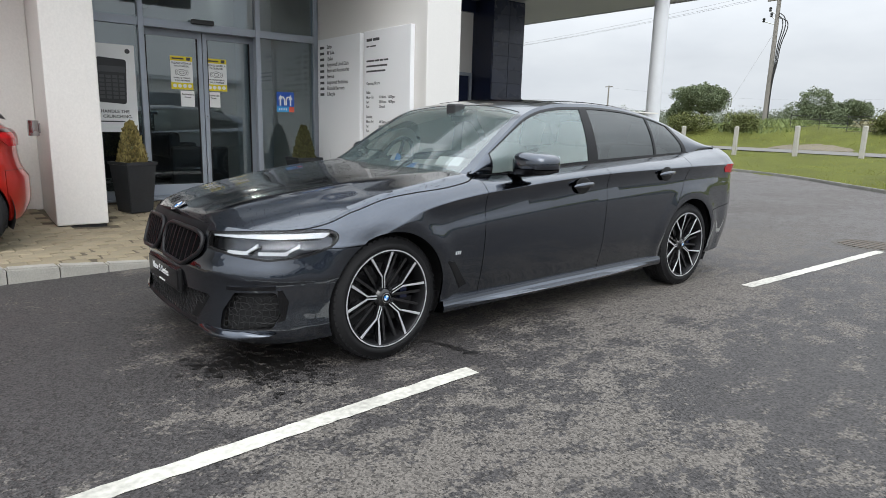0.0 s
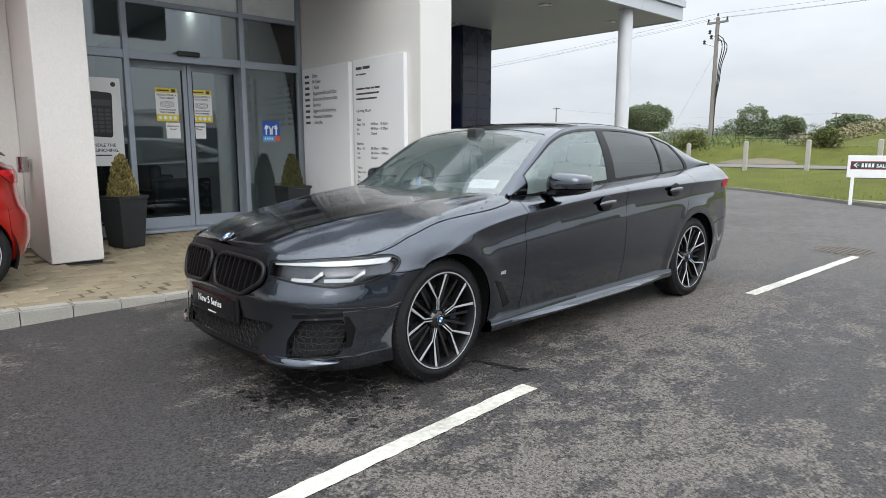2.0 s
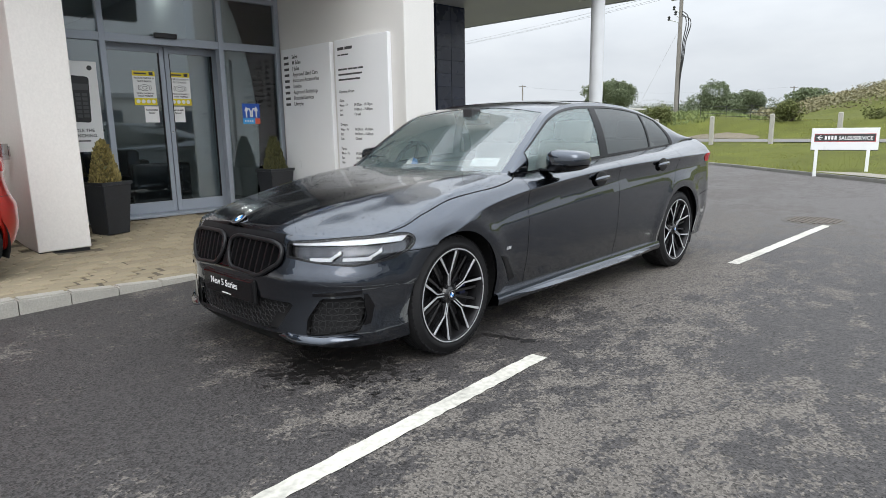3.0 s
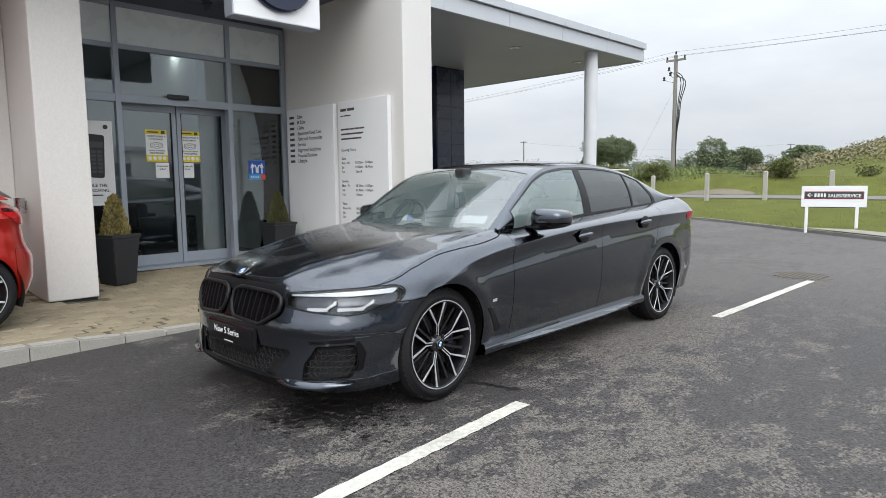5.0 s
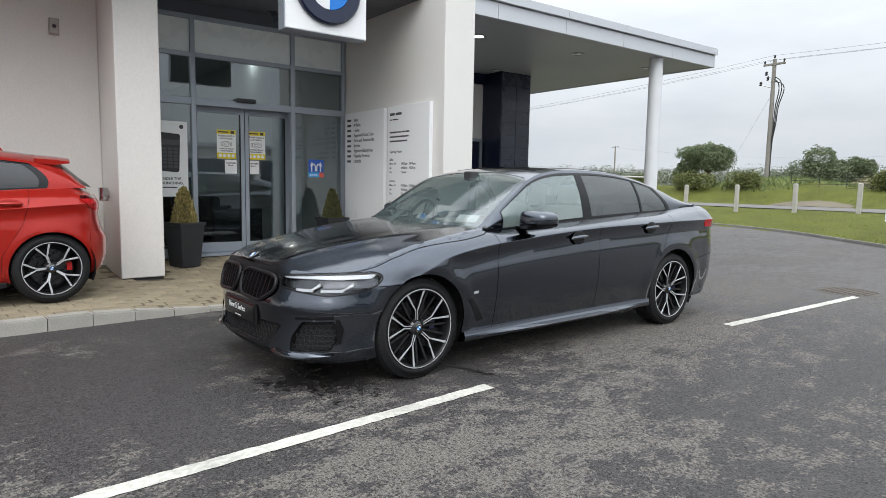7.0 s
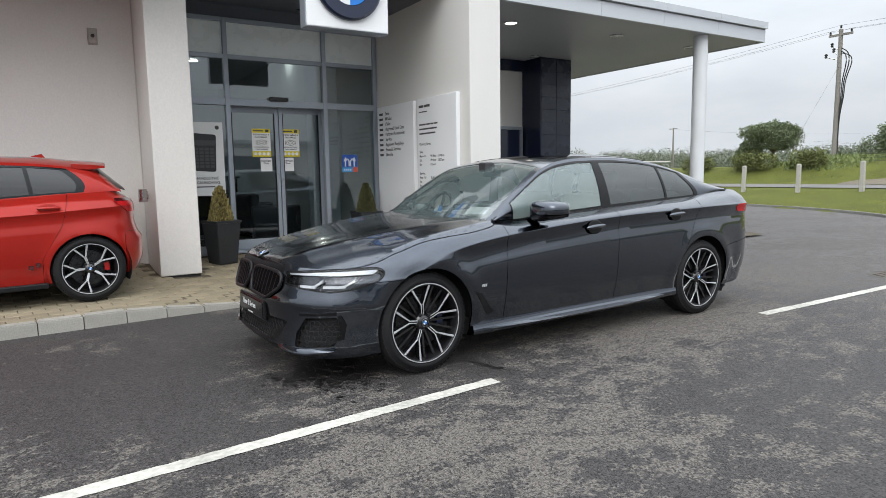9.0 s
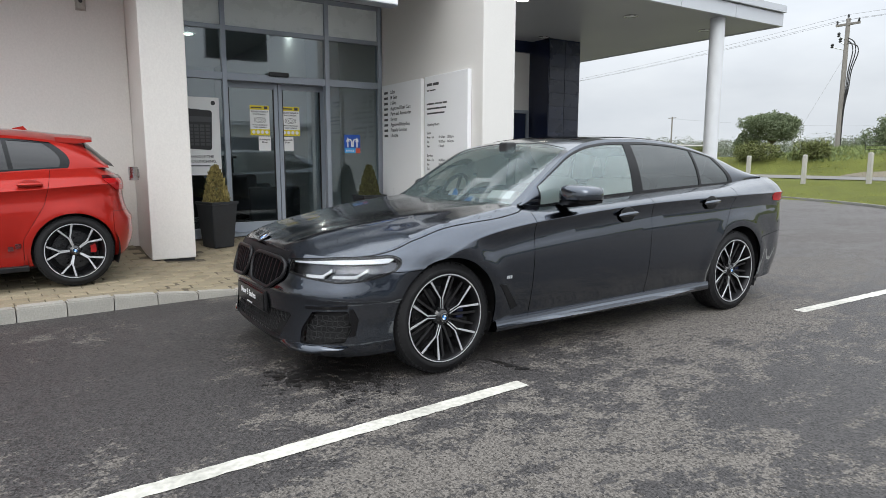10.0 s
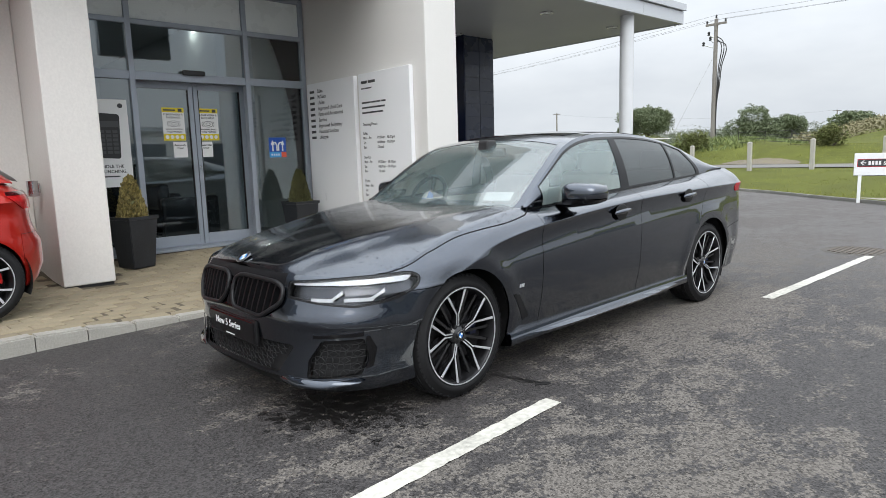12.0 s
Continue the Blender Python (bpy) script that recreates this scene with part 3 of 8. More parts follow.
def over(fn):
    """fn(x, y, z) > 0, for arrays."""
    return lambda co, at: np.array([fn(*p) for p in co]) if len(co) else np.zeros(0)


def q_poly(points, grow=0.0):
    """Half-planes of a convex outline in (q, z), points anticlockwise; grown outwards by a margin."""
    out = []
    for (a, b), (c, d) in zip(points, points[1:] + points[:1]):
        ex, ey = c - a, d - b
        ln = math.hypot(ex, ey)

        def f(co, at, a=a, b=b, nx=-ey / ln, ny=ex / ln):
            return (at[:, 0] - a) * nx + (co[:, 2] - b) * ny + grow

        out.append(f)
    return out


def rounded(points, r, n=4):
    """Rounds the corners of an outline."""
    out = []
    k = len(points)
    for i in range(k):
        p, a, b = Vector(points[i]), Vector(points[i - 1]), Vector(points[(i + 1) % k])
        rr = r[i] if isinstance(r, (list, tuple)) else r
        da, db = (a - p), (b - p)
        ra, rb = min(rr, da.length * 0.48), min(rr, db.length * 0.48)
        s, e = p + da.normalized() * ra, p + db.normalized() * rb
        for j in range(n + 1):
            t = j / n
            q = s * (1 - t) ** 2 + p * 2 * t * (1 - t) + e * t * t
            out.append((q.x, q.y))
    return out


def lower_shell(P):
    """Sides, nose and tail below the glass, for y >= 0."""
    xs, xr, nf, nr = P["x_side0"], P["x_side1"], P["n_front"], P["n_rear"]
    cols = []
    for i in range(31):
        th = (i / 30) ** 0.9 * math.pi / 2
        cols.append(("f", th))
    steps = 104
    for i in range(1, steps):
        cols.append(("s", lerp(xs, xr, i / steps)))
    for i in range(26):
        cols.append(("r", (1 - i / 25) * math.pi / 2))
    co, at, top = [], [], []
    q, last = 0.0, None
    rows = None
    for kind, p in cols:
        if kind == "f":
            phi = p / (math.pi / 2)
            cx, cy = math.cos(p) ** (2 / nf) if p < math.pi / 2 - 1e-6 else 0.0, math.sin(p) ** (2 / nf) if p > 1e-9 else 0.0
            x0 = xs - P["front"] * cx
            W, zt, dt, zc, cr = P["W"](xs), P["zt_front"](phi), P["dt_front"](phi), min(P["crease"](xs), P["zt_front"](phi) - 0.03), 0.0
            y0 = W * cy
        elif kind == "s":
            cx, cy, x0 = 0.0, 1.0, p
            W, zt, dt, zc, cr = P["W"](p), P["zt"](p), P["dt"](p), P["crease"](p), P["crease_on"](p)
            y0 = W
        else:
            phi = p / (math.pi / 2)
            cx, cy = math.cos(p) ** (2 / nr) if p < math.pi / 2 - 1e-6 else 0.0, math.sin(p) ** (2 / nr) if p > 1e-9 else 0.0
            x0 = xr + P["rear"] * cx
            W, zt, dt, zc, cr = P["W"](xr), P["zt_rear"](phi), P["dt"](xr), min(P["crease"](x0), P["zt_rear"](phi) - 0.03), P["crease_on"](x0)
            y0 = W * cy
        if last:
            q += math.hypot(x0 - last[0], y0 - last[1])
        last = (x0, y0)
        zb = P["zb"](x0)
        soft = 0.012
        inset = curve((0.10, 0.13), (0.16, 0.085), (0.21, 0.058), (0.30, 0.047), (0.42, 0.024), (0.52, 0.012), (zc - 0.215, 0.006 * cr + 0.001),
                      (zc - 0.17, 0.0075 * cr + 0.001), (zc - 0.105, 0.0185 * cr + 0.001), (zc - 0.085, 0.0185 * cr + 0.0015), (zc - 0.012, 0.0035 * cr + 0.002), (zc, 0.0 + 0.004 * (1 - cr)), (zc + soft, 0.010 * cr + 0.010 * (1 - cr)),
                      (lerp(zc, zt, 0.55), 0.40 * dt), (zt, dt))
        zs = [lerp(zb, 0.40, k / 9) for k in range(9)] + [lerp(0.40, zc - 0.055, k / 12) for k in range(12)]
        zs += [zc - 0.055, zc - 0.04, zc - 0.025, zc - 0.012, zc - 0.004, zc, zc + 0.004, zc + soft] + [lerp(zc + soft, zt, k / 9) for k in range(1, 10)]
        rows = len(zs)
        for z in zs:
            d = inset(z)
            x = x0
            if kind == "f":
                nz = P["n_low"](z)
                cx, cy = math.cos(p) ** (2 / nz) if p < math.pi / 2 - 1e-6 else 0.0, math.sin(p) ** (2 / nz) if p > 1e-9 else 0.0
                x = xs - (P["front"] - P["ef"](z)) * cx
            elif kind == "r":
                x = xr + (P["rear"] - P["er"](z)) * cx
            y = (W - d) * cy
            for wx, wz, wr in P["wheels"]:
                if kind == "s" or abs(x - wx) < 0.6:
                    r = math.hypot(x - wx, z - wz)
                    y += P["flare"] * math.exp(-(((r - wr) / 0.055) ** 2)) * cy * (1 if z > 0.25 else 0)
            co.append((x, y, z))
            at.append((q, 0.0))
        top.append((co[-1], q))
    faces = []
    for c in range(len(cols) - 1):
        for r in range(rows - 1):
            a = c * rows + r
            faces.append([a, a + 1, a + rows + 1, a + rows])
    return Shell(np.array(co), np.array(at), faces), top


def top_shell(P, top, x0, x1, zcen, power, ridge=None):
    """The bonnet or boot surface between the two shoulder edges, for y >= 0."""
    co, at, faces = [], [], []
    n = 22
    cols = [t for t in top if x0 <= t[0][0] <= x1]
    for (x, ye, ze), q in cols:
        for k in range(n + 1):
            t = 1 - (1 - k / n) ** 1.0
            y = ye * (1 - t)
            s = (y / ye) if ye > 1e-6 else 0.0
            z = ze + (zcen(x) - ze) * (1 - s ** power)
            if ridge:
                z += ridge(x, y) * (1 - s ** 6)
            co.append((x, y, z))
            at.append((q, t))
    for c in range(len(cols) - 1):
        for k in range(n):
            a = c * (n + 1) + k
            faces.append([a, a + 1, a + n + 2, a + n + 1])
    return Shell(np.array(co), np.array(at), faces)


def cabin_shell(P, x0, x1, n=110):
    """Glasshouse and roof above the belt, for y >= 0; v is 0 at the belt, 1 at the rail, 2 at the middle."""
    co, at, faces = [], [], []
    side, roof = 12, 22
    for i in range(n + 1):
        x = lerp(x0, x1, i / n)
        yb, zb = P["W"](x) - P["dt"](x) - 0.004, P["zt"](x)
        yr, zr, zc = P["rail_y"](x), P["rail_z"](x), P["roof_z"](x)
        for k in range(side):
            v = k / side
            y = lerp(yb, yr, v) + 0.030 * math.sin(math.pi * v * 0.9) * (1 if zr > zb else 0)
            co.append((x, y, lerp(zb, zr, v)))
            at.append((0.0, v))
        for k in range(roof + 1):
            t = (k / roof) ** 1.25
            y = yr * (1 - t)
            s = y / yr
            co.append((x, y, zr + (zc - zr) * (1 - s ** P["roof_power"])))
            at.append((0.0, 1 + k / roof))
    rows = side + roof + 1
    for c in range(n):
        for r in range(rows - 1):
            a = c * rows + r
            faces.append([a, a + 1, a + rows + 1, a + rows])
    return Shell(np.array(co), np.array(at), faces)


def xcut(x, lean=0.0, z0=0.6, sign=1):
    """A straight cut across the side, leaning back by lean for each metre of height."""
    return lambda co, at: sign * (co[:, 0] - x - lean * (co[:, 2] - z0))


def xz_poly(points):
    """Half-planes of a convex outline in (x, z), points anticlockwise."""
    out = []
    for (a, b), (c, d) in zip(points, points[1:] + points[:1]):
        def f(co, at, a=a, b=b, nx=b - d, nz=c - a):
            return (co[:, 0] - a) * nx + (co[:, 2] - b) * nz
        out.append(f)
    return out


def zcut(z, slope=0.0, x0=0.0, sign=1):
    return lambda co, at: sign * (co[:, 2] - z - slope * (co[:, 0] - x0))


def vcut(v, sign=1):
    return lambda co, at: sign * (at[:, 1] - v)


def arch(x, z, r, sign=1):
    return lambda co, at: sign * (np.hypot(co[:, 0] - x, co[:, 2] - z) - r)


def neg(f, margin=0.0):
    return lambda co, at: -f(co, at) - margin


# paint and trim
def paint(name, color, flake, rough=0.28, ior=1.6, beads=0.0):
    m = bpy.data.materials.new(name)
    m.use_nodes = True
    n, l = links_of(m)
    b = n["Principled BSDF"]
    b.inputs["Metallic"].default_value = flake
    b.inputs["Roughness"].default_value = rough
    b.inputs["Coat Weight"].default_value = 1.0
    b.inputs["Coat Roughness"].default_value = 0.02
    b.inputs["Coat IOR"].default_value = ior
    b.inputs["Specular IOR Level"].default_value = 0.1
    tc = n.new("ShaderNodeTexCoord")
    vo = n.new("ShaderNodeTexVoronoi")
    vo.inputs["Scale"].default_value = 900
    l.new(tc.outputs["Object"], vo.inputs["Vector"])
    dirt = n.new("ShaderNodeTexNoise")
    dirt.inputs["Scale"].default_value, dirt.inputs["Detail"].default_value = 3.0, 5
    l.new(tc.outputs["Object"], dirt.inputs["Vector"])
    a = n.new("ShaderNodeMapRange")
    a.inputs["To Min"].default_value, a.inputs["To Max"].default_value = 0.82, 1.2
    l.new(vo.outputs["Color"], a.inputs[0])
    s = n.new("ShaderNodeVectorMath")
    s.operation = "SCALE"
    s.inputs[0].default_value = color
    l.new(a.outputs[0], s.inputs["Scale"])
    l.new(s.outputs[0], b.inputs["Base Color"])
    r = n.new("ShaderNodeMapRange")
    r.inputs["From Min"].default_value, r.inputs["From Max"].default_value = 0.35, 0.75
    r.inputs["To Min"].default_value, r.inputs["To Max"].default_value = 0.015, 0.07
    l.new(dirt.outputs[0], r.inputs[0])
    l.new(r.outputs[0], b.inputs["Coat Roughness"])
    if beads:
        # fine rain beads scatter the mirror image of the clear coat
        r.inputs["To Min"].default_value, r.inputs["To Max"].default_value = 0.03, 0.09
        drop = n.new("ShaderNodeTexVoronoi")
        drop.inputs["Scale"].default_value = 170
        l.new(tc.outputs["Object"], drop.inputs["Vector"])
        bead = n.new("ShaderNodeMapRange")
        bead.inputs["From Min"].default_value, bead.inputs["From Max"].default_value = 0.30, 0.12
        l.new(drop.outputs["Distance"], bead.inputs[0])
        bmp = n.new("ShaderNodeBump")
        bmp.inputs["Strength"].default_value, bmp.inputs["Distance"].default_value = beads, 0.0008
        l.new(bead.outputs[0], bmp.inputs["Height"])
        l.new(bmp.outputs[0], b.inputs["Coat Normal"])
    return m


M_GREY = paint("dark_grey_metallic_paint", (0.043, 0.054, 0.074), 1.0, 0.23, 1.76)
M_GREY_RAIN = paint("rain_beaded_dark_grey_paint", (0.043, 0.054, 0.074), 1.0, 0.23, 1.76, beads=0.10)
M_RED = paint("red_metallic_paint", (0.37, 0.017, 0.011), 0.30, 0.35, 1.36)
M_GLOSS = mat("gloss_black_plastic", (0.005, 0.005, 0.006), 0.14, vary=0.05, rvary=0.03, spec=0.35)
M_SATIN = mat("satin_black_trim", (0.010, 0.010, 0.011), 0.38, vary=0.1, spec=0.3)
M_GRILLE = mat("black_grille_plastic", (0.008, 0.008, 0.009), 0.45, vary=0.1, spec=0.12)
M_TYRE = mat("tyre_rubber", (0.013, 0.013, 0.014), 0.65, spec=0.25, vary=0.2, scale=8, fine=80)
M_ALLOY = mat("machined_alloy_face", (0.58, 0.59, 0.61), 0.34, metal=0.45, vary=0.05, scale=9, fine=120)
M_RIM = mat("gloss_black_alloy", (0.010, 0.010, 0.011), 0.18, vary=0.05, coat=0.5)
M_BARREL = mat("dark_wheel_barrel", (0.022, 0.022, 0.024), 0.4, metal=0.6, vary=0.1)
M_DISC = mat("brake_disc_steel", (0.075, 0.075, 0.078), 0.32, metal=1.0, vary=0.35, scale=30)
M_CALIPER_BLUE = mat("blue_brake_caliper", (0.008, 0.014, 0.06), 0.3, vary=0.05, coat=0.5)
M_CALIPER_RED = mat("red_brake_caliper", (0.50, 0.01, 0.01), 0.3, vary=0.05, coat=0.5)
M_CARGLASS = glass("misted_brightened_car_glass", (0.82, 0.90, 0.87), mirror=1.15, veil=0.22, patch=0.06)
M_SCREEN = glass("windscreen_glass", (0.84, 0.93, 0.92), mirror=1.9, veil=0.11, patch=0.06)
M_PRIVACY = glass("privacy_glass", (0.045, 0.05, 0.055), mirror=1.2, veil=0.04)
M_TINT = glass("dark_tinted_glass", (0.012, 0.014, 0.016), mirror=0.85)
M_ROOFGLASS = mat("black_roof_glass", (0.006, 0.007, 0.009), 0.06, vary=0.05, rvary=0.03)
M_LENS = glass("headlight_lens", (0.96, 0.97, 0.98), mirror=0.42)
M_CHROME = mat("bright_chrome", (0.80, 0.80, 0.82), 0.12, metal=1.0, vary=0.03)
M_REFLECT = mat("headlight_reflector", (0.075, 0.078, 0.086), 0.16, metal=0.9, vary=0.6, scale=14)
M_DRL = mat("white_light_guide", (0.70, 0.72, 0.75), 0.2, vary=0.12, scale=14)
M_TAIL = mat("red_tail_lamp_lens", (0.42, 0.012, 0.014), 0.2, vary=0.25, scale=20, coat=0.15, spec=0.3)
M_TAIL_DARK = mat("dark_red_tail_lamp", (0.07, 0.006, 0.007), 0.12, vary=0.1, coat=1.0)
# grey tint stands in for the dark look of beads bending light
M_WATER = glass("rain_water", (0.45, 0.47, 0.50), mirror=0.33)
M_CREAM = mat("pale_cream_leather", (0.70, 0.68, 0.62), 0.5, vary=0.06, scale=8, fine=150, bump=0.0008)
M_DASH = mat("dark_dashboard", (0.025, 0.025, 0.027), 0.55, vary=0.1, scale=10)
M_ROUNDEL_BLUE = mat("roundel_blue", (0.01, 0.18, 0.62), 0.25, vary=0.02)
M_ROUNDEL_WHITE = mat("roundel_white", (0.78, 0.79, 0.80), 0.25, vary=0.02)


def roundel(parent, m, r, name="badge", ring=None, label="round badge with blue and white quarters", flat=False, bright=True):
    """A round emblem: dark ring and four quarters, facing +z of m."""
    bm = add_lathe(bmesh.new(), [(r * 1.0, 0), (r, 0.10 * r), (r * 0.95, 0.16 * r), (r * 0.62, 0.16 * r), (r * 0.60, 0.10 * r)], 40, m)
    base = part(name, bm, ring or M_GLOSS, parent, label, smooth=False)
    for k in range(4):
        q = bmesh.new()
        pts = [(0, 0)] + [(0.60 * r * math.cos(math.pi / 2 * (k + j / 10)), 0.60 * r * math.sin(math.pi / 2 * (k + j / 10))) for j in range(11)]
        add_prism(q, pts, 0.11 * r, 0.135 * r, m)
        part("quarter", q, M_ROUNDEL_BLUE if k % 2 else M_ROUNDEL_WHITE, parent if flat else base)
    if not bright:
        return base
    rim = bmesh.new()
    add_lathe(rim, [(r, 0.05 * r), (r * 1.06, 0.08 * r), (r * 1.06, 0.17 * r), (r * 0.97, 0.19 * r)], 40, m, close=True)
    part("badge_rim", rim, M_CHROME, parent if flat else base)
    return base


def wheel(parent, x, y, z, r, width, rim_r, caliper, style, turn=0.0, side=-1, steer=0.0):
    """A tyre on an alloy rim. The outer face looks along side * y."""
    base = new("wheel")
    base.parent = parent
    base.matrix_local = pose(x, y, z) @ Matrix.Rotation(radians(steer), 4, "Z") @ (Matrix.Rotation(radians(90), 4, "X") if side < 0 else Matrix.Rotation(radians(-90), 4, "X")) @ Matrix.Rotation(turn, 4, "Z")
    # local z points outwards; 0 is the plane of the outer sidewall bulge
    w = width
    bm = bmesh.new()
    prof = [(rim_r - 0.004, -0.018), (rim_r + 0.012, -0.006), (rim_r + 0.035, 0.0), (r - 0.040, -0.002), (r - 0.018, -0.012), (r - 0.006, -0.026), (r, -0.048),
            (r, -w + 0.048), (r - 0.006, -w + 0.026), (r - 0.04, -w + 0.002), (rim_r, -w + 0.02)]
    add_lathe(bm, prof, 72, caps=False)
    for f in bm.faces:
        f.smooth = True
    part("tyre", bm, M_TYRE, base)
    tread = bmesh.new()
    for ring in range(4):
        zz = -0.052 - ring * (w - 0.10) / 4
        for k in range(48):
            a = 2 * math.pi * (k + 0.5 * (ring % 2)) / 48
            add_box(tread, -0.017, 0.017, -0.003, 0.0035, zz - (w - 0.11) / 4 + 0.008, zz, m=Matrix.Rotation(a, 4, "Z") @ Matrix.Translation((0, r, 0)))
    for k in range(60):
        a = 2 * math.pi * k / 60
        add_box(tread, -0.010, 0.010, -0.004, 0.0055, -0.046, -0.014, m=Matrix.Rotation(a, 4, "Z") @ Matrix.Translation((0, r - 0.006, 0)) @ Matrix.Rotation(radians(-20), 4, "X"))
    part("tread", tread, M_TYRE, base)
    bm = bmesh.new()
    add_lathe(bm, [(rim_r + 0.006, -0.010), (rim_r + 0.006, -0.004), (rim_r - 0.008, -0.006), (rim_r - 0.012, -0.014), (rim_r - 0.024, -0.05), (rim_r - 0.03, -w + 0.03), (rim_r, -w + 0.02)], 64, caps=False)
    add_lathe(bm, [(0.0, -w + 0.05), (rim_r - 0.03, -w + 0.05)], 32, caps=False)
    part("rim", bm, M_BARREL, base, smooth=True)
    lip = bmesh.new()
    add_lathe(lip, [(rim_r + 0.003, -0.0035), (rim_r - 0.0035, -0.0035), (rim_r - 0.0035, -0.008), (rim_r + 0.003, -0.008)], 72, close=True)
    part("rim_lip", lip, M_ALLOY, base, "bright machined rim lip")
    # brake disc and caliper behind the spokes
    bm = bmesh.new()
    add_lathe(bm, [(0.07, -0.115), (0.172, -0.115), (0.172, -0.14), (0.07, -0.14)], 40, close=True)
    part("brake_disc", bm, M_DISC, base)
    bm = bmesh.new()
    pts = [(0.132 * math.cos(a), 0.132 * math.sin(a)) for a in np.linspace(-0.22, 0.26, 8)] + [(0.178 * math.cos(a), 0.178 * math.sin(a)) for a in np.linspace(0.30, -0.20, 8)]
    add_prism(bm, pts, -0.135, -0.075, Matrix.Rotation(0.0 - turn, 4, "Z"))
    part("brake_caliper", bm, caliper, base, "painted brake caliper")
    hub = bmesh.new()
    add_lathe(hub, [(0.062, -0.09), (0.056, -0.050), (0.044, -0.038), (0.030, -0.030), (0.030, -0.026)], 40)
    part("hub", hub, M_RIM, base)
    for k in range(5):
        a = 2 * math.pi * (k + 0.5) / 5
        add = bmesh.new()
        add_lathe(add, [(0.012, -0.052), (0.012, -0.036), (0.008, -0.033)], 6, Matrix.Translation((0.056 * math.cos(a), 0.056 * math.sin(a), 0)))
        part("wheel_bolt", add, M_BARREL, base)
    roundel(base, Matrix.Translation((0, 0, -0.027)), 0.025, "centre_cap", flat=True)

    def bar(bm, p0, p1, w0, w1, z0, z1, thick):
        """A tapered bar with a flat outer face between two radii."""
        p0, p1 = Vector(p0), Vector(p1)
        d = (p1 - p0).normalized()
        s = Vector((-d.y, d.x))
        lo = []
        for p, ww, zz in ((p0, w0, z0), (p1, w1, z1)):
            lo.append([bm.verts.new((p.x + s.x * o * ww, p.y + s.y * o * ww, zz - dz)) for o, dz in ((-0.5, 0.0), (0.5, 0.0), (0.62, thick), (-0.62, thick))])
        for k in range(4):
            bm.faces.new((lo[0][k], lo[0][(k + 1) % 4], lo[1][(k + 1) % 4], lo[1][k]))
        bm.faces.new(lo[0][::-1])
        bm.faces.new(lo[1])

    zo, zi = -0.010, -0.040
    for k in range(5):
        a = 2 * math.pi * k / 5 + math.pi / 2
        for sgn in (-1, 1):
            spoke, face = bmesh.new(), bmesh.new()

            def at_(rad, da):
                return (rad * math.cos(a + sgn * da), rad * math.sin(a + sgn * da))

            if style == "split":
                # two narrow arms that leave the hub together and part early towards the rim
                bar(spoke, at_(0.045, 0.16), at_(0.124, 0.056), 0.011, 0.011, zi, -0.026, 0.034)
                bar(spoke, at_(0.122, 0.056), at_(rim_r - 0.004, 0.272), 0.011, 0.015, -0.026, zo, 0.040)
                bar(spoke, at_(0.060, 0.46), at_(rim_r - 0.008, 0.47), 0.014, 0.016, -0.062, -0.034, 0.020)
                bar(face, at_(0.052, 0.15), at_(0.126, 0.060), 0.0055, 0.0060, zi + 0.003, -0.0235, 0.003)
                bar(face, at_(0.122, 0.060), at_(rim_r - 0.004, 0.276), 0.0074, 0.0130, -0.0235, zo + 0.003, 0.003)
            else:
                bar(spoke, at_(0.04, 0.05), at_(0.125, 0.05), 0.020, 0.018, zi, -0.022, 0.03)
                bar(spoke, at_(0.125, 0.05), at_(rim_r - 0.004, 0.26), 0.020, 0.026, -0.022, zo, 0.03)
                bar(face, at_(0.045, 0.05), at_(0.125, 0.05), 0.014, 0.011, zi + 0.003, -0.0195, 0.003)
                bar(face, at_(0.125, 0.05), at_(rim_r - 0.004, 0.26), 0.011, 0.015, -0.0195, zo + 0.003, 0.003)
            part("spoke", spoke, M_RIM, base)
            part("spoke_edge", face, M_ALLOY, base, "machined bright spoke edge")
    return base


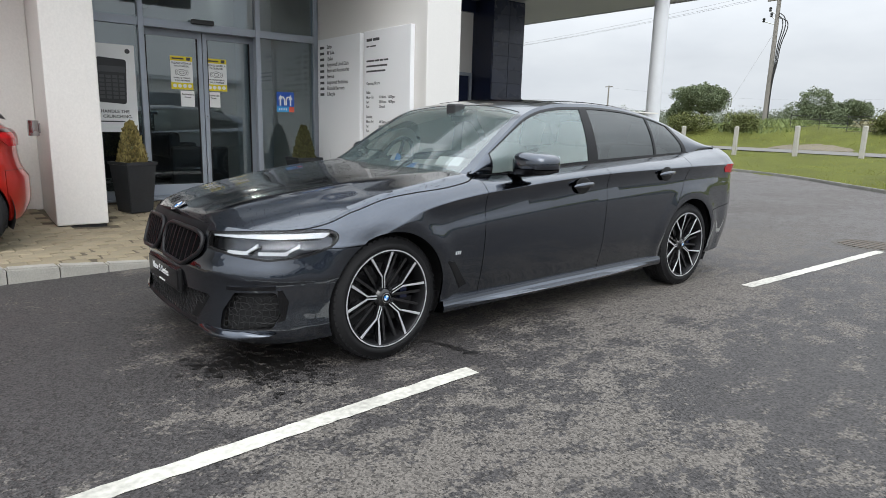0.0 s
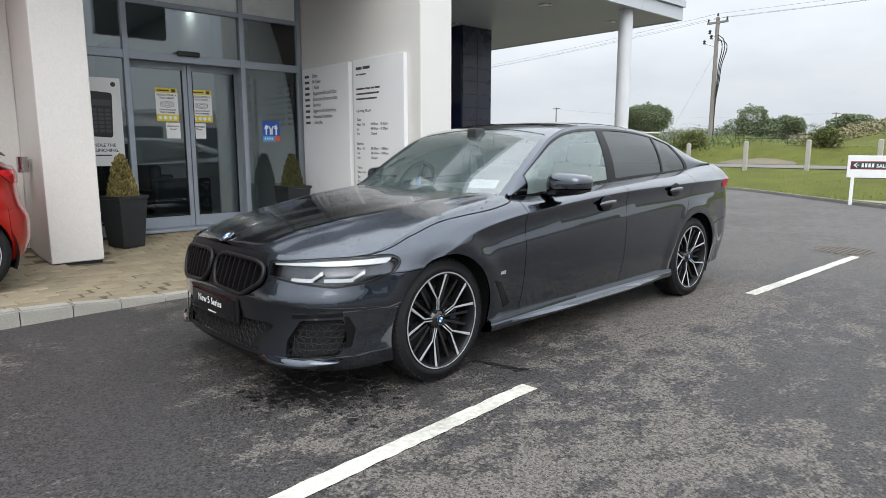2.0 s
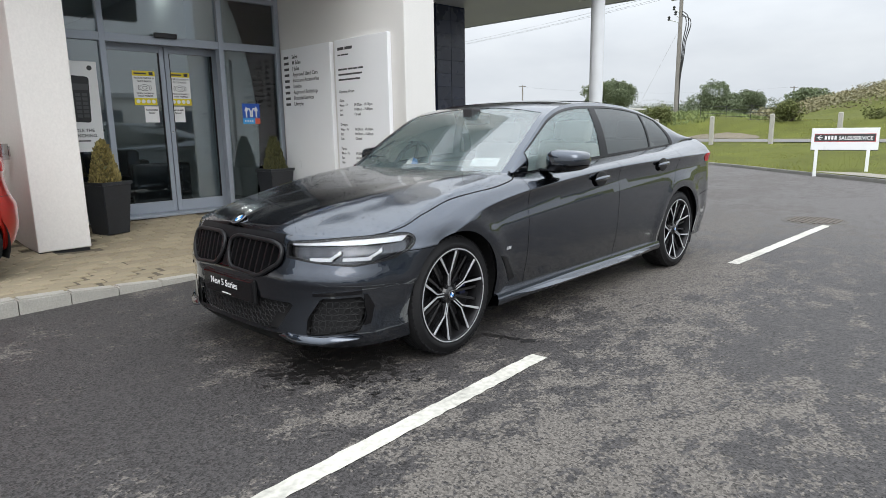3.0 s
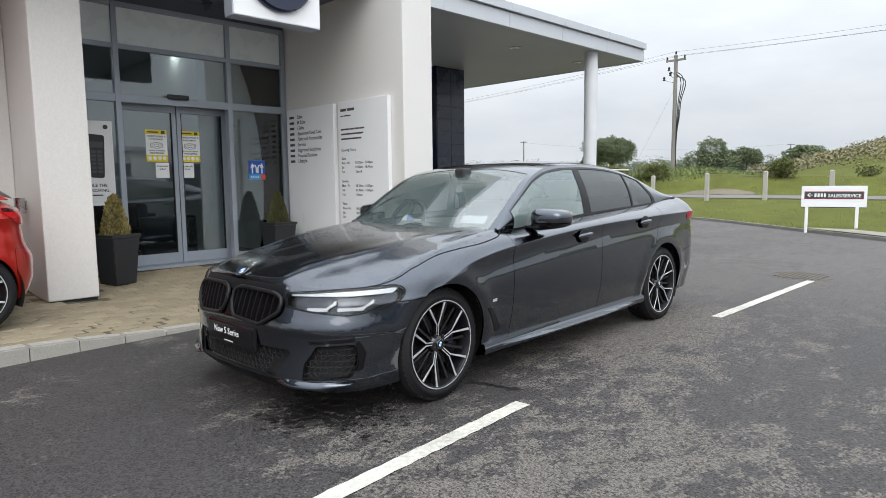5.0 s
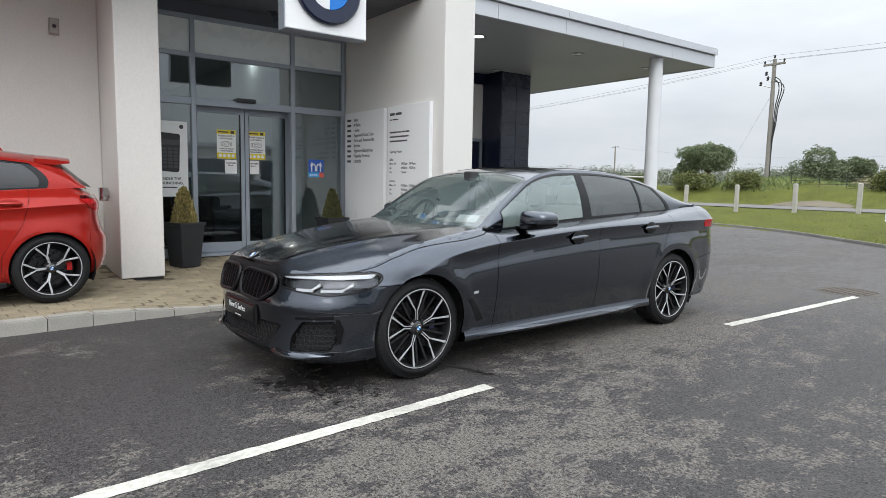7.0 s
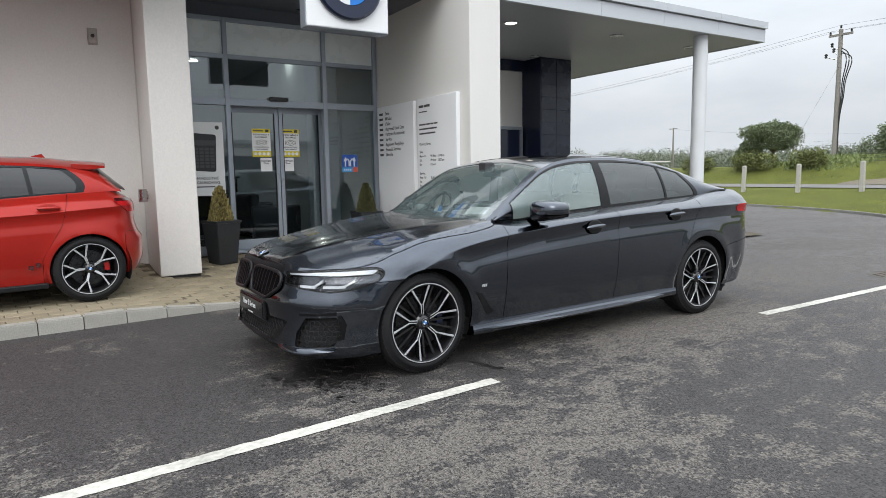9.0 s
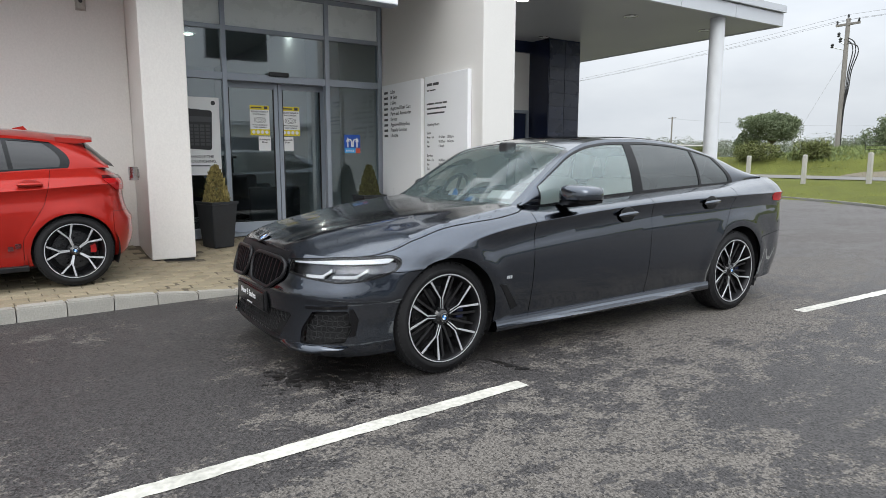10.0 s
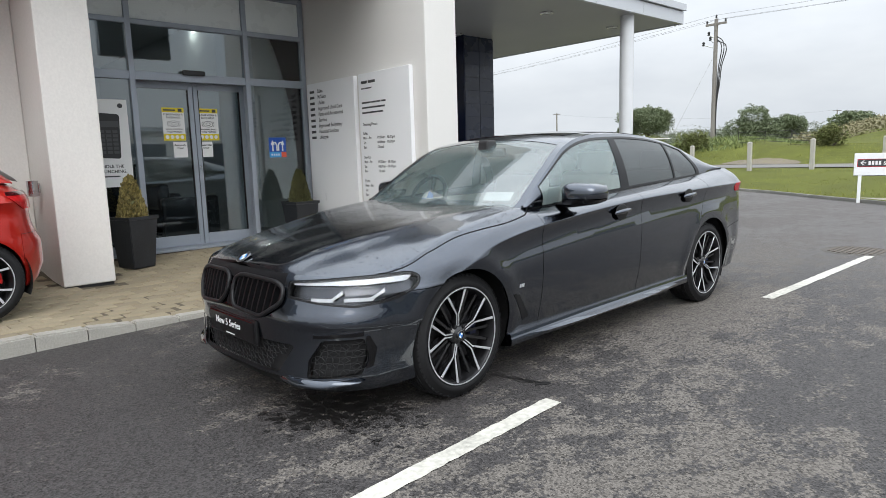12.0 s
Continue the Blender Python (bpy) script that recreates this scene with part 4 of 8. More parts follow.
# ---- the dark grey saloon ----
SALOON = dict(
    x_side0=-0.15, x_side1=3.45, front=0.75, rear=0.575, n_front=2.6, n_rear=2.3, n_low=curve((0.10, 3.3), (0.26, 3.25), (0.70, 2.6), (1.0, 2.6)),
    W=curve((-0.15, 0.908), (0.0, 0.912), (0.6, 0.894), (1.5, 0.884), (2.3, 0.882), (2.94, 0.886), (3.25, 0.880), (3.45, 0.866)),
    zt_front=curve((0, 0.748), (0.35, 0.742), (0.55, 0.738), (0.72, 0.745), (0.88, 0.782), (1.0, 0.838)),
    dt_front=curve((0, 0.03), (0.5, 0.035), (0.8, 0.06), (1, 0.10)),
    zt=curve((-0.15, 0.838), (0, 0.882), (0.2, 0.922), (0.4, 0.950), (0.62, 0.972), (0.83, 0.964), (1.2, 0.984), (1.6, 1.006), (2.2, 1.036), (2.95, 1.072), (3.25, 1.098), (3.45, 1.114)),
    dt=curve((-0.15, 0.10), (0, 0.118), (0.3, 0.126), (0.62, 0.135), (1, 0.126), (2.2, 0.128), (2.95, 0.160), (3.25, 0.160), (3.45, 0.150)),
    zt_rear=curve((0, 1.104), (0.5, 1.108), (1, 1.114)),
    crease=curve((-0.15, 0.660), (0.0, 0.722), (0.16, 0.790), (0.35, 0.832), (0.6, 0.866), (0.95, 0.897), (1.38, 0.928), (1.65, 0.943), (2.0, 0.957), (2.4, 0.966), (3.17, 0.981), (4.1, 0.985)),
    crease_on=curve((0.10, 0.0), (0.55, 1.0), (3.4, 1.0), (3.9, 0.5)),
    ef=curve((0.10, 0.14), (0.17, 0.085), (0.22, 0.030), (0.25, 0.008), (0.29, 0.014), (0.40, 0.022), (0.48, 0.012), (0.525, 0.0), (0.54, 0.001), (0.60, 0.018), (0.68, 0.042), (0.73, 0.064), (0.75, 0.085)),
    er=curve((0.20, 0.16), (0.30, 0.06), (0.45, 0.0), (0.70, 0.005), (0.80, 0.05), (0.95, 0.028), (1.03, 0.034), (1.075, 0.050), (1.115, 0.08)),
    zb=curve((-0.9, 0.17), (-0.5, 0.18), (0, 0.21), (0.5, 0.27), (2.5, 0.27), (2.9, 0.22), (3.5, 0.24), (4.06, 0.30)),
    wheels=((0.0, 0.345, 0.410), (2.94, 0.345, 0.410)), flare=0.012,
    rail_z=curve((0.46, 0.90), (0.62, 0.976), (0.80, 1.105), (1.0, 1.238), (1.17, 1.336), (1.35, 1.390), (1.6, 1.418), (1.9, 1.424), (2.2, 1.412), (2.5, 1.378), (2.8, 1.318), (3.05, 1.252), (3.25, 1.185), (3.40, 1.143), (3.52, 1.118), (3.7, 1.104)),
    rail_y=curve((0.46, 0.775), (0.62, 0.758), (0.9, 0.715), (1.17, 0.662), (1.5, 0.622), (2.0, 0.608), (2.6, 0.610), (3.0, 0.614), (3.25, 0.634), (3.4, 0.660), (3.52, 0.686), (3.75, 0.716)),
    roof_z=curve((0.40, 0.935), (0.5, 0.998), (0.62, 1.068), (0.8, 1.172), (1.0, 1.284), (1.15, 1.362), (1.25, 1.402), (1.4, 1.435), (1.6, 1.454), (1.9, 1.464), (2.2, 1.461), (2.5, 1.444), (2.8, 1.406), (3.1, 1.340), (3.4, 1.245), (3.7, 1.140), (3.85, 1.088)),
    roof_power=2.3,
)


def nose_x(P, y, z):
    """Where the nose lies at a given side step and height."""
    W = P["W"](P["x_side0"])
    return P["x_side0"] - (P["front"] - P["ef"](z)) * (1 - min(1, abs(y) / W) ** P["n_low"](z)) ** (1 / P["n_low"](z))


# outlines on the nose: distance round from the middle, height
LAMP = rounded([(0.480, 0.632), (0.66, 0.616), (0.82, 0.596), (1.04, 0.618), (1.175, 0.668), (1.205, 0.715), (1.15, 0.742), (0.80, 0.735), (0.484, 0.712)], [0.012, 0.05, 0.05, 0.08, 0.05, 0.035, 0.05, 0.08, 0.012])
KIDNEY = rounded([(0.030, 0.612), (0.080, 0.550), (0.335, 0.533), (0.462, 0.612), (0.457, 0.684), (0.39, 0.708), (0.10, 0.717), (0.030, 0.692)], 0.032)
MID = [(-0.5, 0.248), (0.375, 0.250), (0.500, 0.398), (0.480, 0.410), (-0.5, 0.410)]
INTAKE = rounded([(0.60, 0.252), (0.925, 0.262), (0.955, 0.34), (0.915, 0.448), (0.68, 0.440), (0.600, 0.34)], 0.02)


def saloon(m):
    P = SALOON
    car = thing("saloon_car", "dark grey metallic saloon car with black grille, wet from rain", "car", m)
    low, top = lower_shell(P)
    hood_z = curve((-0.86, 0.752), (-0.80, 0.782), (-0.6, 0.852), (-0.3, 0.910), (0, 0.950), (0.3, 0.978), (0.62, 0.997), (0.8, 1.0))

    def ridge(x, y):
        yr = 0.36 + 0.20 * (x + 0.85)
        return 0.011 * math.exp(-(((y - yr) / 0.075) ** 2)) - 0.006 * math.exp(-((y / 0.25) ** 2)) + 0.010 * math.exp(-((y / 0.05) ** 2)) * max(0, -0.4 - x)

    hood = top_shell(P, top, -0.9, 0.70, hood_z, 2.3, ridge)
    deck_z = curve((3.2, 1.16), (3.5, 1.138), (3.75, 1.124), (3.9, 1.112), (4.0, 1.095))
    deck = top_shell(P, top, 3.28, 4.07, deck_z, 3.0)
    cabin = cabin_shell(P, 0.42, 3.80)

    # dark inner skin so that gaps look into shade
    inner = low.inside(arch(0, 0.345, 0.42), arch(2.94, 0.345, 0.42))
    for hole in (LAMP, KIDNEY, MID, INTAKE):
        inner = inner.carve(*q_poly(hole, 0.0))[1]
    part("inner_body", skin(join(inner, inner.mirrored(), hood, hood.mirrored(), deck, deck.mirrored()), 0, -0.022), M_BLACK, car, "black inner body seen in the panel gaps", smooth=True)

    low = low.inside(arch(0, 0.345, 0.361), arch(2.94, 0.345, 0.376))
    # lamps and openings of the nose
    lamp = LAMP
    lamp_piece, low = low.carve(*q_poly(lamp, 0.003))
    lamp_lens = lamp_piece.inside(*q_poly(lamp, -0.001))
    kidney = KIDNEY
    kid_piece, low = low.carve(*q_poly(kidney, 0.0))
    mid_piece, low = low.carve(*q_poly(MID))
    intake = INTAKE
    in_piece, low = low.carve(*q_poly(intake))

    lip_piece, low = low.carve(zcut(0.245, 0, 0, -1), lambda co, at: 0.62 - at[:, 0])
    panel("lower_lip", join(lip_piece, lip_piece.mirrored()), M_GRILLE, car, "satin black lower lip", depth=0.02)
    # bumper, wing, doors, quarter
    gap = 0.0022
    seam = zcut(0.652, 0.0)
    front = low.inside(xcut(-0.30, 0, 0.6, -1))
    behind = low.inside(xcut(-0.30))
    bumper_a = front.inside(neg(seam, gap))
    wing_a = front.inside(lambda co, at: seam(co, at) - gap)
    bumper_b = behind.inside(xcut(-0.10, 0, 0.6, -1), neg(seam, gap), zcut(0.30, 0, 0, 1))
    bumper_c = behind.inside(xcut(-0.10, 0, 0.6, -1), zcut(0.30, 0, 0, -1))
    bumper = join(bumper_a, bumper_b, bumper_c)
    wing_b = behind.inside(xcut(-0.10, 0, 0.6, -1), lambda co, at: seam(co, at) - gap)
    wing_c = behind.inside(xcut(-0.10), xcut(0.664 - gap, 0.03, 0.6, -1))
    # the bonnet wraps over the top of the wing
    edge_x, edge_z = [p[0][0] for p in top], [p[0][2] for p in top]
    shut_drop = curve((-0.52, 0.0), (-0.46, 0.006), (-0.30, 0.014), (-0.15, 0.015), (0.0, 0.018), (0.2, 0.030), (0.4, 0.040), (0.55, 0.036), (0.62, 0.020), (0.66, 0.0))
    shut = lambda co, at: np.array([z - np.interp(x, edge_x, edge_z) + shut_drop(x) for x, y, z in co]) if len(co) else np.zeros(0)
    over_wing = lambda sh: sh.inside(lambda co, at: shut(co, at) - gap, lambda co, at: 0.655 - co[:, 0])
    under_wing = lambda sh: join(sh.inside(lambda co, at: -shut(co, at) - gap), sh.inside(shut, lambda co, at: co[:, 0] - 0.657))
    shoulder = join(over_wing(wing_a.inside(xcut(-0.50))), over_wing(wing_b), over_wing(wing_c))
    wing_a = join(wing_a.inside(xcut(-0.50, 0, 0.6, -1)), under_wing(wing_a.inside(xcut(-0.50))))
    wing_b, wing_c = under_wing(wing_b), under_wing(wing_c)
    wing_front = wing_a.inside(lambda co, at: at[:, 0] - 1.03)
    nose_top = wing_a.inside(lambda co, at: 1.03 - at[:, 0])
    wing = join(wing_front, wing_b, wing_c)
    rest = behind.inside(xcut(0.664 + gap, 0.03))
    door_f = rest.inside(xcut(1.815 - gap, 0.03, 0.6, -1))
    rest = rest.inside(xcut(1.815 + gap, 0.03))
    rear_edge = lambda co, at: np.maximum(co[:, 0] - 2.60 - 0.56 * np.clip(co[:, 2] - 0.50, 0, 0.55) - 0.0 * co[:, 2], -9)
    door_r = rest.inside(neg(rear_edge, gap))
    quarter = rest.inside(lambda co, at: rear_edge(co, at) - gap)
    tail_box = [lambda co, at: co[:, 0] - 3.44 - 0.9 * np.abs(co[:, 2] - 0.955), zcut(0.922, -0.03, 3.3), zcut(0.984, 0.01, 3.3, -1), lambda co, at: co[:, 1] - 0.42]
    tail_piece, quarter = quarter.carve(*tail_box)

    rb_line = lambda co, at: 0.66 - co[:, 2] - 0.12 * np.clip(3.72 - co[:, 0], 0, 1)
    rbump = quarter.inside(lambda co, at: rb_line(co, at) - gap, xcut(3.28 + gap, 0.0))
    q1 = quarter.inside(xcut(3.28 - gap, 0, 0.6, -1))
    q2 = quarter.inside(xcut(3.28 - gap, 0), neg(rb_line, gap))
    quarter = join(q1, q2)

    divider, bumper = bumper.carve(lambda co, at: 0.031 - at[:, 0], zcut(0.545))
    nose_cap, nose_top = nose_top.carve(lambda co, at: 0.455 - at[:, 0], zcut(0.690))
    panel("front_bumper", join(bumper, bumper.mirrored(), nose_top, nose_top.mirrored()), M_GREY, car, "body-coloured front bumper", depth=0.003)
    lid = hood.inside(lambda co, at: 0.655 + 0.03 * (1 - (co[:, 1] / 0.78) ** 2) - co[:, 0])
    lid = join(lid, shoulder)
    cap, lid = lid.carve(lambda co, at: -0.815 + 0.16 * co[:, 1] ** 2 - co[:, 0], lambda co, at: 0.47 - co[:, 1])
    panel("grille_cap", join(cap, cap.mirrored(), nose_cap, nose_cap.mirrored(), divider, divider.mirrored()), M_GRILLE, car, "black edge over the kidney grille", depth=0.004)
    bonnet = panel("bonnet", join(lid, lid.mirrored()), M_GREY_RAIN, car, "wet creased bonnet", depth=0.004, sharp=60)
    panel("boot_lid", join(deck, deck.mirrored()), M_GREY, car)
    panel("rear_bumper", join(rbump, rbump.mirrored()), M_GREY, car)
    glass_side = cabin.inside(vcut(1.0, -1))
    roof = cabin.inside(vcut(1.0))
    for flip in (True, False):
        def s(sh):
            return sh.mirrored() if flip else sh
        panel("front_wing", s(wing), M_GREY, car, "front wing", sharp=60)
        df = panel("front_door", s(door_f), M_GREY, car, sharp=60)
        dr = panel("rear_door", s(door_r), M_GREY, car, sharp=60)
        panel("rear_quarter", s(quarter), M_GREY, car, sharp=60)
        panel("tail_lamp", s(tail_piece), M_TAIL, car, "red tail lamp", depth=0.03, lift=0.004)
        k = -1 if flip else 1
        # side glass, posts and window trim
        dlo = [vcut(0.02), vcut(0.945, -1), xcut(0.79), lambda co, at: 3.035 - 0.19 * at[:, 1] ** 2 - co[:, 0]]
        hole, frame_side = glass_side.carve(*dlo)
        frame_side = frame_side.inside(lambda co, at: np.array([P["rail_z"](x) - P["zt"](x) for x in co[:, 0]]) - 0.006, lambda co, at: 3.47 - co[:, 0])
        panel("window_surround", s(frame_side), M_GREY, car)
        panes = [(0.815, 1.745, 0.02, M_CARGLASS, "window", df), (1.855, 2.565, 0.05, M_PRIVACY, "window", dr), (2.593, 2.985, 0.05, M_PRIVACY, "quarter_window", dr)]
        left = hole
        for x0, x1, lean, mt, nm, own in panes:
            fs = [vcut(0.052), vcut(0.905, -1), lambda co, at, x0=x0, lean=lean: co[:, 0] - x0 + lean * at[:, 1], lambda co, at, x1=x1, lean=lean: x1 - (lean + (0.15 if x1 > 2.9 else 0)) * at[:, 1] ** (2 if x1 > 2.9 else 1) - co[:, 0]]
            pane, left = left.carve(*fs)
            ob = panel(nm, s(pane), mt, own, "side window with a pale misty film" if mt is M_CARGLASS else "dark privacy glass", depth=0.0, lift=-0.004)
            ob.visible_shadow = False
        panel("window_trim", s(left), M_GLOSS, car, "gloss black window trim", depth=0.008, lift=0.001)
        panel("trim_strip", s(glass_side.inside(xcut(0.74), vcut(0.0), vcut(0.022, -1), lambda co, at: 3.055 - co[:, 0])), M_SATIN, car, depth=0.004, lift=0.004)
        # door handles over black discs, colour standing in for shaded recesses
        for own, hx, hz in ((df, 1.535, 0.882), (dr, 2.52, 0.932)):
            yy = P["W"](hx) - 0.0015
            dish = bmesh.new()
            add_lathe(dish, [(0.0, 0.0), (0.060, 0.0), (0.066, 0.0015), (0.060, 0.003)], 28, Matrix.Translation((hx, k * (yy + 0.0), hz)) @ Matrix.Rotation(k * radians(-90), 4, "X") @ Matrix.Diagonal((1.18, 0.82, 1, 1)))
            part("handle_recess", dish, M_SATIN, own, smooth=True)
            h = bmesh.new()
            pts = [(-0.105, -0.010), (-0.095, 0.014), (0.0, 0.019), (0.095, 0.016), (0.108, 0.0), (0.095, -0.015), (0.0, -0.014)]
            add_prism(h, rounded(pts, 0.02, 3), 0.004, 0.017, Matrix.Translation((hx, k * yy, hz + 0.001)) @ Matrix.Rotation(k * radians(-90), 4, "X") @ Matrix.Diagonal((1, -k, 1, 1)) @ Matrix.Rotation(radians(3), 4, "Z"))
            bmesh.ops.recalc_face_normals(h, faces=h.faces)
            bmesh.ops.bevel(h, geom=list(h.edges), offset=0.003, segments=2, affect="EDGES")
            part("door_handle", h, M_GREY, own, smooth=True)
        # mirror: shaped cap on a dark foot
        mb = bmesh.new()
        bmesh.ops.create_uvsphere(mb, u_segments=32, v_segments=20, radius=1)
        for v in mb.verts:
            x, y, z = v.co
            sx = math.copysign(abs(x) ** 0.62, x)
            sy = math.copysign(abs(y) ** 0.55, y)
            sz = math.copysign(abs(z) ** 0.62, z)
            taper = 1 - 0.20 * (sy + 1) / 2
            v.co = Vector((0.105 * sx * (0.80 + 0.2 * taper) + 0.020 * sy, 0.118 * sy, 0.074 * sz * taper + 0.010 * sy * (1 if z < 0 else 0)))
        place = Matrix.Translation((1.000, k * 0.948, 1.036)) @ Matrix.Diagonal((1, 1.04 * k, 1.08, 1))
        capm, bas = mb.copy(), mb
        bmesh.ops.bisect_plane(capm, geom=list(capm.verts) + list(capm.edges) + list(capm.faces), plane_co=(0, 0, -0.022), plane_no=(0, 0.0, 1), clear_inner=True)
        bmesh.ops.bisect_plane(bas, geom=list(bas.verts) + list(bas.edges) + list(bas.faces), plane_co=(0, 0, -0.027), plane_no=(0, 0.0, 1), clear_outer=True)
        foot = bas
        for b_ in (capm, foot):
            for v in b_.verts:
                v.co = place @ v.co
            if k < 0:
                bmesh.ops.reverse_faces(b_, faces=b_.faces)
        mir = part("door_mirror", capm, M_GREY, car, "dark grey door mirror", smooth=True)
        part("mirror_base", foot, M_GLOSS, mir, smooth=True)
        mg = bmesh.new()
        add_prism(mg, rounded([(-0.10, -0.055), (0.10, -0.05), (0.105, 0.045), (-0.10, 0.06)], 0.03), 0, 0.004, Matrix.Translation((1.102, k * 0.948, 1.036)) @ Matrix.Scale(0.93, 4) @ Matrix.Rotation(radians(90), 4, "Y") @ Matrix.Rotation(radians(90), 4, "Z"))
        part("mirror_glass", mg, M_CHROME, mir)
        arm = bmesh.new()
        add_box(arm, 0.95, 1.03, 0.735, 0.90, 0.966, 0.984, 0.008, Matrix.Diagonal((1, k, 1, 1)))
        bmesh.ops.recalc_face_normals(arm, faces=arm.faces)
        part("mirror_arm", arm, M_GLOSS, mir)
        # side skirt: upright below the door, growing a ledge towards the middle
        sk = bmesh.new()
        ledge = curve((0.40, 0.0), (0.55, 0.04), (0.85, 0.55), (1.25, 1.0), (1.85, 1.0), (2.20, 0.45), (2.40, 0.0))
        loops = []
        for xm in (0.362, 0.45, 0.55, 0.7, 0.85, 1.0, 1.25, 1.55, 1.85, 2.05, 2.20, 2.32, 2.42, 2.58):
            f_, up, tuck = ledge(xm), 0.008 * (xm - 0.4), 0.030 * min(1, (xm - 0.36) / 0.9)
            prof = [(0.850, 0.276), (0.880, 0.2675), (0.884, 0.250), (0.888 + 0.006 * f_, 0.240 - 0.004 * f_), (0.890 + 0.036 * f_, 0.226 - 0.008 * f_), (0.884 + 0.032 * f_, 0.204), (0.80, 0.186)]
            loops.append([sk.verts.new((xm, k * (y - tuck), z + up)) for y, z in prof])
        a, b = loops[0], loops[-1]
        for r0, r1 in zip(loops, loops[1:]):
            for i in range(7):
                sk.faces.new((r0[i], r0[(i + 1) % 7], r1[(i + 1) % 7], r1[i]))
        sk.faces.new(a)
        sk.faces.new(b[::-1])
        bmesh.ops.recalc_face_normals(sk, faces=sk.faces)
        part("side_skirt", sk, M_GREY, car)
        # wing vent and small badge behind the front wheel
        by = wing_c.co[np.argmin((wing_c.co[:, 0] - 0.455) ** 2 + (wing_c.co[:, 2] - 0.543) ** 2)][1] + 0.001
        vm = Matrix.Translation((0.0, k * by, 0.0)) @ Matrix.Rotation(k * radians(-90), 4, "X") @ Matrix.Diagonal((1, -k, 1, 1))
        blade = xz_poly([(0.385, 0.500), (0.508, 0.332), (0.550, 0.345), (0.428, 0.500)])
        vent = panel("wing_vent", s(wing_c.inside(*blade)), M_SATIN, car, "slanted black vent behind the wheel arch", depth=0.004, lift=0.004)
        panel("vent_slot", s(wing_c.inside(*xz_poly([(0.372, 0.507), (0.500, 0.325), (0.520, 0.335), (0.396, 0.507)]))), M_SATIN, vent, "black vent slot", depth=0.002, lift=0.003)
        bad = bmesh.new()
        for j in range(3):
            x0 = 0.434 + j * 0.015
            add_prism(bad, [(x0, 0.534), (x0 + 0.008, 0.534), (x0 + 0.014, 0.552), (x0 + 0.006, 0.552)], 0.000, 0.004, vm)
        bmesh.ops.recalc_face_normals(bad, faces=bad.faces)
        part("wing_badge", bad, M_ALLOY, car, "small chrome slanted badge")
        # headlamp
        lampb = panel("headlamp", s(lamp_piece), M_SATIN, car, "slim headlamp with white light guides", depth=0.0, lift=-0.060)
        strip = lamp_piece.inside(lambda co, at: co[:, 2] - 0.697 - 0.012 * (at[:, 0] - 0.44), lambda co, at: 0.722 + 0.026 * (at[:, 0] - 0.44) - co[:, 2], lambda co, at: at[:, 0] - 0.505, lambda co, at: 1.135 - at[:, 0] - 1.6 * (0.715 - co[:, 2]))
        panel("light_guide", s(strip), M_DRL, lampb, "bright white light strip", depth=0.02, lift=-0.012)
        band = lamp_piece.inside(lambda co, at: co[:, 2] - 0.604)
        panel("reflector", s(band), M_REFLECT, lampb, depth=0.0, lift=-0.045)
        bezel = lamp_piece.carve(*q_poly(lamp, -0.0075))[1]
        panel("bezel", s(bezel), M_SATIN, lampb, "black lamp bezel", depth=0.02, lift=-0.004)
        for q0, ln, up in ((0.615, 1.0, 0.0), (0.790, 1.25, 0.004)):
            for f1, f2 in (((0.0, 0.624), (0.120, 0.636)), ((0.108, 0.624), (0.165, 0.674 + up))):
                qa, za, qb, zb_ = q0 + ln * f1[0], f1[1], q0 + ln * f2[0], f2[1]
                seg = lamp_piece.inside(lambda co, at: at[:, 0] - qa, lambda co, at: qb - at[:, 0],
                                        lambda co, at: co[:, 2] - lerp(za, zb_ - 0.012, (at[:, 0] - qa) / (qb - qa)), lambda co, at: lerp(za, zb_ - 0.012, (at[:, 0] - qa) / (qb - qa)) + 0.017 - co[:, 2])
                panel("light_guide", s(seg), M_DRL, lampb, "bright white angled light guide", depth=0.016, lift=-0.014)
        cover = panel("lens", s(lamp_lens), M_LENS, lampb, "clear lamp cover", depth=0.0)
        cover.visible_shadow = False
        # kidney: frame, slats, dark back
        g = new("grille")
        g.parent = car
        tagged(g, "gloss black kidney grille with upright slats")
        part("grille_back", skin(s(kid_piece), 0, -0.055), M_BLACK, g, smooth=True)
        bm = bmesh.new()
        ring = [Vector((nose_x(P, q, z) - 0.012, k * q, z)) for q, z in kidney]
        add_path(bm, ring + ring[:2], 0.0115, 8)
        part("grille_frame", bm, M_SATIN, g, "gloss black grille surround", smooth=True)
        for j in range(9):
            yy = 0.062 + j * 0.0475
            zlo = max(z for (q0, z0), (q1, z1) in zip(kidney, kidney[1:] + kidney[:1]) if (q0 - yy) * (q1 - yy) <= 0 and q0 != q1 for z in [lerp(z0, z1, (yy - q0) / (q1 - q0))] if z < 0.62)
            zhi = min(z for (q0, z0), (q1, z1) in zip(kidney, kidney[1:] + kidney[:1]) if (q0 - yy) * (q1 - yy) <= 0 and q0 != q1 for z in [lerp(z0, z1, (yy - q0) / (q1 - q0))] if z >= 0.62)
            sl = bmesh.new()
            rows = []
            for t in (0, 0.25, 0.5, 0.75, 1):
                z = lerp(zlo, zhi, t)
                x = nose_x(P, yy, z)
                yq = yy + 0.012 * (t - 0.5)
                rows.append([sl.verts.new((x + dx, k * (yq + dy), z)) for dx, dy in ((-0.010, -0.0065), (-0.010, 0.0065), (0.035, 0.009), (0.035, -0.009))])
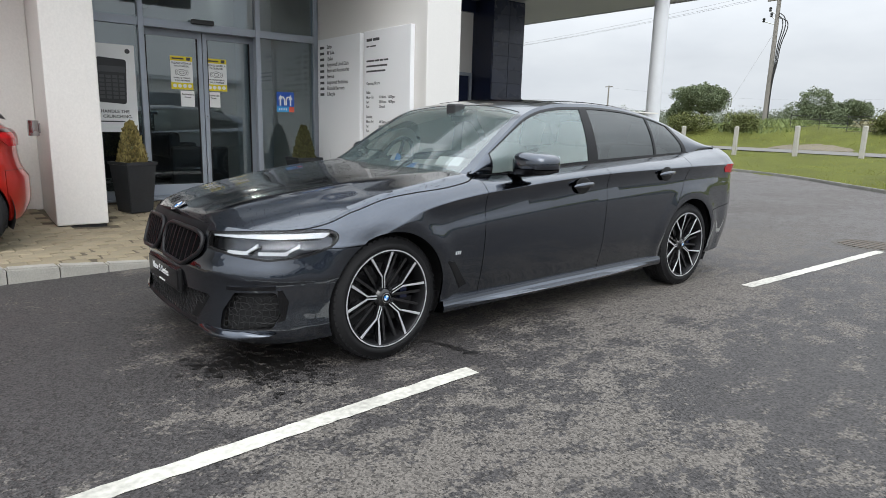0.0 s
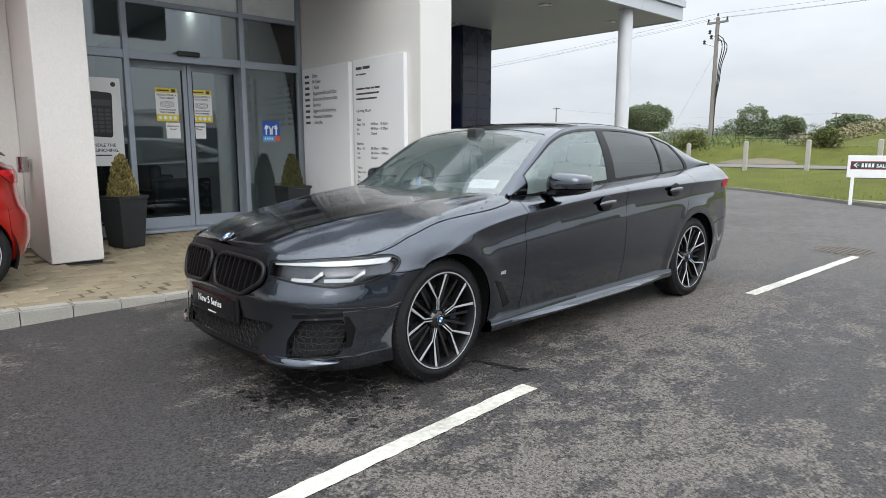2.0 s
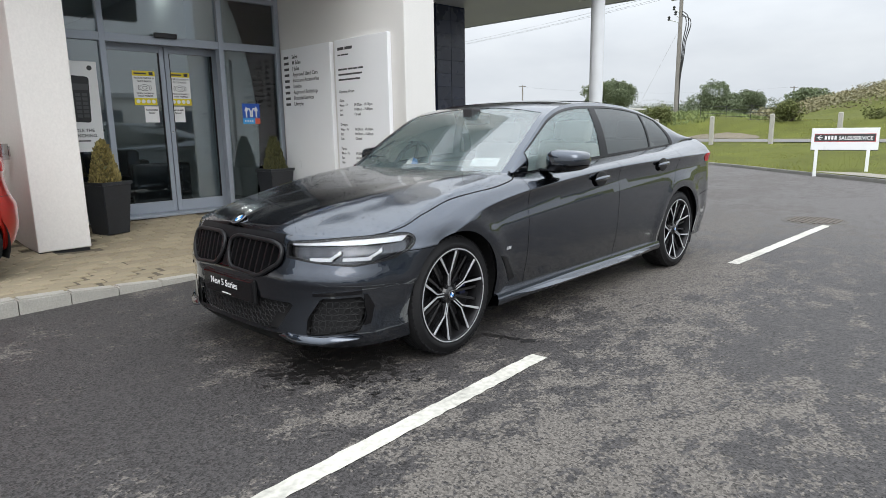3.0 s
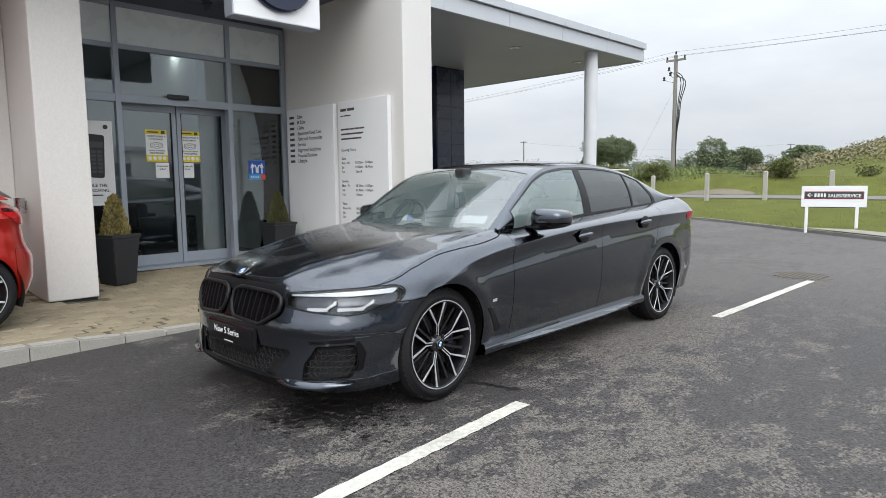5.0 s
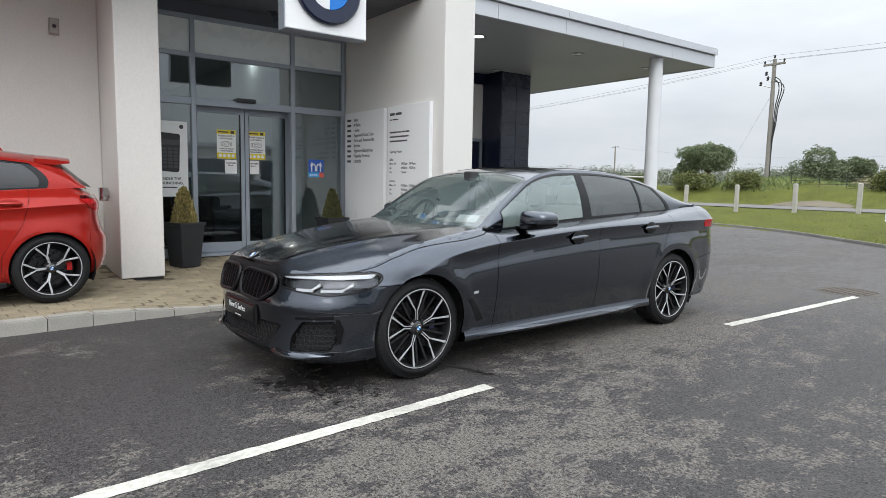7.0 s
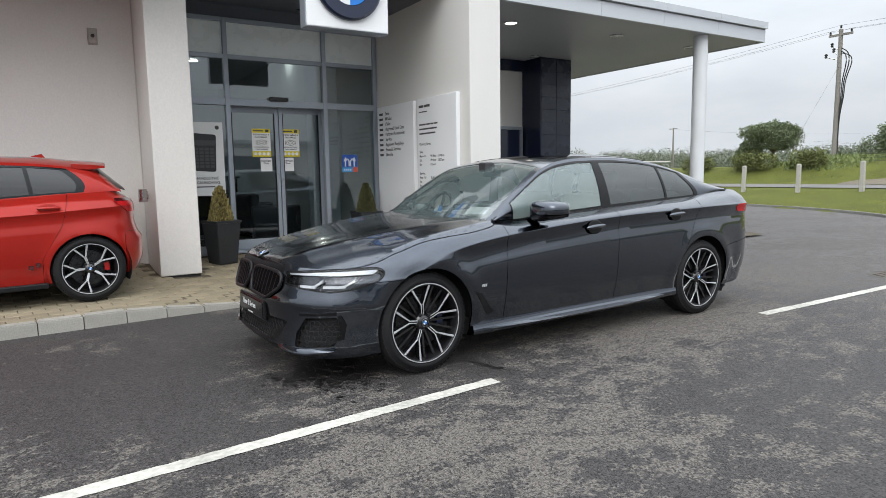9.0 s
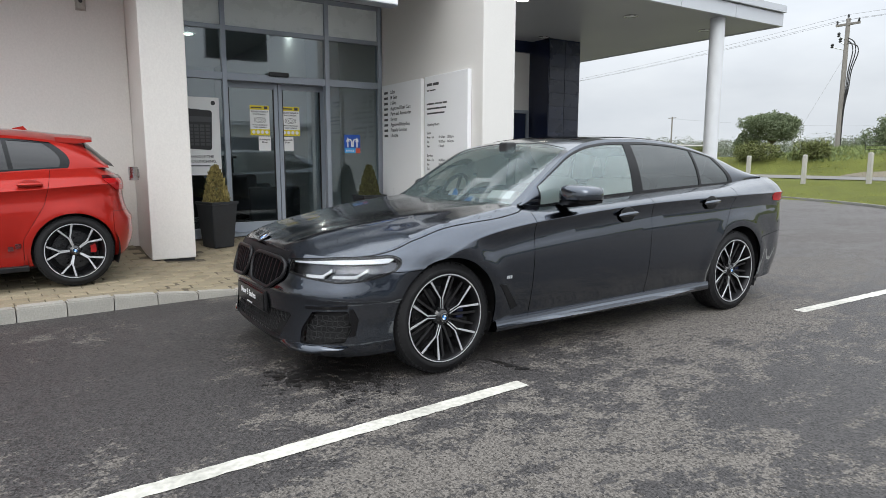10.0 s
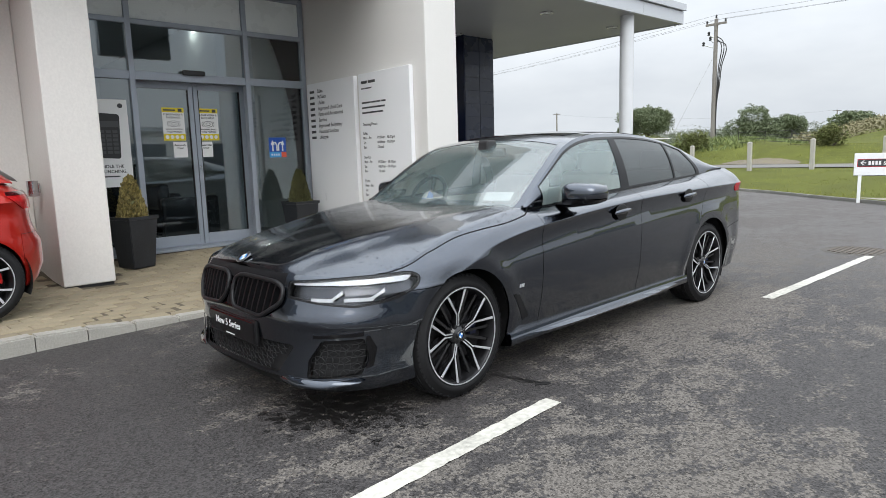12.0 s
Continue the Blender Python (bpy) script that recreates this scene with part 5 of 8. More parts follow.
            for r0, r1 in zip(rows, rows[1:]):
                for i in range(4):
                    sl.faces.new((r0[i], r0[(i + 1) % 4], r1[(i + 1) % 4], r1[i]))
            sl.faces.new(rows[0])
            sl.faces.new(rows[-1][::-1])
            bmesh.ops.recalc_face_normals(sl, faces=sl.faces)
            part("slat", sl, M_GRILLE, g)
        # outer air intake: honeycomb bars, fin and splitter blade
        it = new("air_intake")
        it.parent = car
        tagged(it, "black air intake with honeycomb mesh")
        part("intake_back", skin(s(in_piece), 0, -0.05), M_BLACK, it, smooth=True)
        comb = bmesh.new()
        for row in range(6):
            for cl in range(9):
                y0, z0 = 0.53 + cl * 0.046 + (row % 2) * 0.023, 0.275 + row * 0.032
                hexa = [(y0 + 0.021 * math.cos(a_), z0 + 0.0165 * math.sin(a_)) for a_ in np.linspace(0, 2 * math.pi, 7)[:-1]]
                if not all(f(np.array([[0, 0, z]]), np.array([[q_, 0]]))[0] > -0.004 for q_, z in hexa for f in q_poly(intake)):
                    continue
                ring = []
                for q_, z in hexa:
                    w_ = 1 / ((in_piece.at[:, 0] - q_) ** 2 + (in_piece.co[:, 2] - z) ** 2 + 1e-5) ** 2
                    c = (in_piece.co * w_[:, None]).sum(0) / w_.sum()
                    ring.append(Vector((c[0] + 0.018, k * (c[1] - 0.006), z)))
                add_path(comb, ring + ring[:2], 0.0026, 5)
        part("honeycomb", comb, M_BLACK, it)
        fin = low.inside(*q_poly([(0.64, 0.452), (0.91, 0.462), (0.91, 0.480), (0.64, 0.470)]))
        fin2 = low.inside(*q_poly([(0.945, 0.30), (0.985, 0.31), (0.985, 0.40), (0.940, 0.462), (0.92, 0.462)]))
        panel("intake_fin", s(join(fin, fin2)), M_GLOSS, it, "gloss black fin", depth=0.02, lift=0.010)
        lip = bmesh.new()
        rows = []
        for t in np.linspace(0, 1, 22):
            y = lerp(0.44, 0.815, t)
            z = 0.212 + 0.020 * max(0, 0.25 - t) * 4 + 0.030 * max(0, t - 0.70) * 3
            x = nose_x(P, y, 0.23)
            out = 0.016 * math.sin(math.pi * min(1, t * 0.9 + 0.10)) + 0.0015
            f_ = (0.25 + 0.75 * min(1, 6 * t)) * min(1.0, 0.08 + 4 * (1 - t))
            rows.append([lip.verts.new((x + dx, k * (y + dy), z + dz * f_)) for dx, dy, dz in ((-out, 0.3 * out, 0), (-out, 0.3 * out, 0.008), (-0.5 * out, 0.15 * out, 0.040), (0.05, -0.02, 0.03), (0.05, -0.02, -0.004))])
        for r0, r1 in zip(rows, rows[1:]):
            for i in range(5):
                lip.faces.new((r0[i], r0[(i + 1) % 5], r1[(i + 1) % 5], r1[i]))
        lip.faces.new(rows[0])
        lip.faces.new(rows[-1][::-1])
        bmesh.ops.recalc_face_normals(lip, faces=lip.faces)
        part("splitter_blade", lip, M_GREY, it, "satin grey splitter blade", smooth=True)
        wheel(car, 0.0, k * 0.868, 0.338, 0.338, 0.208, 0.262, M_CALIPER_BLUE, "split", turn=0.16, side=k, steer=2.5)
        wheel(car, 2.94, k * 0.856, 0.338, 0.338, 0.235, 0.262, M_CALIPER_BLUE, "split", turn=0.35, side=k)
        for wx in (0.0, 2.94):
            tub = bmesh.new()
            pts = [(wx + 0.42 * math.cos(a_), 0.345 + 0.42 * math.sin(a_)) for a_ in np.linspace(-0.45, math.pi + 0.45, 28)]
            r0 = [tub.verts.new((x, k * 0.815, z)) for x, z in pts]
            r1 = [tub.verts.new((x, k * 0.56, z)) for x, z in pts]
            for i in range(len(pts) - 1):
                tub.faces.new((r0[i], r0[i + 1], r1[i + 1], r1[i]))
            tub.faces.new(r1)
            part("wheel_housing", tub, M_BLACK, car, smooth=False)
    # centre of the nose
    mi = new("lower_grille")
    mi.parent = car
    tagged(mi, "black lower grille with honeycomb mesh")
    part("grille_back", skin(join(mid_piece, mid_piece.mirrored()), 0, -0.05), M_BLACK, mi, smooth=True)
    comb = bmesh.new()
    for row in range(5):
        for cl in range(-11, 12):
            y0, z0 = cl * 0.046 + (row % 2) * 0.023, 0.268 + row * 0.031
            if abs(y0) + 0.03 < 0.375 + (z0 - 0.250) * 0.84:
                ring = [Vector((nose_x(P, y0 + 0.021 * math.cos(a_), z0) + 0.02, y0 + 0.021 * math.cos(a_), z0 + 0.016 * math.sin(a_))) for a_ in np.linspace(0, 2 * math.pi, 7)]
                add_path(comb, ring + ring[1:2], 0.0026, 5)
    part("honeycomb", comb, M_BLACK, mi)
    pl = new("show_plate")
    pl.parent = car
    tagged(pl, "black show plate with white lettering")
    px = nose_x(P, 0, 0.46) - 0.016
    bm = add_box(bmesh.new(), px, px + 0.022, -0.262, 0.262, 0.376, 0.488, 0.006)
    part("plate_board", bm, M_GLOSS, pl)
    bm = add_box(bmesh.new(), px - 0.001, px + 0.022, -0.275, 0.275, 0.366, 0.500, 0.01)
    part("plate_holder", bm, M_SATIN, pl).matrix_local = Matrix.Translation((0.008, 0, 0))
    tm = Matrix.Translation((px - 0.0015, 0.0, 0.435)) @ Matrix.Rotation(radians(-90), 4, "Z") @ Matrix.Rotation(radians(90), 4, "X")
    words("New 5 Series", 0.054, M_PAPER, pl, tm @ Matrix.Translation((-0.03, -0.010, 0)), align="CENTER", bold=0.0004)
    bar = bmesh.new()
    add_box(bar, -0.055, 0.045, -0.051, -0.044, 0, 0.0015, m=tm)
    part("lettering", bar, M_PAPER, pl)
    bx = -0.795
    roundel(car, Matrix.Translation((bx, 0, hood_z(bx) + 0.001)) @ Matrix.Rotation(radians(-33), 4, "Y"), 0.041)

    # roof, windscreen, rear window
    full = join(roof, roof.mirrored())
    edge = lambda co, at: np.array([P["rail_y"](x) for x in co[:, 0]]) - 0.050 - np.abs(co[:, 1])
    header = lambda co, at: 1.235 - 0.14 * co[:, 1] ** 2 - co[:, 0]
    screen, full = full.carve(edge, header)
    screen = screen.inside(lambda co, at: co[:, 0] - 0.44)
    pano, full = full.carve(lambda co, at: 0.50 - np.abs(co[:, 1]), xcut(1.40), xcut(2.72, 0, 0.6, -1))
    back, full = full.carve(edge, lambda co, at: co[:, 0] - 3.02 - 0.10 * co[:, 1] ** 2, lambda co, at: 3.70 - co[:, 0])
    full = full.inside(lambda co, at: co[:, 0] - 0.60, lambda co, at: 3.50 - co[:, 0])
    panel("roof", full, M_GREY_RAIN, car, "dark grey roof beaded with rain", depth=0.01)
    panel("roof_glass", pano, M_ROOFGLASS, car, "black glass sunroof", depth=0.01, lift=0.003)
    w1 = panel("windscreen", screen, M_SCREEN, car, "windscreen with a pale film", depth=0.0, lift=-0.003)
    w1.visible_shadow = False
    w2 = panel("rear_window", back, M_PRIVACY, car, "dark rear window", depth=0.0, lift=-0.003)
    w2.visible_shadow = False
    rim_ = screen.carve(lambda co, at: np.array([P["rail_y"](x) for x in co[:, 0]]) - 0.075 - np.abs(co[:, 1]), lambda co, at: 1.205 - 0.14 * co[:, 1] ** 2 - co[:, 0], lambda co, at: co[:, 0] - 0.535 - 0.16 * co[:, 1] ** 2)[1]
    panel("screen_border", rim_, M_SATIN, car, "black printed border of the windscreen", depth=0.0, lift=-0.006)
    fin = bmesh.new()
    pts = [(2.96, 0.0), (3.00, 0.028), (3.09, 0.045), (3.13, 0.0)]
    add_prism(fin, pts, -0.018, 0.018, Matrix.Translation((-0.15, 0, P["roof_z"](2.88) - 0.012)) @ Matrix.Rotation(radians(90), 4, "X"))
    bmesh.ops.recalc_face_normals(fin, faces=fin.faces)
    part("roof_aerial", fin, M_GREY, car)
    # wipers and cowl
    cw = bmesh.new()
    for i in range(24):
        y0, y1 = lerp(-0.72, 0.72, i / 24), lerp(-0.72, 0.72, (i + 1) / 24)
        x0, x1 = 0.475 + 0.26 * y0 * y0, 0.475 + 0.26 * y1 * y1
        cw.faces.new([cw.verts.new(p) for p in ((x0, y0, 0.968), (x1, y1, 0.968), (x1 + 0.24, y1, 0.972), (x0 + 0.24, y0, 0.972))])
    part("cowl", cw, M_SATIN, car)
    for y0, y1 in ((-0.05, 0.55), (-0.62, -0.02)):
        wp = bmesh.new()
        add_path(wp, [(0.53, y0, 0.978), (0.55 + 0.05 * abs(y0), (y0 + y1) / 2, 0.984), (0.58, y1, 0.980)], 0.007, 6)
        part("wiper", wp, M_SATIN, car)
    # beads of rain standing on the bonnet and wings; their lens darkening is in the tint
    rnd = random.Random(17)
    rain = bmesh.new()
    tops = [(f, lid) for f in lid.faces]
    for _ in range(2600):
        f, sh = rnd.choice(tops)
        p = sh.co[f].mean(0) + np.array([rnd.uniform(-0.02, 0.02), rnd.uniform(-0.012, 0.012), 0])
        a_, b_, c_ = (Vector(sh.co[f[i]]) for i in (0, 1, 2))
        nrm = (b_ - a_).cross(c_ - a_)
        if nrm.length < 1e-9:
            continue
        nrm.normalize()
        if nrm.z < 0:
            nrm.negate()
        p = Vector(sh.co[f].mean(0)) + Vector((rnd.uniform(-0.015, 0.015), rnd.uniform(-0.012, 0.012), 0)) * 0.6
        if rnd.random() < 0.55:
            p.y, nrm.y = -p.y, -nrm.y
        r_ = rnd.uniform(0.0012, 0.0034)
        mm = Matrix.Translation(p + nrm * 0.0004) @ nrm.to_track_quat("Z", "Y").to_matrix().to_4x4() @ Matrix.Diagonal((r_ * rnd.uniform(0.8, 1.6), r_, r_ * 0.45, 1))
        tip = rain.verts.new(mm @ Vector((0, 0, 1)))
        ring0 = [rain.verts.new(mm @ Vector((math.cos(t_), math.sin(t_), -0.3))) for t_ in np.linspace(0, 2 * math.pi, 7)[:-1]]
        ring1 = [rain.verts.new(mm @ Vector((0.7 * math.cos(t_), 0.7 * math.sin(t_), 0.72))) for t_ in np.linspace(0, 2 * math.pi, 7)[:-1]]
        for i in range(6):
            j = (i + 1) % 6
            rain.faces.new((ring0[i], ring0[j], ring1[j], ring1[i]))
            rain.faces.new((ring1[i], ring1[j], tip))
    tagged(part("rain_water", rain, M_WATER, bonnet, "beads of rain tinted dark", smooth=True), kind="stuff")
    # under side
    part("underbody", box(-0.60, 3.45, -0.76, 0.76, 0.185, 0.30), M_BLACK, car)
    return car, P


# ---- what is seen through its glass ----
def car_interior(car):
    dash = bmesh.new()
    add_box(dash, 0.60, 1.12, -0.70, 0.70, 0.80, 0.935, 0.03)
    part("dashboard", dash, M_DASH, car, "dark dashboard top", smooth=False)
    part("door_lining", box(0.9, 3.0, 0.70, 0.74, 0.55, 0.96, 0.01), M_CREAM, car)
    part("door_lining", box(0.9, 3.0, -0.74, -0.70, 0.55, 0.96, 0.01), M_CREAM, car)
    part("cabin_floor", box(0.6, 3.4, -0.72, 0.72, 0.30, 0.34), M_DASH, car)
    for y, row in ((0.36, 0), (-0.36, 0), (0.34, 1), (-0.34, 1)):
        x = 1.75 + row * 0.95
        st = new("seat")
        st.parent = car
        tagged(st, "pale cream leather car seat")

        def cushion(cx, cz, lx, ly, lz, lean, name):
            bm = bmesh.new()
            add_box(bm, -lx / 2, lx / 2, -ly / 2, ly / 2, 0, lz, min(lx, lz) * 0.32)
            mm = Matrix.Translation((cx, y, cz)) @ Matrix.Rotation(radians(lean), 4, "Y")
            for v in bm.verts:
                v.co = mm @ v.co
            part(name, bm, M_CREAM, st, smooth=True)

        cushion(x - 0.25, 0.40, 0.55, 0.52, 0.18, -6, "seat_base")
        cushion(x + 0.05, 0.52, 0.16, 0.52, 0.62, 18, "backrest")
        cushion(x + 0.26, 1.13, 0.09, 0.26, 0.17, 14, "headrest")
        part("headrest_post", tube((x + 0.24, y - 0.06, 1.06), (x + 0.26, y - 0.06, 1.16), 0.007), M_STEEL, st)
    sw = new("steering_wheel")
    sw.parent = car
    tagged(sw, "dark steering wheel with blue and white centre cover")
    sm = Matrix.Translation((0.93, 0.43, 0.975)) @ Matrix.Rotation(radians(-64), 4, "Y")
    bm = bmesh.new()
    ring = [sm @ Vector((0.185 * math.cos(a), 0.185 * math.sin(a), 0)) for a in np.linspace(0, 2 * math.pi, 33)]
    add_path(bm, ring + ring[1:2], 0.017, 8)
    part("wheel_rim", bm, M_DASH, sw, smooth=True)
    bm = bmesh.new()
    for a in (0.0, math.pi, -math.pi / 2):
        add_tube(bm, sm @ Vector((0.17 * math.cos(a + math.pi / 2), 0.17 * math.sin(a + math.pi / 2), 0)), sm @ Vector((0, 0, -0.02)), 0.014, n=8)
    part("wheel_spokes", bm, M_DASH, sw)
    for k in range(4):
        q = bmesh.new()
        pts = [(0, 0)] + [(0.058 * math.cos(math.pi / 2 * (k + j / 8)), 0.058 * math.sin(math.pi / 2 * (k + j / 8))) for j in range(9)]
        add_prism(q, pts, 0.0, 0.012, sm)
        part("centre_cover", q, M_ROUNDEL_BLUE if k % 2 else M_ROUNDEL_WHITE, sw)
    pm = Matrix.Translation((0.664, -0.532, 1.034)) @ Matrix.Rotation(radians(16), 4, "Z") @ Matrix.Rotation(radians(-36), 4, "Y")
    pp = bmesh.new()
    add_box(pp, -0.043, 0.043, -0.094, 0.094, -0.001, 0.001, m=pm)
    paper = part("notice_sheet", pp, M_PAPER, car, "white printed sheet lying behind the windscreen")
    ln = bmesh.new()
    for j in range(4):
        add_box(ln, -0.010 + j * 0.014, -0.006 + j * 0.014, -0.080, 0.020 + 0.02 * j, 0.0012, 0.002, m=pm)
    part("printed_lines", ln, M_FROST, paper)
    mr = bmesh.new()
    add_box(mr, 1.20, 1.225, -0.12, 0.12, 1.275, 1.345, 0.012)
    add_box(mr, 1.10, 1.20, -0.05, 0.05, 1.315, 1.40, 0.015)
    part("rear_view_mirror", mr, M_DASH, car)
    part("head_lining", box(1.30, 2.9, -0.52, 0.52, 1.385, 1.395), M_CREAM, car)


SALOON_POSE = Matrix.Translation((2.145, 3.800, 0)) @ Matrix.Rotation(radians(1.25), 4, "Z")
saloon_car, _ = saloon(SALOON_POSE)
car_interior(saloon_car)


# ---- the glazed entrance ----
FY = 8.79
front = thing("window_1", "grey aluminium glazed entrance screen", "window", kind="structure")


def bar_(x0, x1, z0, z1, y0=FY - 0.045, y1=FY + 0.055, name="mullion"):
    return part(name, box(x0, x1, y0, y1, z0, z1, 0.004), M_ALU, front)


for x in (1.70, 2.36, 3.815, 4.665):
    bar_(x - 0.032, x + 0.032, 0.20, 3.52)
for z, h in ((2.365, 0.048), (2.99, 0.030), (3.49, 0.030)):
    for x0, x1 in ((1.732, 2.328), (2.392, 3.783), (3.847, 4.633)):
        bar_(x0, x1, z - h, z + h, FY - 0.040, FY + 0.050, "transom")
for x0, x1 in ((1.732, 2.328), (3.847, 4.633)):
    bar_(x0, x1, 0.215, 0.33, FY - 0.040, FY + 0.050, "bottom_rail")
for x0, x1 in ((1.732, 2.328), (2.392, 3.783), (3.847, 4.633)):
    pn = part("pane", box(x0, x1, FY - 0.004, FY + 0.004, 2.413, 2.960), M_WINDOW, front)
    pn.visible_shadow = False
    part("frosted_pane", box(x0, x1, FY - 0.004, FY + 0.004, 3.020, 3.460), M_FROST, front, "pale frosted glass")
for x0, x1 in ((1.732, 2.328), (3.847, 4.633)):
    pn = part("pane", box(x0, x1, FY - 0.004, FY + 0.004, 0.33, 2.317), M_WINDOW, front)
    pn.visible_shadow = False
solid("trim", box(1.67, 4.70, FY - 0.02, FY + 0.10, 3.524, 3.698), M_RECESS, "dark panel over the entrance glazing", "trim", "structure")

# sliding doors, set back behind the screen
DY = 8.98
for n_, (x0, x1, s0, s1) in enumerate(((2.40, 3.135, 0.045, 0.055), (3.145, 3.86, 0.055, 0.085))):
    d = thing("door_%d" % (n_ + 1), "closed grey aluminium sliding glass door with notices stuck on it", "door", kind="structure")
    part("stile", box(x0, x0 + s0, DY - 0.022, DY + 0.022, 0.235, 2.33, 0.003), M_ALU, d)
    part("stile", box(x1 - s1, x1, DY - 0.022, DY + 0.022, 0.235, 2.33, 0.003), M_ALU, d)
    part("bottom_rail", box(x0 + s0, x1 - s1, DY - 0.022, DY + 0.022, 0.235, 0.375, 0.003), M_ALU, d)
    part("top_rail", box(x0 + s0, x1 - s1, DY - 0.022, DY + 0.022, 2.245, 2.33, 0.003), M_ALU, d)
    part("gasket", box(x0 + s0 + 0.001, x0 + s0 + 0.012, DY - 0.016, DY + 0.016, 0.376, 2.244), M_BLACK, d)
    part("gasket", box(x1 - s1 - 0.012, x1 - s1 - 0.001, DY - 0.016, DY + 0.016, 0.376, 2.244), M_BLACK, d)
    pn = part("pane", box(x0 + s0 + 0.012, x1 - s1 - 0.012, DY - 0.004, DY + 0.004, 0.376, 2.244), M_WINDOW, d)
    pn.visible_shadow = False
part("door_lock", tube((3.165, DY - 0.040, 1.26), (3.165, DY - 0.02, 1.26), 0.012), M_STEEL, bpy.data.objects["door_2"])
track = part("door_track", box(2.36, 3.86, DY - 0.06, DY + 0.06, 2.335, 2.42), M_ALU, front)
sensor = bmesh.new()
add_box(sensor, 2.945, 3.225, FY - 0.095, FY - 0.047, 2.395, 2.455, 0.012)
sensor = solid("door_sensor", sensor, M_DARK, "black presence sensor bar over the sliding doors", "sensor")
solid("doorstep", box(1.70, 4.66, 8.70, 9.06, 0.205, 0.232, 0.004), M_ALU, "grey metal threshold of the sliding doors", "trim", "structure")

FACE_Y = Matrix.Rotation(radians(90), 4, "X")


def sheet(name, label, cat, x0, x1, y, z0, z1, material, thick=0.003):
    t = thing(name, label, cat, Matrix.Translation(((x0 + x1) / 2, y, (z0 + z1) / 2)) @ FACE_Y)
    w, h = (x1 - x0) / 2, (z1 - z0) / 2
    part("sheet", box(-w, w, -h, h, -thick, 0), material, t)
    return t, w, h


def rect(t, name, x0, x1, y0, y1, material, z=0.0008):
    return part(name, box(x0, x1, y0, y1, 0.0002, z), material, t)


# yellow safety notices
for x0 in (2.735, 3.180):
    t, w, h = sheet("safety_notice", "yellow and white face covering notice taped inside the door glass", "notice", x0, x0 + 0.275, DY - 0.007, 1.60, 2.015, M_PAPER, 0.002)
    rect(t, "header", -w, w, h - 0.060, h, M_YELLOW)
    rect(t, "footer", -w, w, -h, -h + 0.085, M_YELLOW)
    for j in range(4):
        b = bmesh.new()
        add_lathe(b, [(0.024, 0.001), (0.024, 0.0018)], 16, Matrix.Translation((-w + 0.045 + j * 0.062, -h + 0.045, 0)))
        part("symbol", b, M_PAPER, t)
    words("PLEASE WEAR A", 0.034, M_INK, t, Matrix.Translation((0, h - 0.098, 0.001)), align="CENTER", bold=0.0005)
    words("FACE MASK", 0.034, M_INK, t, Matrix.Translation((0, h - 0.135, 0.001)), align="CENTER", bold=0.0005)
    words("WHEN ENTERING", 0.026, M_INK, t, Matrix.Translation((0, -h + 0.135, 0.001)), align="CENTER", bold=0.0005)
    words("THESE PREMISES", 0.026, M_INK, t, Matrix.Translation((0, -h + 0.103, 0.001)), align="CENTER", bold=0.0005)
    mk = bmesh.new()
    for px_, r_ in ((0, 0.045), (0, 0.022)):
        ring = [Vector((px_ + r_ * 1.35 * math.cos(a), 0.005 + r_ * 0.85 * math.sin(a), 0.001)) for a in np.linspace(0, 2 * math.pi, 25)]
        add_path(mk, ring, 0.003, 4)
    for sx in (-1, 1):
        ring = [Vector((sx * (0.062 + 0.018 * math.sin(a)), 0.005 + 0.030 * math.cos(a), 0.001)) for a in np.linspace(0, math.pi, 9)]
        add_path(mk, ring, 0.003, 4)
    part("mask_drawing", mk, M_INK, t)
    rect(t, "small_print", w - 0.075, w - 0.025, h - 0.050, h - 0.010, M_INK, 0.0012)
    rect(t, "small_print", -w + 0.02, 0.03, h - 0.040, h - 0.022, M_INK, 0.0012)
for x0 in (2.845, 3.180):
    t, w, h = sheet("door_notice", "white notice with black words on the sliding door", "notice", x0, x0 + 0.175, DY - 0.007, 1.385, 1.585, M_PAPER, 0.002)
    words("Automatic", 0.036, M_INK, t, Matrix.Translation((0, 0.045, 0.001)), align="CENTER", bold=0.0008)
    words("Door", 0.036, M_INK, t, Matrix.Translation((0, 0.008, 0.001)), align="CENTER", bold=0.0008)
    rect(t, "small_print", -0.05, 0.05, -0.088, -0.080, M_FROST)

# blue sticker on the fixed pane
t, w, h = sheet("window_sticker", "blue and white trade sticker on the glass", "sticker", 4.075, 4.335, FY - 0.005, 1.355, 1.630, M_BLUE, 0.0015)
rect(t, "strip", -w, w * 0.40, -h, -h + 0.075, M_SKYBLUE)
rect(t, "strip", w * 0.40, w, -h, -h + 0.075, M_ORANGE)
for sx in (-1, 1):
    a = bmesh.new()
    ring = [Vector((sx * 0.012, -0.045, 0.001)), Vector((sx * 0.012, 0.03, 0.001)), Vector((sx * 0.03, 0.065, 0.001)), Vector((sx * 0.065, 0.07, 0.001)), Vector((sx * 0.075, 0.03, 0.001)), Vector((sx * 0.075, -0.05, 0.001))]
    add_path(a, ring, 0.011, 6)
    add_prism(a, [(sx * 0.045, 0.035), (sx * 0.105, 0.035), (sx * 0.075, 0.10)][::sx], 0.0005, 0.004)
    part("arrow_mark", a, M_PAPER, t)
for j in range(4):
    rect(t, "small_print", -0.10 + j * 0.035, -0.085 + j * 0.035, -h + 0.024, -h + 0.052, M_PAPER, 0.0014)

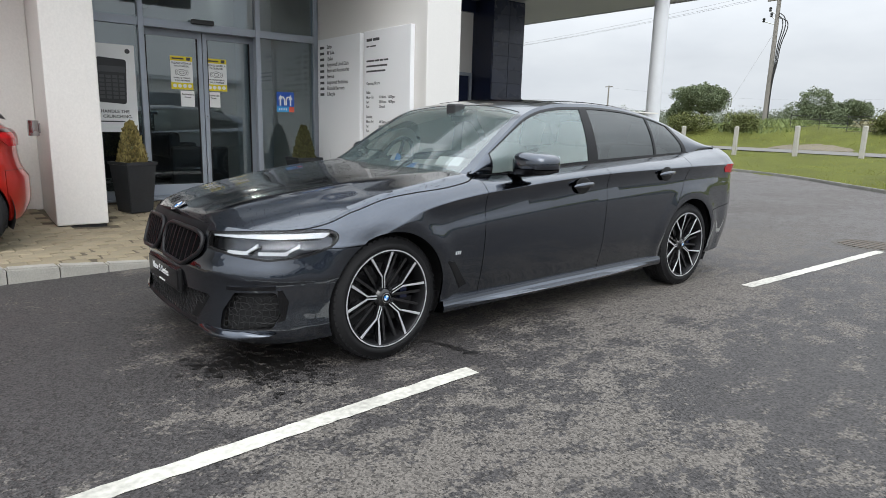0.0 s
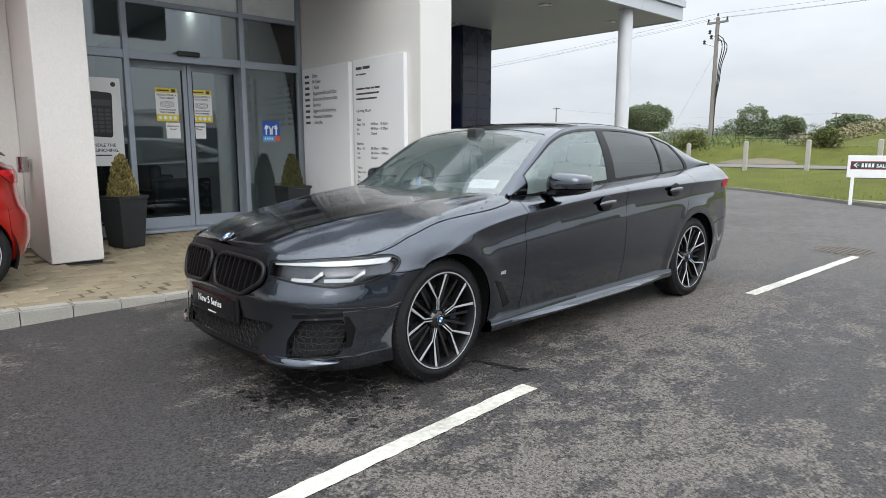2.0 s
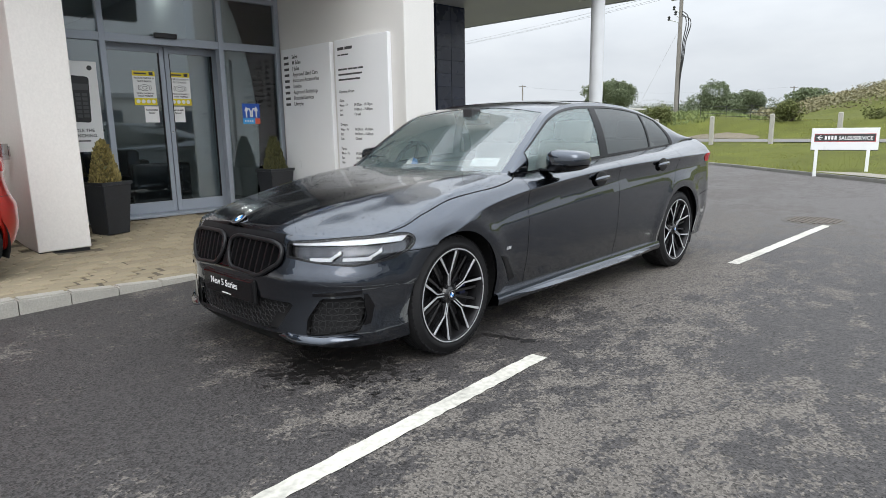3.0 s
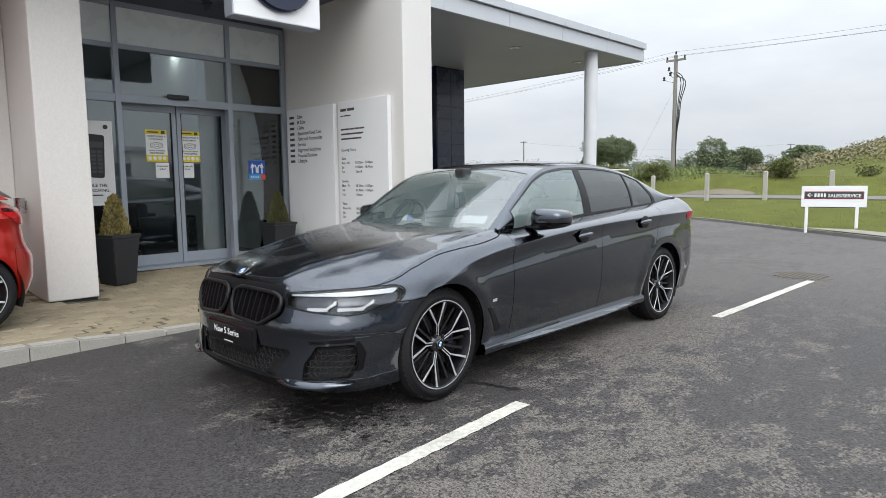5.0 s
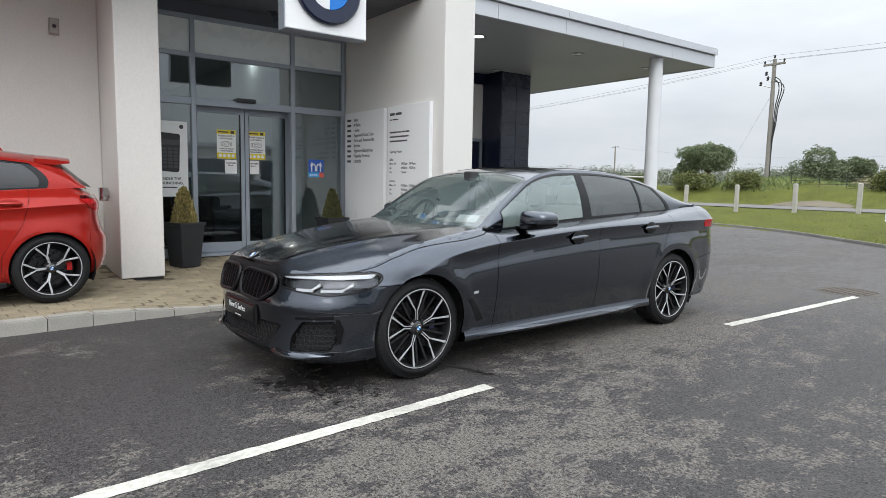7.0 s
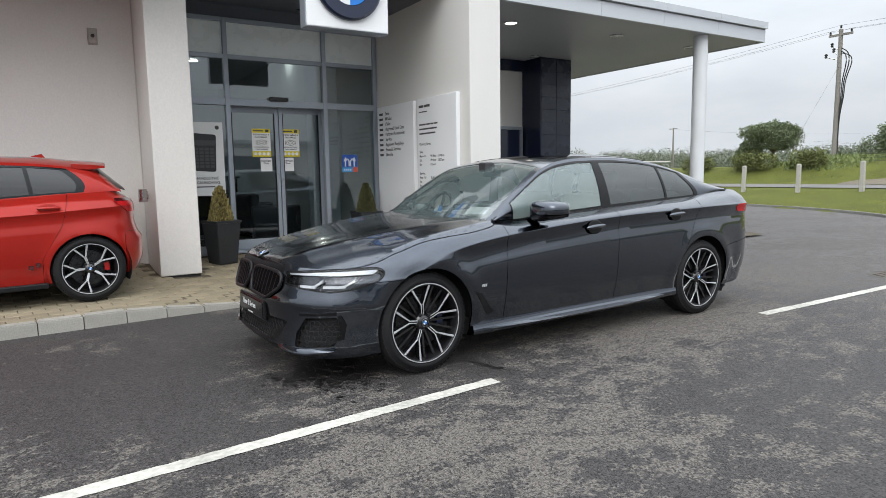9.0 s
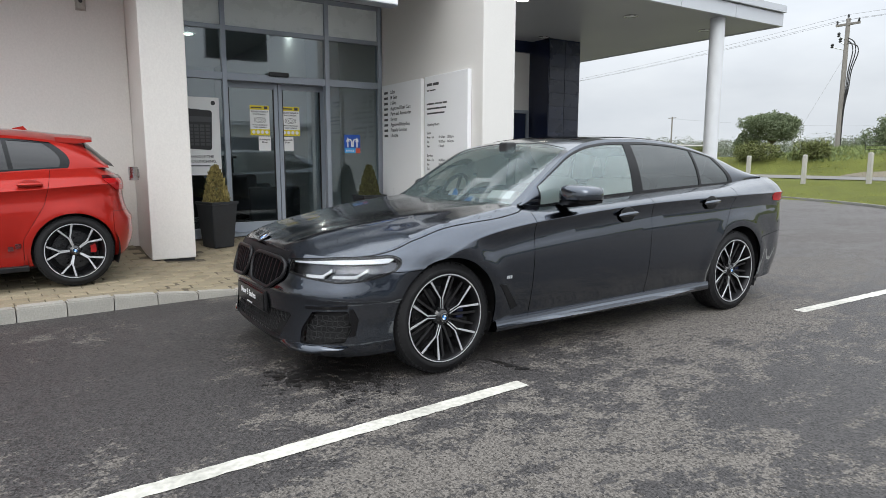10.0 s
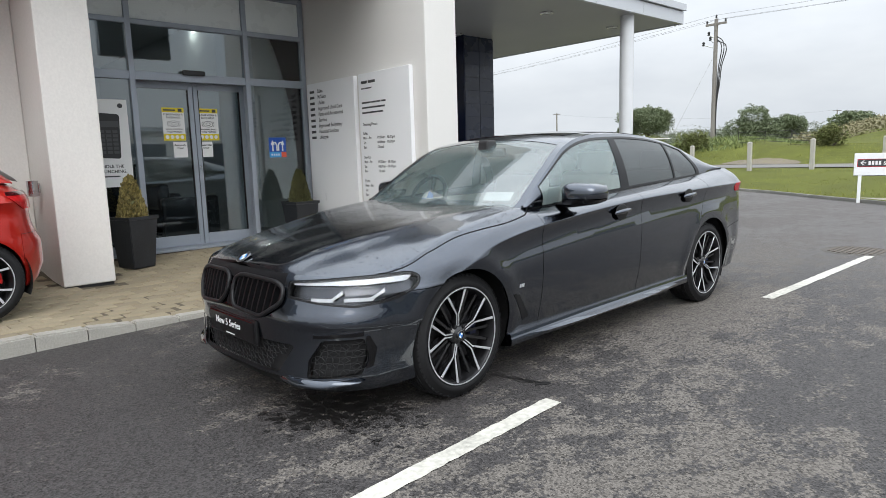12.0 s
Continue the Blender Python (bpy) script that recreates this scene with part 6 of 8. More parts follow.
# large printed poster behind the fixed pane
t, w, h = sheet("poster", "large white poster with a picture of a black telephone keypad", "poster", 1.78, 2.275, FY - 0.006, 1.05, 2.075, M_PAPER, 0.004)
ph = bmesh.new()
add_prism(ph, rounded([(-0.19, -0.16), (0.13, -0.18), (0.15, 0.34), (-0.17, 0.36)], 0.035), 0.0005, 0.006)
part("phone_picture", ph, M_DARK, t)
rect(t, "screen_picture", -0.165, 0.135, 0.19, 0.26, M_KEY, 0.0075)
for r_ in range(6):
    for c_ in range(4):
        rect(t, "key", -0.155 + c_ * 0.072, -0.10 + c_ * 0.072, -0.12 + r_ * 0.048, -0.085 + r_ * 0.048, M_KEY, 0.0072)
words("HANDLE THE", 0.052, M_INK, t, Matrix.Translation((-0.16, -0.285, 0.001)), bold=0.001)
words("CRUNCHING.", 0.052, M_INK, t, Matrix.Translation((-0.14, -0.345, 0.001)), bold=0.001)
rect(t, "small_print", -0.20, 0.10, -0.395, -0.380, M_INK)
b = bmesh.new()
add_lathe(b, [(0.028, 0.0005), (0.028, 0.0015)], 24, Matrix.Translation((0.17, 0.44, 0)))
part("mark", b, M_INK, t)

# low wall added out of view to shape reflections in the car doors
solid("wall_10", box(-40, 40, -17.4, -17.0, -0.2, 1.1), mat("reflection_wall_grey", (0.18, 0.19, 0.19), 0.8, vary=0.25, scale=1.5), "plain low dark grey wall added out of view to shape reflections", "wall", "structure")

# showroom seen through the glass
solid("floor", box(-4, 10, 9.07, 18, 0.10, 0.225), M_TILE_FLOOR, "dark tiled showroom floor", "floor", "structure")
solid("ceiling", box(-4, 4.70, 9.25, 18, 3.56, 3.66), M_INTERIOR, "grey showroom ceiling", "ceiling", "structure")
for x0, x1, z0, z1 in ((-4, 1.2, 0.2, 3.6), (3.1, 4.70, 0.2, 3.6), (1.2, 3.1, 0.2, 0.95), (1.2, 3.1, 2.35, 3.6)):
    solid("wall_6", box(x0, x1, 17.0, 17.2, z0, z1), M_INTERIOR, "grey back wall of the showroom", "wall", "structure")
solid("wall_7", box(-4.2, -4, 9, 17.2, 0.2, 3.6), M_INTERIOR, "grey side wall of the showroom", "wall", "structure")
solid("wall_8", box(4.1, 4.70, 10.4, 17.0, 0.226, 3.55), M_INTERIOR, "grey partition inside the showroom", "wall", "structure")
for x, y in ((2.66, 12.6), (4.0, 11.2), (1.2, 12.0), (0.2, 13.5), (2.4, 15.0)):
    dl = thing("ceiling_light", "round lit downlight in the showroom ceiling", "ceiling light", Matrix.Translation((x, y, 3.556)), group="showroom downlights")
    b = bmesh.new()
    add_lathe(b, [(0.10, 0.0), (0.13, -0.004), (0.13, -0.012), (0.10, -0.016)], 28, close=True)
    part("bezel", b, M_STEEL, dl)
    b = bmesh.new()
    add_lathe(b, [(0.0, -0.006), (0.098, -0.006)], 28, caps=False)
    part("diffuser", b, M_LAMP, dl, "glowing lamp face")
desk = thing("reception_desk", "dark reception desk inside the showroom", "desk", Matrix.Translation((2.3, 12.2, 0.226)))
part("desk_front", box(-0.9, 0.9, -0.35, -0.30, 0, 1.05, 0.01), M_DARK, desk)
part("desk_top", box(-0.95, 0.95, -0.40, 0.35, 1.05, 1.10, 0.01), M_DARK, desk)
part("desk_side", box(-0.9, -0.85, -0.30, 0.30, 0, 1.05), M_DARK, desk)
part("desk_side", box(0.85, 0.9, -0.30, 0.30, 0, 1.05), M_DARK, desk)
sofa = thing("sofa", "black leather sofa inside the showroom", "sofa", Matrix.Translation((3.35, 10.7, 0.226)) @ Matrix.Rotation(radians(90), 4, "Z"))
part("seat", box(-0.7, 0.7, -0.4, 0.35, 0.12, 0.42, 0.05), M_DARK, sofa)
part("backrest", box(-0.7, 0.7, 0.25, 0.42, 0.42, 0.80, 0.05), M_DARK, sofa)
part("armrest", box(-0.85, -0.70, -0.4, 0.42, 0.0, 0.60, 0.04), M_DARK, sofa)
part("armrest", box(0.70, 0.85, -0.4, 0.42, 0.0, 0.60, 0.04), M_DARK, sofa)

# ---- wall signs ----
FACE_X = Matrix(((0, 0, -1, 0), (-1, 0, 0, 0), (0, 1, 0, 0), (0, 0, 0, 1)))


def wall_sign(y_left, y_right, label):
    t = thing("wall_sign", label, "sign", Matrix.Translation((4.648, y_left, 2.355)) @ FACE_X, group="entrance wall signs")
    part("sign_panel", box(0, y_left - y_right, -1.80, 0, -0.058, 0, 0.004), M_SIGN, t)
    return t


t = wall_sign(8.655, 7.49, "white sign listing the departments in dark letters")
for k, line in enumerate(("Sales", "M Sales", "i Sales", "Approved Used Cars", "Parts and Accessories", "Service", "Approved Bodyshop", "Financial Services", "Lifestyle")):
    z = -0.135 - k * 0.0785
    rect(t, "lettering", 0.07, 0.19, z + 0.004, z + 0.038, M_KEY)
    words(line, 0.070, M_INK, t, Matrix.Translation((0.275, z, 0.0005)), bold=0.001)
t = wall_sign(7.385, 6.36, "white sign with opening hours in dark letters")
for x0, x1, z0, z1 in ((0.06, 0.19, -0.126, -0.092), (0.21, 0.36, -0.126, -0.092), (0.06, 0.12, -0.193, -0.177), (0.132, 0.28, -0.193, -0.177)):
    rect(t, "lettering", x0, x1, z0, z1, M_KEY)
for k, words_ in enumerate((((0.06, 0.25), (0.265, 0.36), (0.372, 0.45), (0.462, 0.56)), ((0.06, 0.54),), ((0.06, 0.50),))):
    for x0, x1 in words_:
        rect(t, "lettering", x0, x1, -0.371 - k * 0.062, -0.350 - k * 0.062, M_KEY)
words("Opening Hours", 0.050, M_INK, t, Matrix.Translation((0.06, -0.645, 0.0005)), bold=0.0006)
for k, (head, hrs) in enumerate((("Sales", "09.00am - 18.00pm"), ("Service", "08.30am - 18.00pm"), ("Parts", "08.30am - 18.00pm"))):
    z = -0.755 - k * 0.300
    words(head, 0.050, M_INK, t, Matrix.Translation((0.06, z, 0.0005)), bold=0.0006)
    for j, (d_, h_) in enumerate((("Mon - Fri", hrs), ("Sat", hrs), ("Sun", "Closed"))):
        words(d_, 0.046, M_INK, t, Matrix.Translation((0.06, z - 0.058 * (j + 1), 0.0005)), bold=0.0006)
        words(h_, 0.046, M_INK, t, Matrix.Translation((0.36, z - 0.058 * (j + 1), 0.0005)), bold=0.0006)

# emblem box hung over the entrance
em = thing("emblem_sign", "white square sign box with a round blue and white emblem", "sign", Matrix.Translation((3.162, 6.30, 3.455)) @ FACE_Y)
part("sign_box", box(-0.51, 0.51, -0.51, 0.51, -0.17, -0.004, 0.006), M_ALU, em)
part("sign_face", box(-0.50, 0.50, -0.50, 0.50, -0.003, 0.010, 0.008), M_SIGN, em)
roundel(em, Matrix.Translation((0, 0, 0.011)), 0.405, "emblem", M_NAVY, "round emblem with blue and white quarters", bright=False)
part("bracket", box(-0.30, -0.26, 0.30, 0.36, -0.36, -0.17), M_ALU, em)
part("bracket", box(0.26, 0.30, 0.30, 0.36, -0.36, -0.17), M_ALU, em)

# ---- wall fittings ----
fx = thing("alarm_box", "small grey wall-mounted sensor box", "sensor box", Matrix.Translation((0.72, 8.548, 3.06)) @ FACE_Y)
part("back_plate", box(-0.055, 0.055, -0.10, 0.10, 0, 0.012, 0.004), M_CONCRETE, fx)
part("case", box(-0.045, 0.045, -0.085, 0.085, 0.012, 0.055, 0.01), M_CONCRETE, fx)
b = bmesh.new()
add_lathe(b, [(0.022, 0.055), (0.020, 0.066), (0.0, 0.070)], 20)
part("eye", b, M_DARK, fx)
ash = thing("wall_ashtray", "brushed steel cylinder ashtray on the pier", "ashtray", Matrix.Translation((1.10, 8.02, 1.02)))
b = bmesh.new()
add_lathe(b, [(0.050, 0.0), (0.052, 0.005), (0.052, 0.155), (0.044, 0.155), (0.044, 0.02), (0.0, 0.02)], 28)
part("cup", b, M_STEEL, ash, smooth=False)
part("wall_bracket", box(0.045, 0.060, -0.03, 0.03, 0.03, 0.13, 0.003), M_STEEL, ash)


# ---- planters ----
def leafy_cone(rnd, height, radius, count, size, lean=0.0):
    """A clipped dwarf conifer: many small upright sprays over a ragged cone."""
    bm = bmesh.new()
    for _ in range(count):
        h = height * (1 - math.sqrt(rnd.random())) if rnd.random() < 0.8 else height * rnd.random()
        taper = (1 - h / height) ** 0.60
        rr = radius * taper * rnd.uniform(0.72, 1.07)
        a = rnd.uniform(0, 2 * math.pi)
        c = Vector((rr * math.cos(a), rr * math.sin(a), h))
        s = size * rnd.uniform(0.6, 1.3)
        m = Matrix.Translation(c) @ Matrix.Rotation(a + rnd.uniform(-0.7, 0.7), 4, "Z") @ Matrix.Rotation(rnd.uniform(0.1, 0.9), 4, "Y")
        for tw in (0, 1.3):
            mm = m @ Matrix.Rotation(tw + rnd.uniform(-0.4, 0.4), 4, "Z")
            bm.faces.new([bm.verts.new(mm @ Vector(p)) for p in ((0, -0.35 * s, 0), (0.1 * s, -0.45 * s, 0.55 * s), (0, 0, 1.25 * s), (-0.1 * s, 0.45 * s, 0.55 * s), (0, 0.35 * s, 0))])
    return bm


def planter(x, y, z, turn, seed, foliage, tall, wide):
    rnd = random.Random(seed)
    pot = thing("planter", "tall tapered dark slate planter by the entrance doors", "planter", Matrix.Translation((x, y, z)) @ Matrix.Rotation(radians(turn), 4, "Z"), group="entrance planters")
    b = bmesh.new()
    rings = []
    for r, h in ((0.132, 0.0), (0.137, 0.01), (0.180, 0.545), (0.190, 0.548), (0.190, 0.580), (0.166, 0.580), (0.162, 0.52)):
        rings.append([b.verts.new((sx * r, sy * r, h)) for sx, sy in ((-1, -1), (1, -1), (1, 1), (-1, 1))])
    for r0, r1 in zip(rings, rings[1:]):
        for k in range(4):
            b.faces.new((r0[k], r0[(k + 1) % 4], r1[(k + 1) % 4], r1[k]))
    b.faces.new(rings[0][::-1])
    bmesh.ops.bevel(b, geom=[e for e in b.edges if abs(e.verts[0].co.z - e.verts[1].co.z) > 0.3], offset=0.008, segments=2, affect="EDGES")
    part("pot", b, M_POT, pot)
    part("soil", box(-0.161, 0.161, -0.161, 0.161, 0.50, 0.525), M_SOIL, pot)
    bush = thing("dwarf_conifer", "clipped cone-shaped dwarf conifer with yellow-green tips" if foliage is M_CONIFER else "clipped cone-shaped dark green dwarf conifer", "shrub", Matrix.Translation((x, y, z + 0.522)), group="entrance conifers")
    part("trunk", tube((0, 0, 0), (0, 0, 0.35), 0.018, 0.008), M_BARK, bush)
    core = bmesh.new()
    add_lathe(core, [(wide * 0.6, 0.01), (wide * 0.8, 0.06), (wide * 0.72, 0.2), (wide * 0.45, tall * 0.66), (0.02, tall * 0.93)], 14)
    for v in core.verts:
        v.co *= 1 + 0.12 * noise.noise(v.co * 12)
    part("inner_foliage", core, M_CONIFER_GREEN, bush)
    part("foliage", leafy_cone(rnd, tall, wide, 1700, 0.034), foliage, bush)
    return pot


planter(2.055, 8.20, pave_z(2, 8.20), 20, 5, M_CONIFER, 0.50, 0.150)
planter(4.28, 8.38, pave_z(4, 8.38), 4, 9, M_CONIFER_GREEN, 0.47, 0.140)

# ---- under the canopy ----
for x, y, lit in ((7.33, 8.65, True), (9.86, 8.53, False), (7.33, 11.0, False), (12.2, 8.6, False), (9.86, 11.0, False)):
    dl = thing("canopy_downlight", "round recessed downlight in the canopy soffit", "ceiling light", Matrix.Translation((x, y, SOF - 0.001)), group="canopy downlights")
    b = bmesh.new()
    add_lathe(b, [(0.105, 0.0), (0.135, -0.003), (0.135, -0.014), (0.105, -0.018)], 28, close=True)
    part("bezel", b, M_STEEL, dl)
    b = bmesh.new()
    add_lathe(b, [(0.0, -0.008), (0.104, -0.008)], 28, caps=False)
    part("diffuser", b, M_LAMP_DIM if lit else M_FROST, dl)
solid("trim", box(5.20, 10.04, 11.60, 11.69, 3.70, SOF - 0.004), M_NAVY, "navy band over the white panels", "trim", "structure")
d = thing("door_3", "grey framed glazed side door under the canopy", "door", kind="structure")
part("door_frame", box(9.20, 9.27, 11.62, 11.70, 0.20, 2.40), M_ALU, d)
part("door_frame", box(9.93, 10.0, 11.62, 11.70, 0.20, 2.40), M_ALU, d)
part("door_frame", box(9.27, 9.93, 11.62, 11.70, 2.33, 2.40), M_ALU, d)
part("pane", box(9.27, 9.93, 11.66, 11.69, 0.20, 2.33), M_NAVY, d)
tiles = bpy.data.objects["wall_5"]
for r in range(13):
    for c in range(2):
        x0, z0 = 10.07 + c * 0.465, 0.14 + r * 0.292
        part("tile", box(x0, x0 + 0.455, 11.015, 11.028, z0, z0 + 0.282, 0.003), M_NAVY_TILE, tiles)


# ---- the red hatchback parked on the paving ----
HATCH = dict(
    x_side0=-0.10, x_side1=2.86, front=0.74, rear=0.42, n_front=2.5, n_rear=2.4, n_low=curve((0.0, 2.5), (2.0, 2.5)),
    W=curve((-0.1, 0.875), (0.0, 0.880), (0.6, 0.872), (1.5, 0.880), (2.2, 0.885), (2.67, 0.897), (2.9, 0.885)),
    zt_front=curve((0, 0.78), (0.5, 0.77), (0.8, 0.80), (1.0, 0.86)),
    dt_front=curve((0, 0.03), (0.5, 0.04), (1, 0.10)),
    zt=curve((-0.1, 0.86), (0.2, 0.92), (0.6, 0.965), (0.9, 0.955), (1.3, 0.975), (2.0, 1.010), (2.5, 1.045), (2.9, 1.065)),
    dt=curve((-0.1, 0.10), (0.3, 0.13), (0.7, 0.140), (1.5, 0.140), (2.3, 0.145), (2.67, 0.165), (2.9, 0.175)),
    zt_rear=curve((0, 1.03), (0.5, 1.045), (1, 1.065)),
    crease=curve((-0.1, 0.78), (0.4, 0.800), (1.5, 0.840), (2.3, 0.875), (2.9, 0.915), (3.5, 0.93)),
    crease_on=curve((0.15, 0.0), (0.55, 1.0), (2.8, 1.0), (3.2, 0.6)),
    ef=curve((0.10, 0.06), (0.2, 0.0), (0.5, 0.0), (0.68, 0.04), (0.78, 0.09)),
    er=curve((0.20, 0.12), (0.30, 0.04), (0.42, 0.0), (0.58, 0.0), (0.66, 0.045), (0.78, 0.075), (0.92, 0.080), (0.98, 0.105), (1.03, 0.165), (1.065, 0.23)),
    zb=curve((-0.9, 0.17), (0, 0.20), (0.5, 0.21), (2.2, 0.21), (2.6, 0.22), (3.0, 0.24), (3.45, 0.27)),
    wheels=((0.0, 0.322, 0.350), (2.67, 0.322, 0.350)), flare=0.016,
    rail_z=curve((0.42, 0.88), (0.62, 0.972), (0.9, 1.165), (1.15, 1.300), (1.4, 1.345), (1.8, 1.362), (2.2, 1.350), (2.5, 1.322), (2.72, 1.285), (2.86, 1.225), (2.96, 1.130), (3.03, 1.070), (3.16, 1.05)),
    rail_y=curve((0.42, 0.75), (0.62, 0.735), (1.15, 0.645), (1.6, 0.605), (2.2, 0.590), (2.5, 0.585), (2.8, 0.585), (3.0, 0.62), (3.16, 0.66)),
    roof_z=curve((0.40, 0.92), (0.62, 1.06), (1.0, 1.27), (1.2, 1.362), (1.5, 1.412), (1.9, 1.430), (2.3, 1.425), (2.6, 1.400), (2.80, 1.372), (2.90, 1.320), (3.00, 1.230), (3.12, 1.105), (3.18, 1.05)),
    roof_power=2.6,
)


def hatchback(m):
    P = HATCH
    car = thing("hatchback_car", "glossy red hatchback car parked on the paving by the wall", "car", m)
    low, top = lower_shell(P)
    hood = top_shell(P, top, -0.9, 0.70, curve((-0.84, 0.78), (-0.6, 0.85), (0, 0.94), (0.62, 0.99), (0.8, 1.0)), 2.3)
    deck = top_shell(P, top, 3.04, 3.5, curve((3.0, 1.075), (3.05, 1.062), (3.3, 1.03)), 3.0)
    cabin = cabin_shell(P, 0.42, 3.16)
    inner = low.inside(arch(0, 0.322, 0.37), arch(2.67, 0.322, 0.37))
    part("inner_body", skin(join(inner, inner.mirrored(), hood, hood.mirrored()), 0, -0.022), M_BLACK, car, smooth=True)
    low = low.inside(arch(0, 0.322, 0.342), arch(2.67, 0.322, 0.342))
    gap = 0.002
    lamp, low = low.carve(lambda co, at: co[:, 0] - 2.925, lambda co, at: co[:, 2] - np.maximum(0.858, 0.962 - 0.85 * (co[:, 0] - 2.925)), zcut(0.990, 0.0, 3.0, -1), lambda co, at: co[:, 1] - 0.34)
    bump = low.inside(xcut(-0.34, 0, 0.6, -1))
    rest = low.inside(xcut(-0.34 + gap))
    wing = rest.inside(xcut(0.60 - gap, 0.02, 0.6, -1))
    rest = rest.inside(xcut(0.60 + gap, 0.02))
    door_f = rest.inside(xcut(1.60 - gap, 0.02, 0.6, -1))
    rest = rest.inside(xcut(1.60 + gap, 0.02))
    edge = lambda co, at: co[:, 0] - 2.28 - 0.60 * np.clip(co[:, 2] - 0.45, 0, 0.3) - 0.25 * np.clip(co[:, 2] - 0.75, 0, 1)
    door_r = rest.inside(neg(edge, gap))
    quarter = rest.inside(lambda co, at: edge(co, at) - gap)
    line = lambda co, at: 0.665 - co[:, 2]
    rbump = quarter.inside(xcut(3.00 + gap), lambda co, at: line(co, at) - gap)
    quarter = join(quarter.inside(xcut(3.00 - gap, 0, 0.6, -1)), quarter.inside(xcut(3.00 - gap), neg(line, gap)))
    panel("front_bumper", join(bump, bump.mirrored()), M_RED, car)
    panel("bonnet", join(hood, hood.mirrored()), M_RED, car)
    panel("rear_bumper", join(rbump, rbump.mirrored()), M_RED, car)
    gate = deck.inside(lambda co, at: at[:, 1] - 0.16)
    panel("tailgate", join(gate, gate.mirrored()), M_RED, car)
    side = cabin.inside(vcut(1.0, -1))
    roof = cabin.inside(vcut(1.0))
    for flip in (True, False):
        k = -1 if flip else 1

        def s(sh):
            return sh.mirrored() if flip else sh
        panel("front_wing", s(wing), M_RED, car, sharp=60)
        df = panel("front_door", s(door_f), M_RED, car, sharp=60)
        dr = panel("rear_door", s(door_r), M_RED, car, sharp=60)
        panel("rear_quarter", s(quarter), M_RED, car, sharp=60)
        lb = panel("tail_lamp", s(lamp), M_TAIL, car, "red wrap-round tail lamp", depth=0.03, lift=0.010)
        panel("lamp_top", s(lamp.inside(zcut(0.962, 0.02, 3.0))), M_TAIL_DARK, lb, "smoked upper strip of the lamp", depth=0.0, lift=0.013)
        dlo = [vcut(0.03), vcut(0.92, -1), xcut(0.80), lambda co, at: 2.70 - 0.34 * (at[:, 1] - 0.28) ** 2 - co[:, 0]]
        hole, around = side.carve(*dlo)
        around = around.inside(lambda co, at: np.array([P["rail_z"](x) - P["zt"](x) for x in co[:, 0]]) - 0.012)
        panel("window_surround", s(around), M_RED, car)
        left = hole
        for x0, x1, own in ((0.86, 1.56, df), (1.66, 2.235, dr), (2.27, 2.60, dr)):
            fs = [vcut(0.08), vcut(0.87, -1), lambda co, at, x0=x0: co[:, 0] - x0 + 0.04 * at[:, 1], lambda co, at, x1=x1: x1 + (-0.04 * at[:, 1] if x1 < 2.5 else 0.025 - 0.36 * (at[:, 1] - 0.30) ** 2) - co[:, 0]]
            pane, left = left.carve(*fs)
            ob = panel("window", s(pane), M_TINT, own, "dark side window", depth=0.0, lift=-0.003)
            ob.visible_shadow = False
        panel("window_trim", s(left), M_GLOSS, car, "black window trim", depth=0.006, lift=0.001)
        for own, hx, hz in ((df, 1.36, 0.868), (dr, 2.36, 0.925)):
            dish = bmesh.new()
            add_lathe(dish, [(0.0, 0.0), (0.060, 0.0), (0.066, 0.0015), (0.060, 0.003)], 28, Matrix.Translation((hx, k * 0.868, hz)) @ Matrix.Rotation(k * radians(-90), 4, "X") @ Matrix.Diagonal((1.30, 0.62, 1, 1)))
            part("handle_recess", dish, M_RED, own, smooth=True)
            h = bmesh.new()
            add_prism(h, rounded([(-0.10, -0.010), (-0.09, 0.014), (0.0, 0.019), (0.09, 0.016), (0.105, 0.0), (0.09, -0.015), (0.0, -0.014)], 0.02, 3), 0.012, 0.034, Matrix.Translation((hx, k * 0.868, hz)) @ Matrix.Rotation(k * radians(-90), 4, "X") @ Matrix.Diagonal((1, -k, 1, 1)))
            bmesh.ops.recalc_face_normals(h, faces=h.faces)
            bmesh.ops.bevel(h, geom=list(h.edges), offset=0.003, segments=2, affect="EDGES")
            part("door_handle", h, M_RED, own, smooth=True)
        part("side_skirt", box(0.36, 2.31, k * 0.86 - 0.03, k * 0.86 + 0.03, 0.175, 0.225, 0.01), M_SATIN, car)
        for wx, tn in ((0.0, 0.2), (2.67, 0.33)):
            wheel(car, wx, k * 0.875, 0.322, 0.322, 0.23, 0.243, M_CALIPER_RED, "broad", turn=tn, side=k)
            tub = bmesh.new()
            pts = [(wx + 0.372 * math.cos(a_), 0.322 + 0.372 * math.sin(a_)) for a_ in np.linspace(-0.4, math.pi + 0.4, 24)]
            r0 = [tub.verts.new((x, k * 0.86, z)) for x, z in pts]
            r1 = [tub.verts.new((x, k * 0.55, z)) for x, z in pts]
            for i in range(len(pts) - 1):
                tub.faces.new((r0[i], r0[i + 1], r1[i + 1], r1[i]))
            tub.faces.new(r1)
            part("wheel_housing", tub, M_BLACK, car)
        # stripe marks on the sill
        mk = bmesh.new()
        for j in range(2):
            add_box(mk, 2.165 + j * 0.055, 2.205 + j * 0.055, k * 0.874 - 0.003, k * 0.874 + 0.003, 0.36 + 0.02 * j, 0.40 + 0.02 * j)
        part("side_stripe", mk, M_TAIL_DARK, car, "dark red sill mark")
    full = join(roof, roof.mirrored())
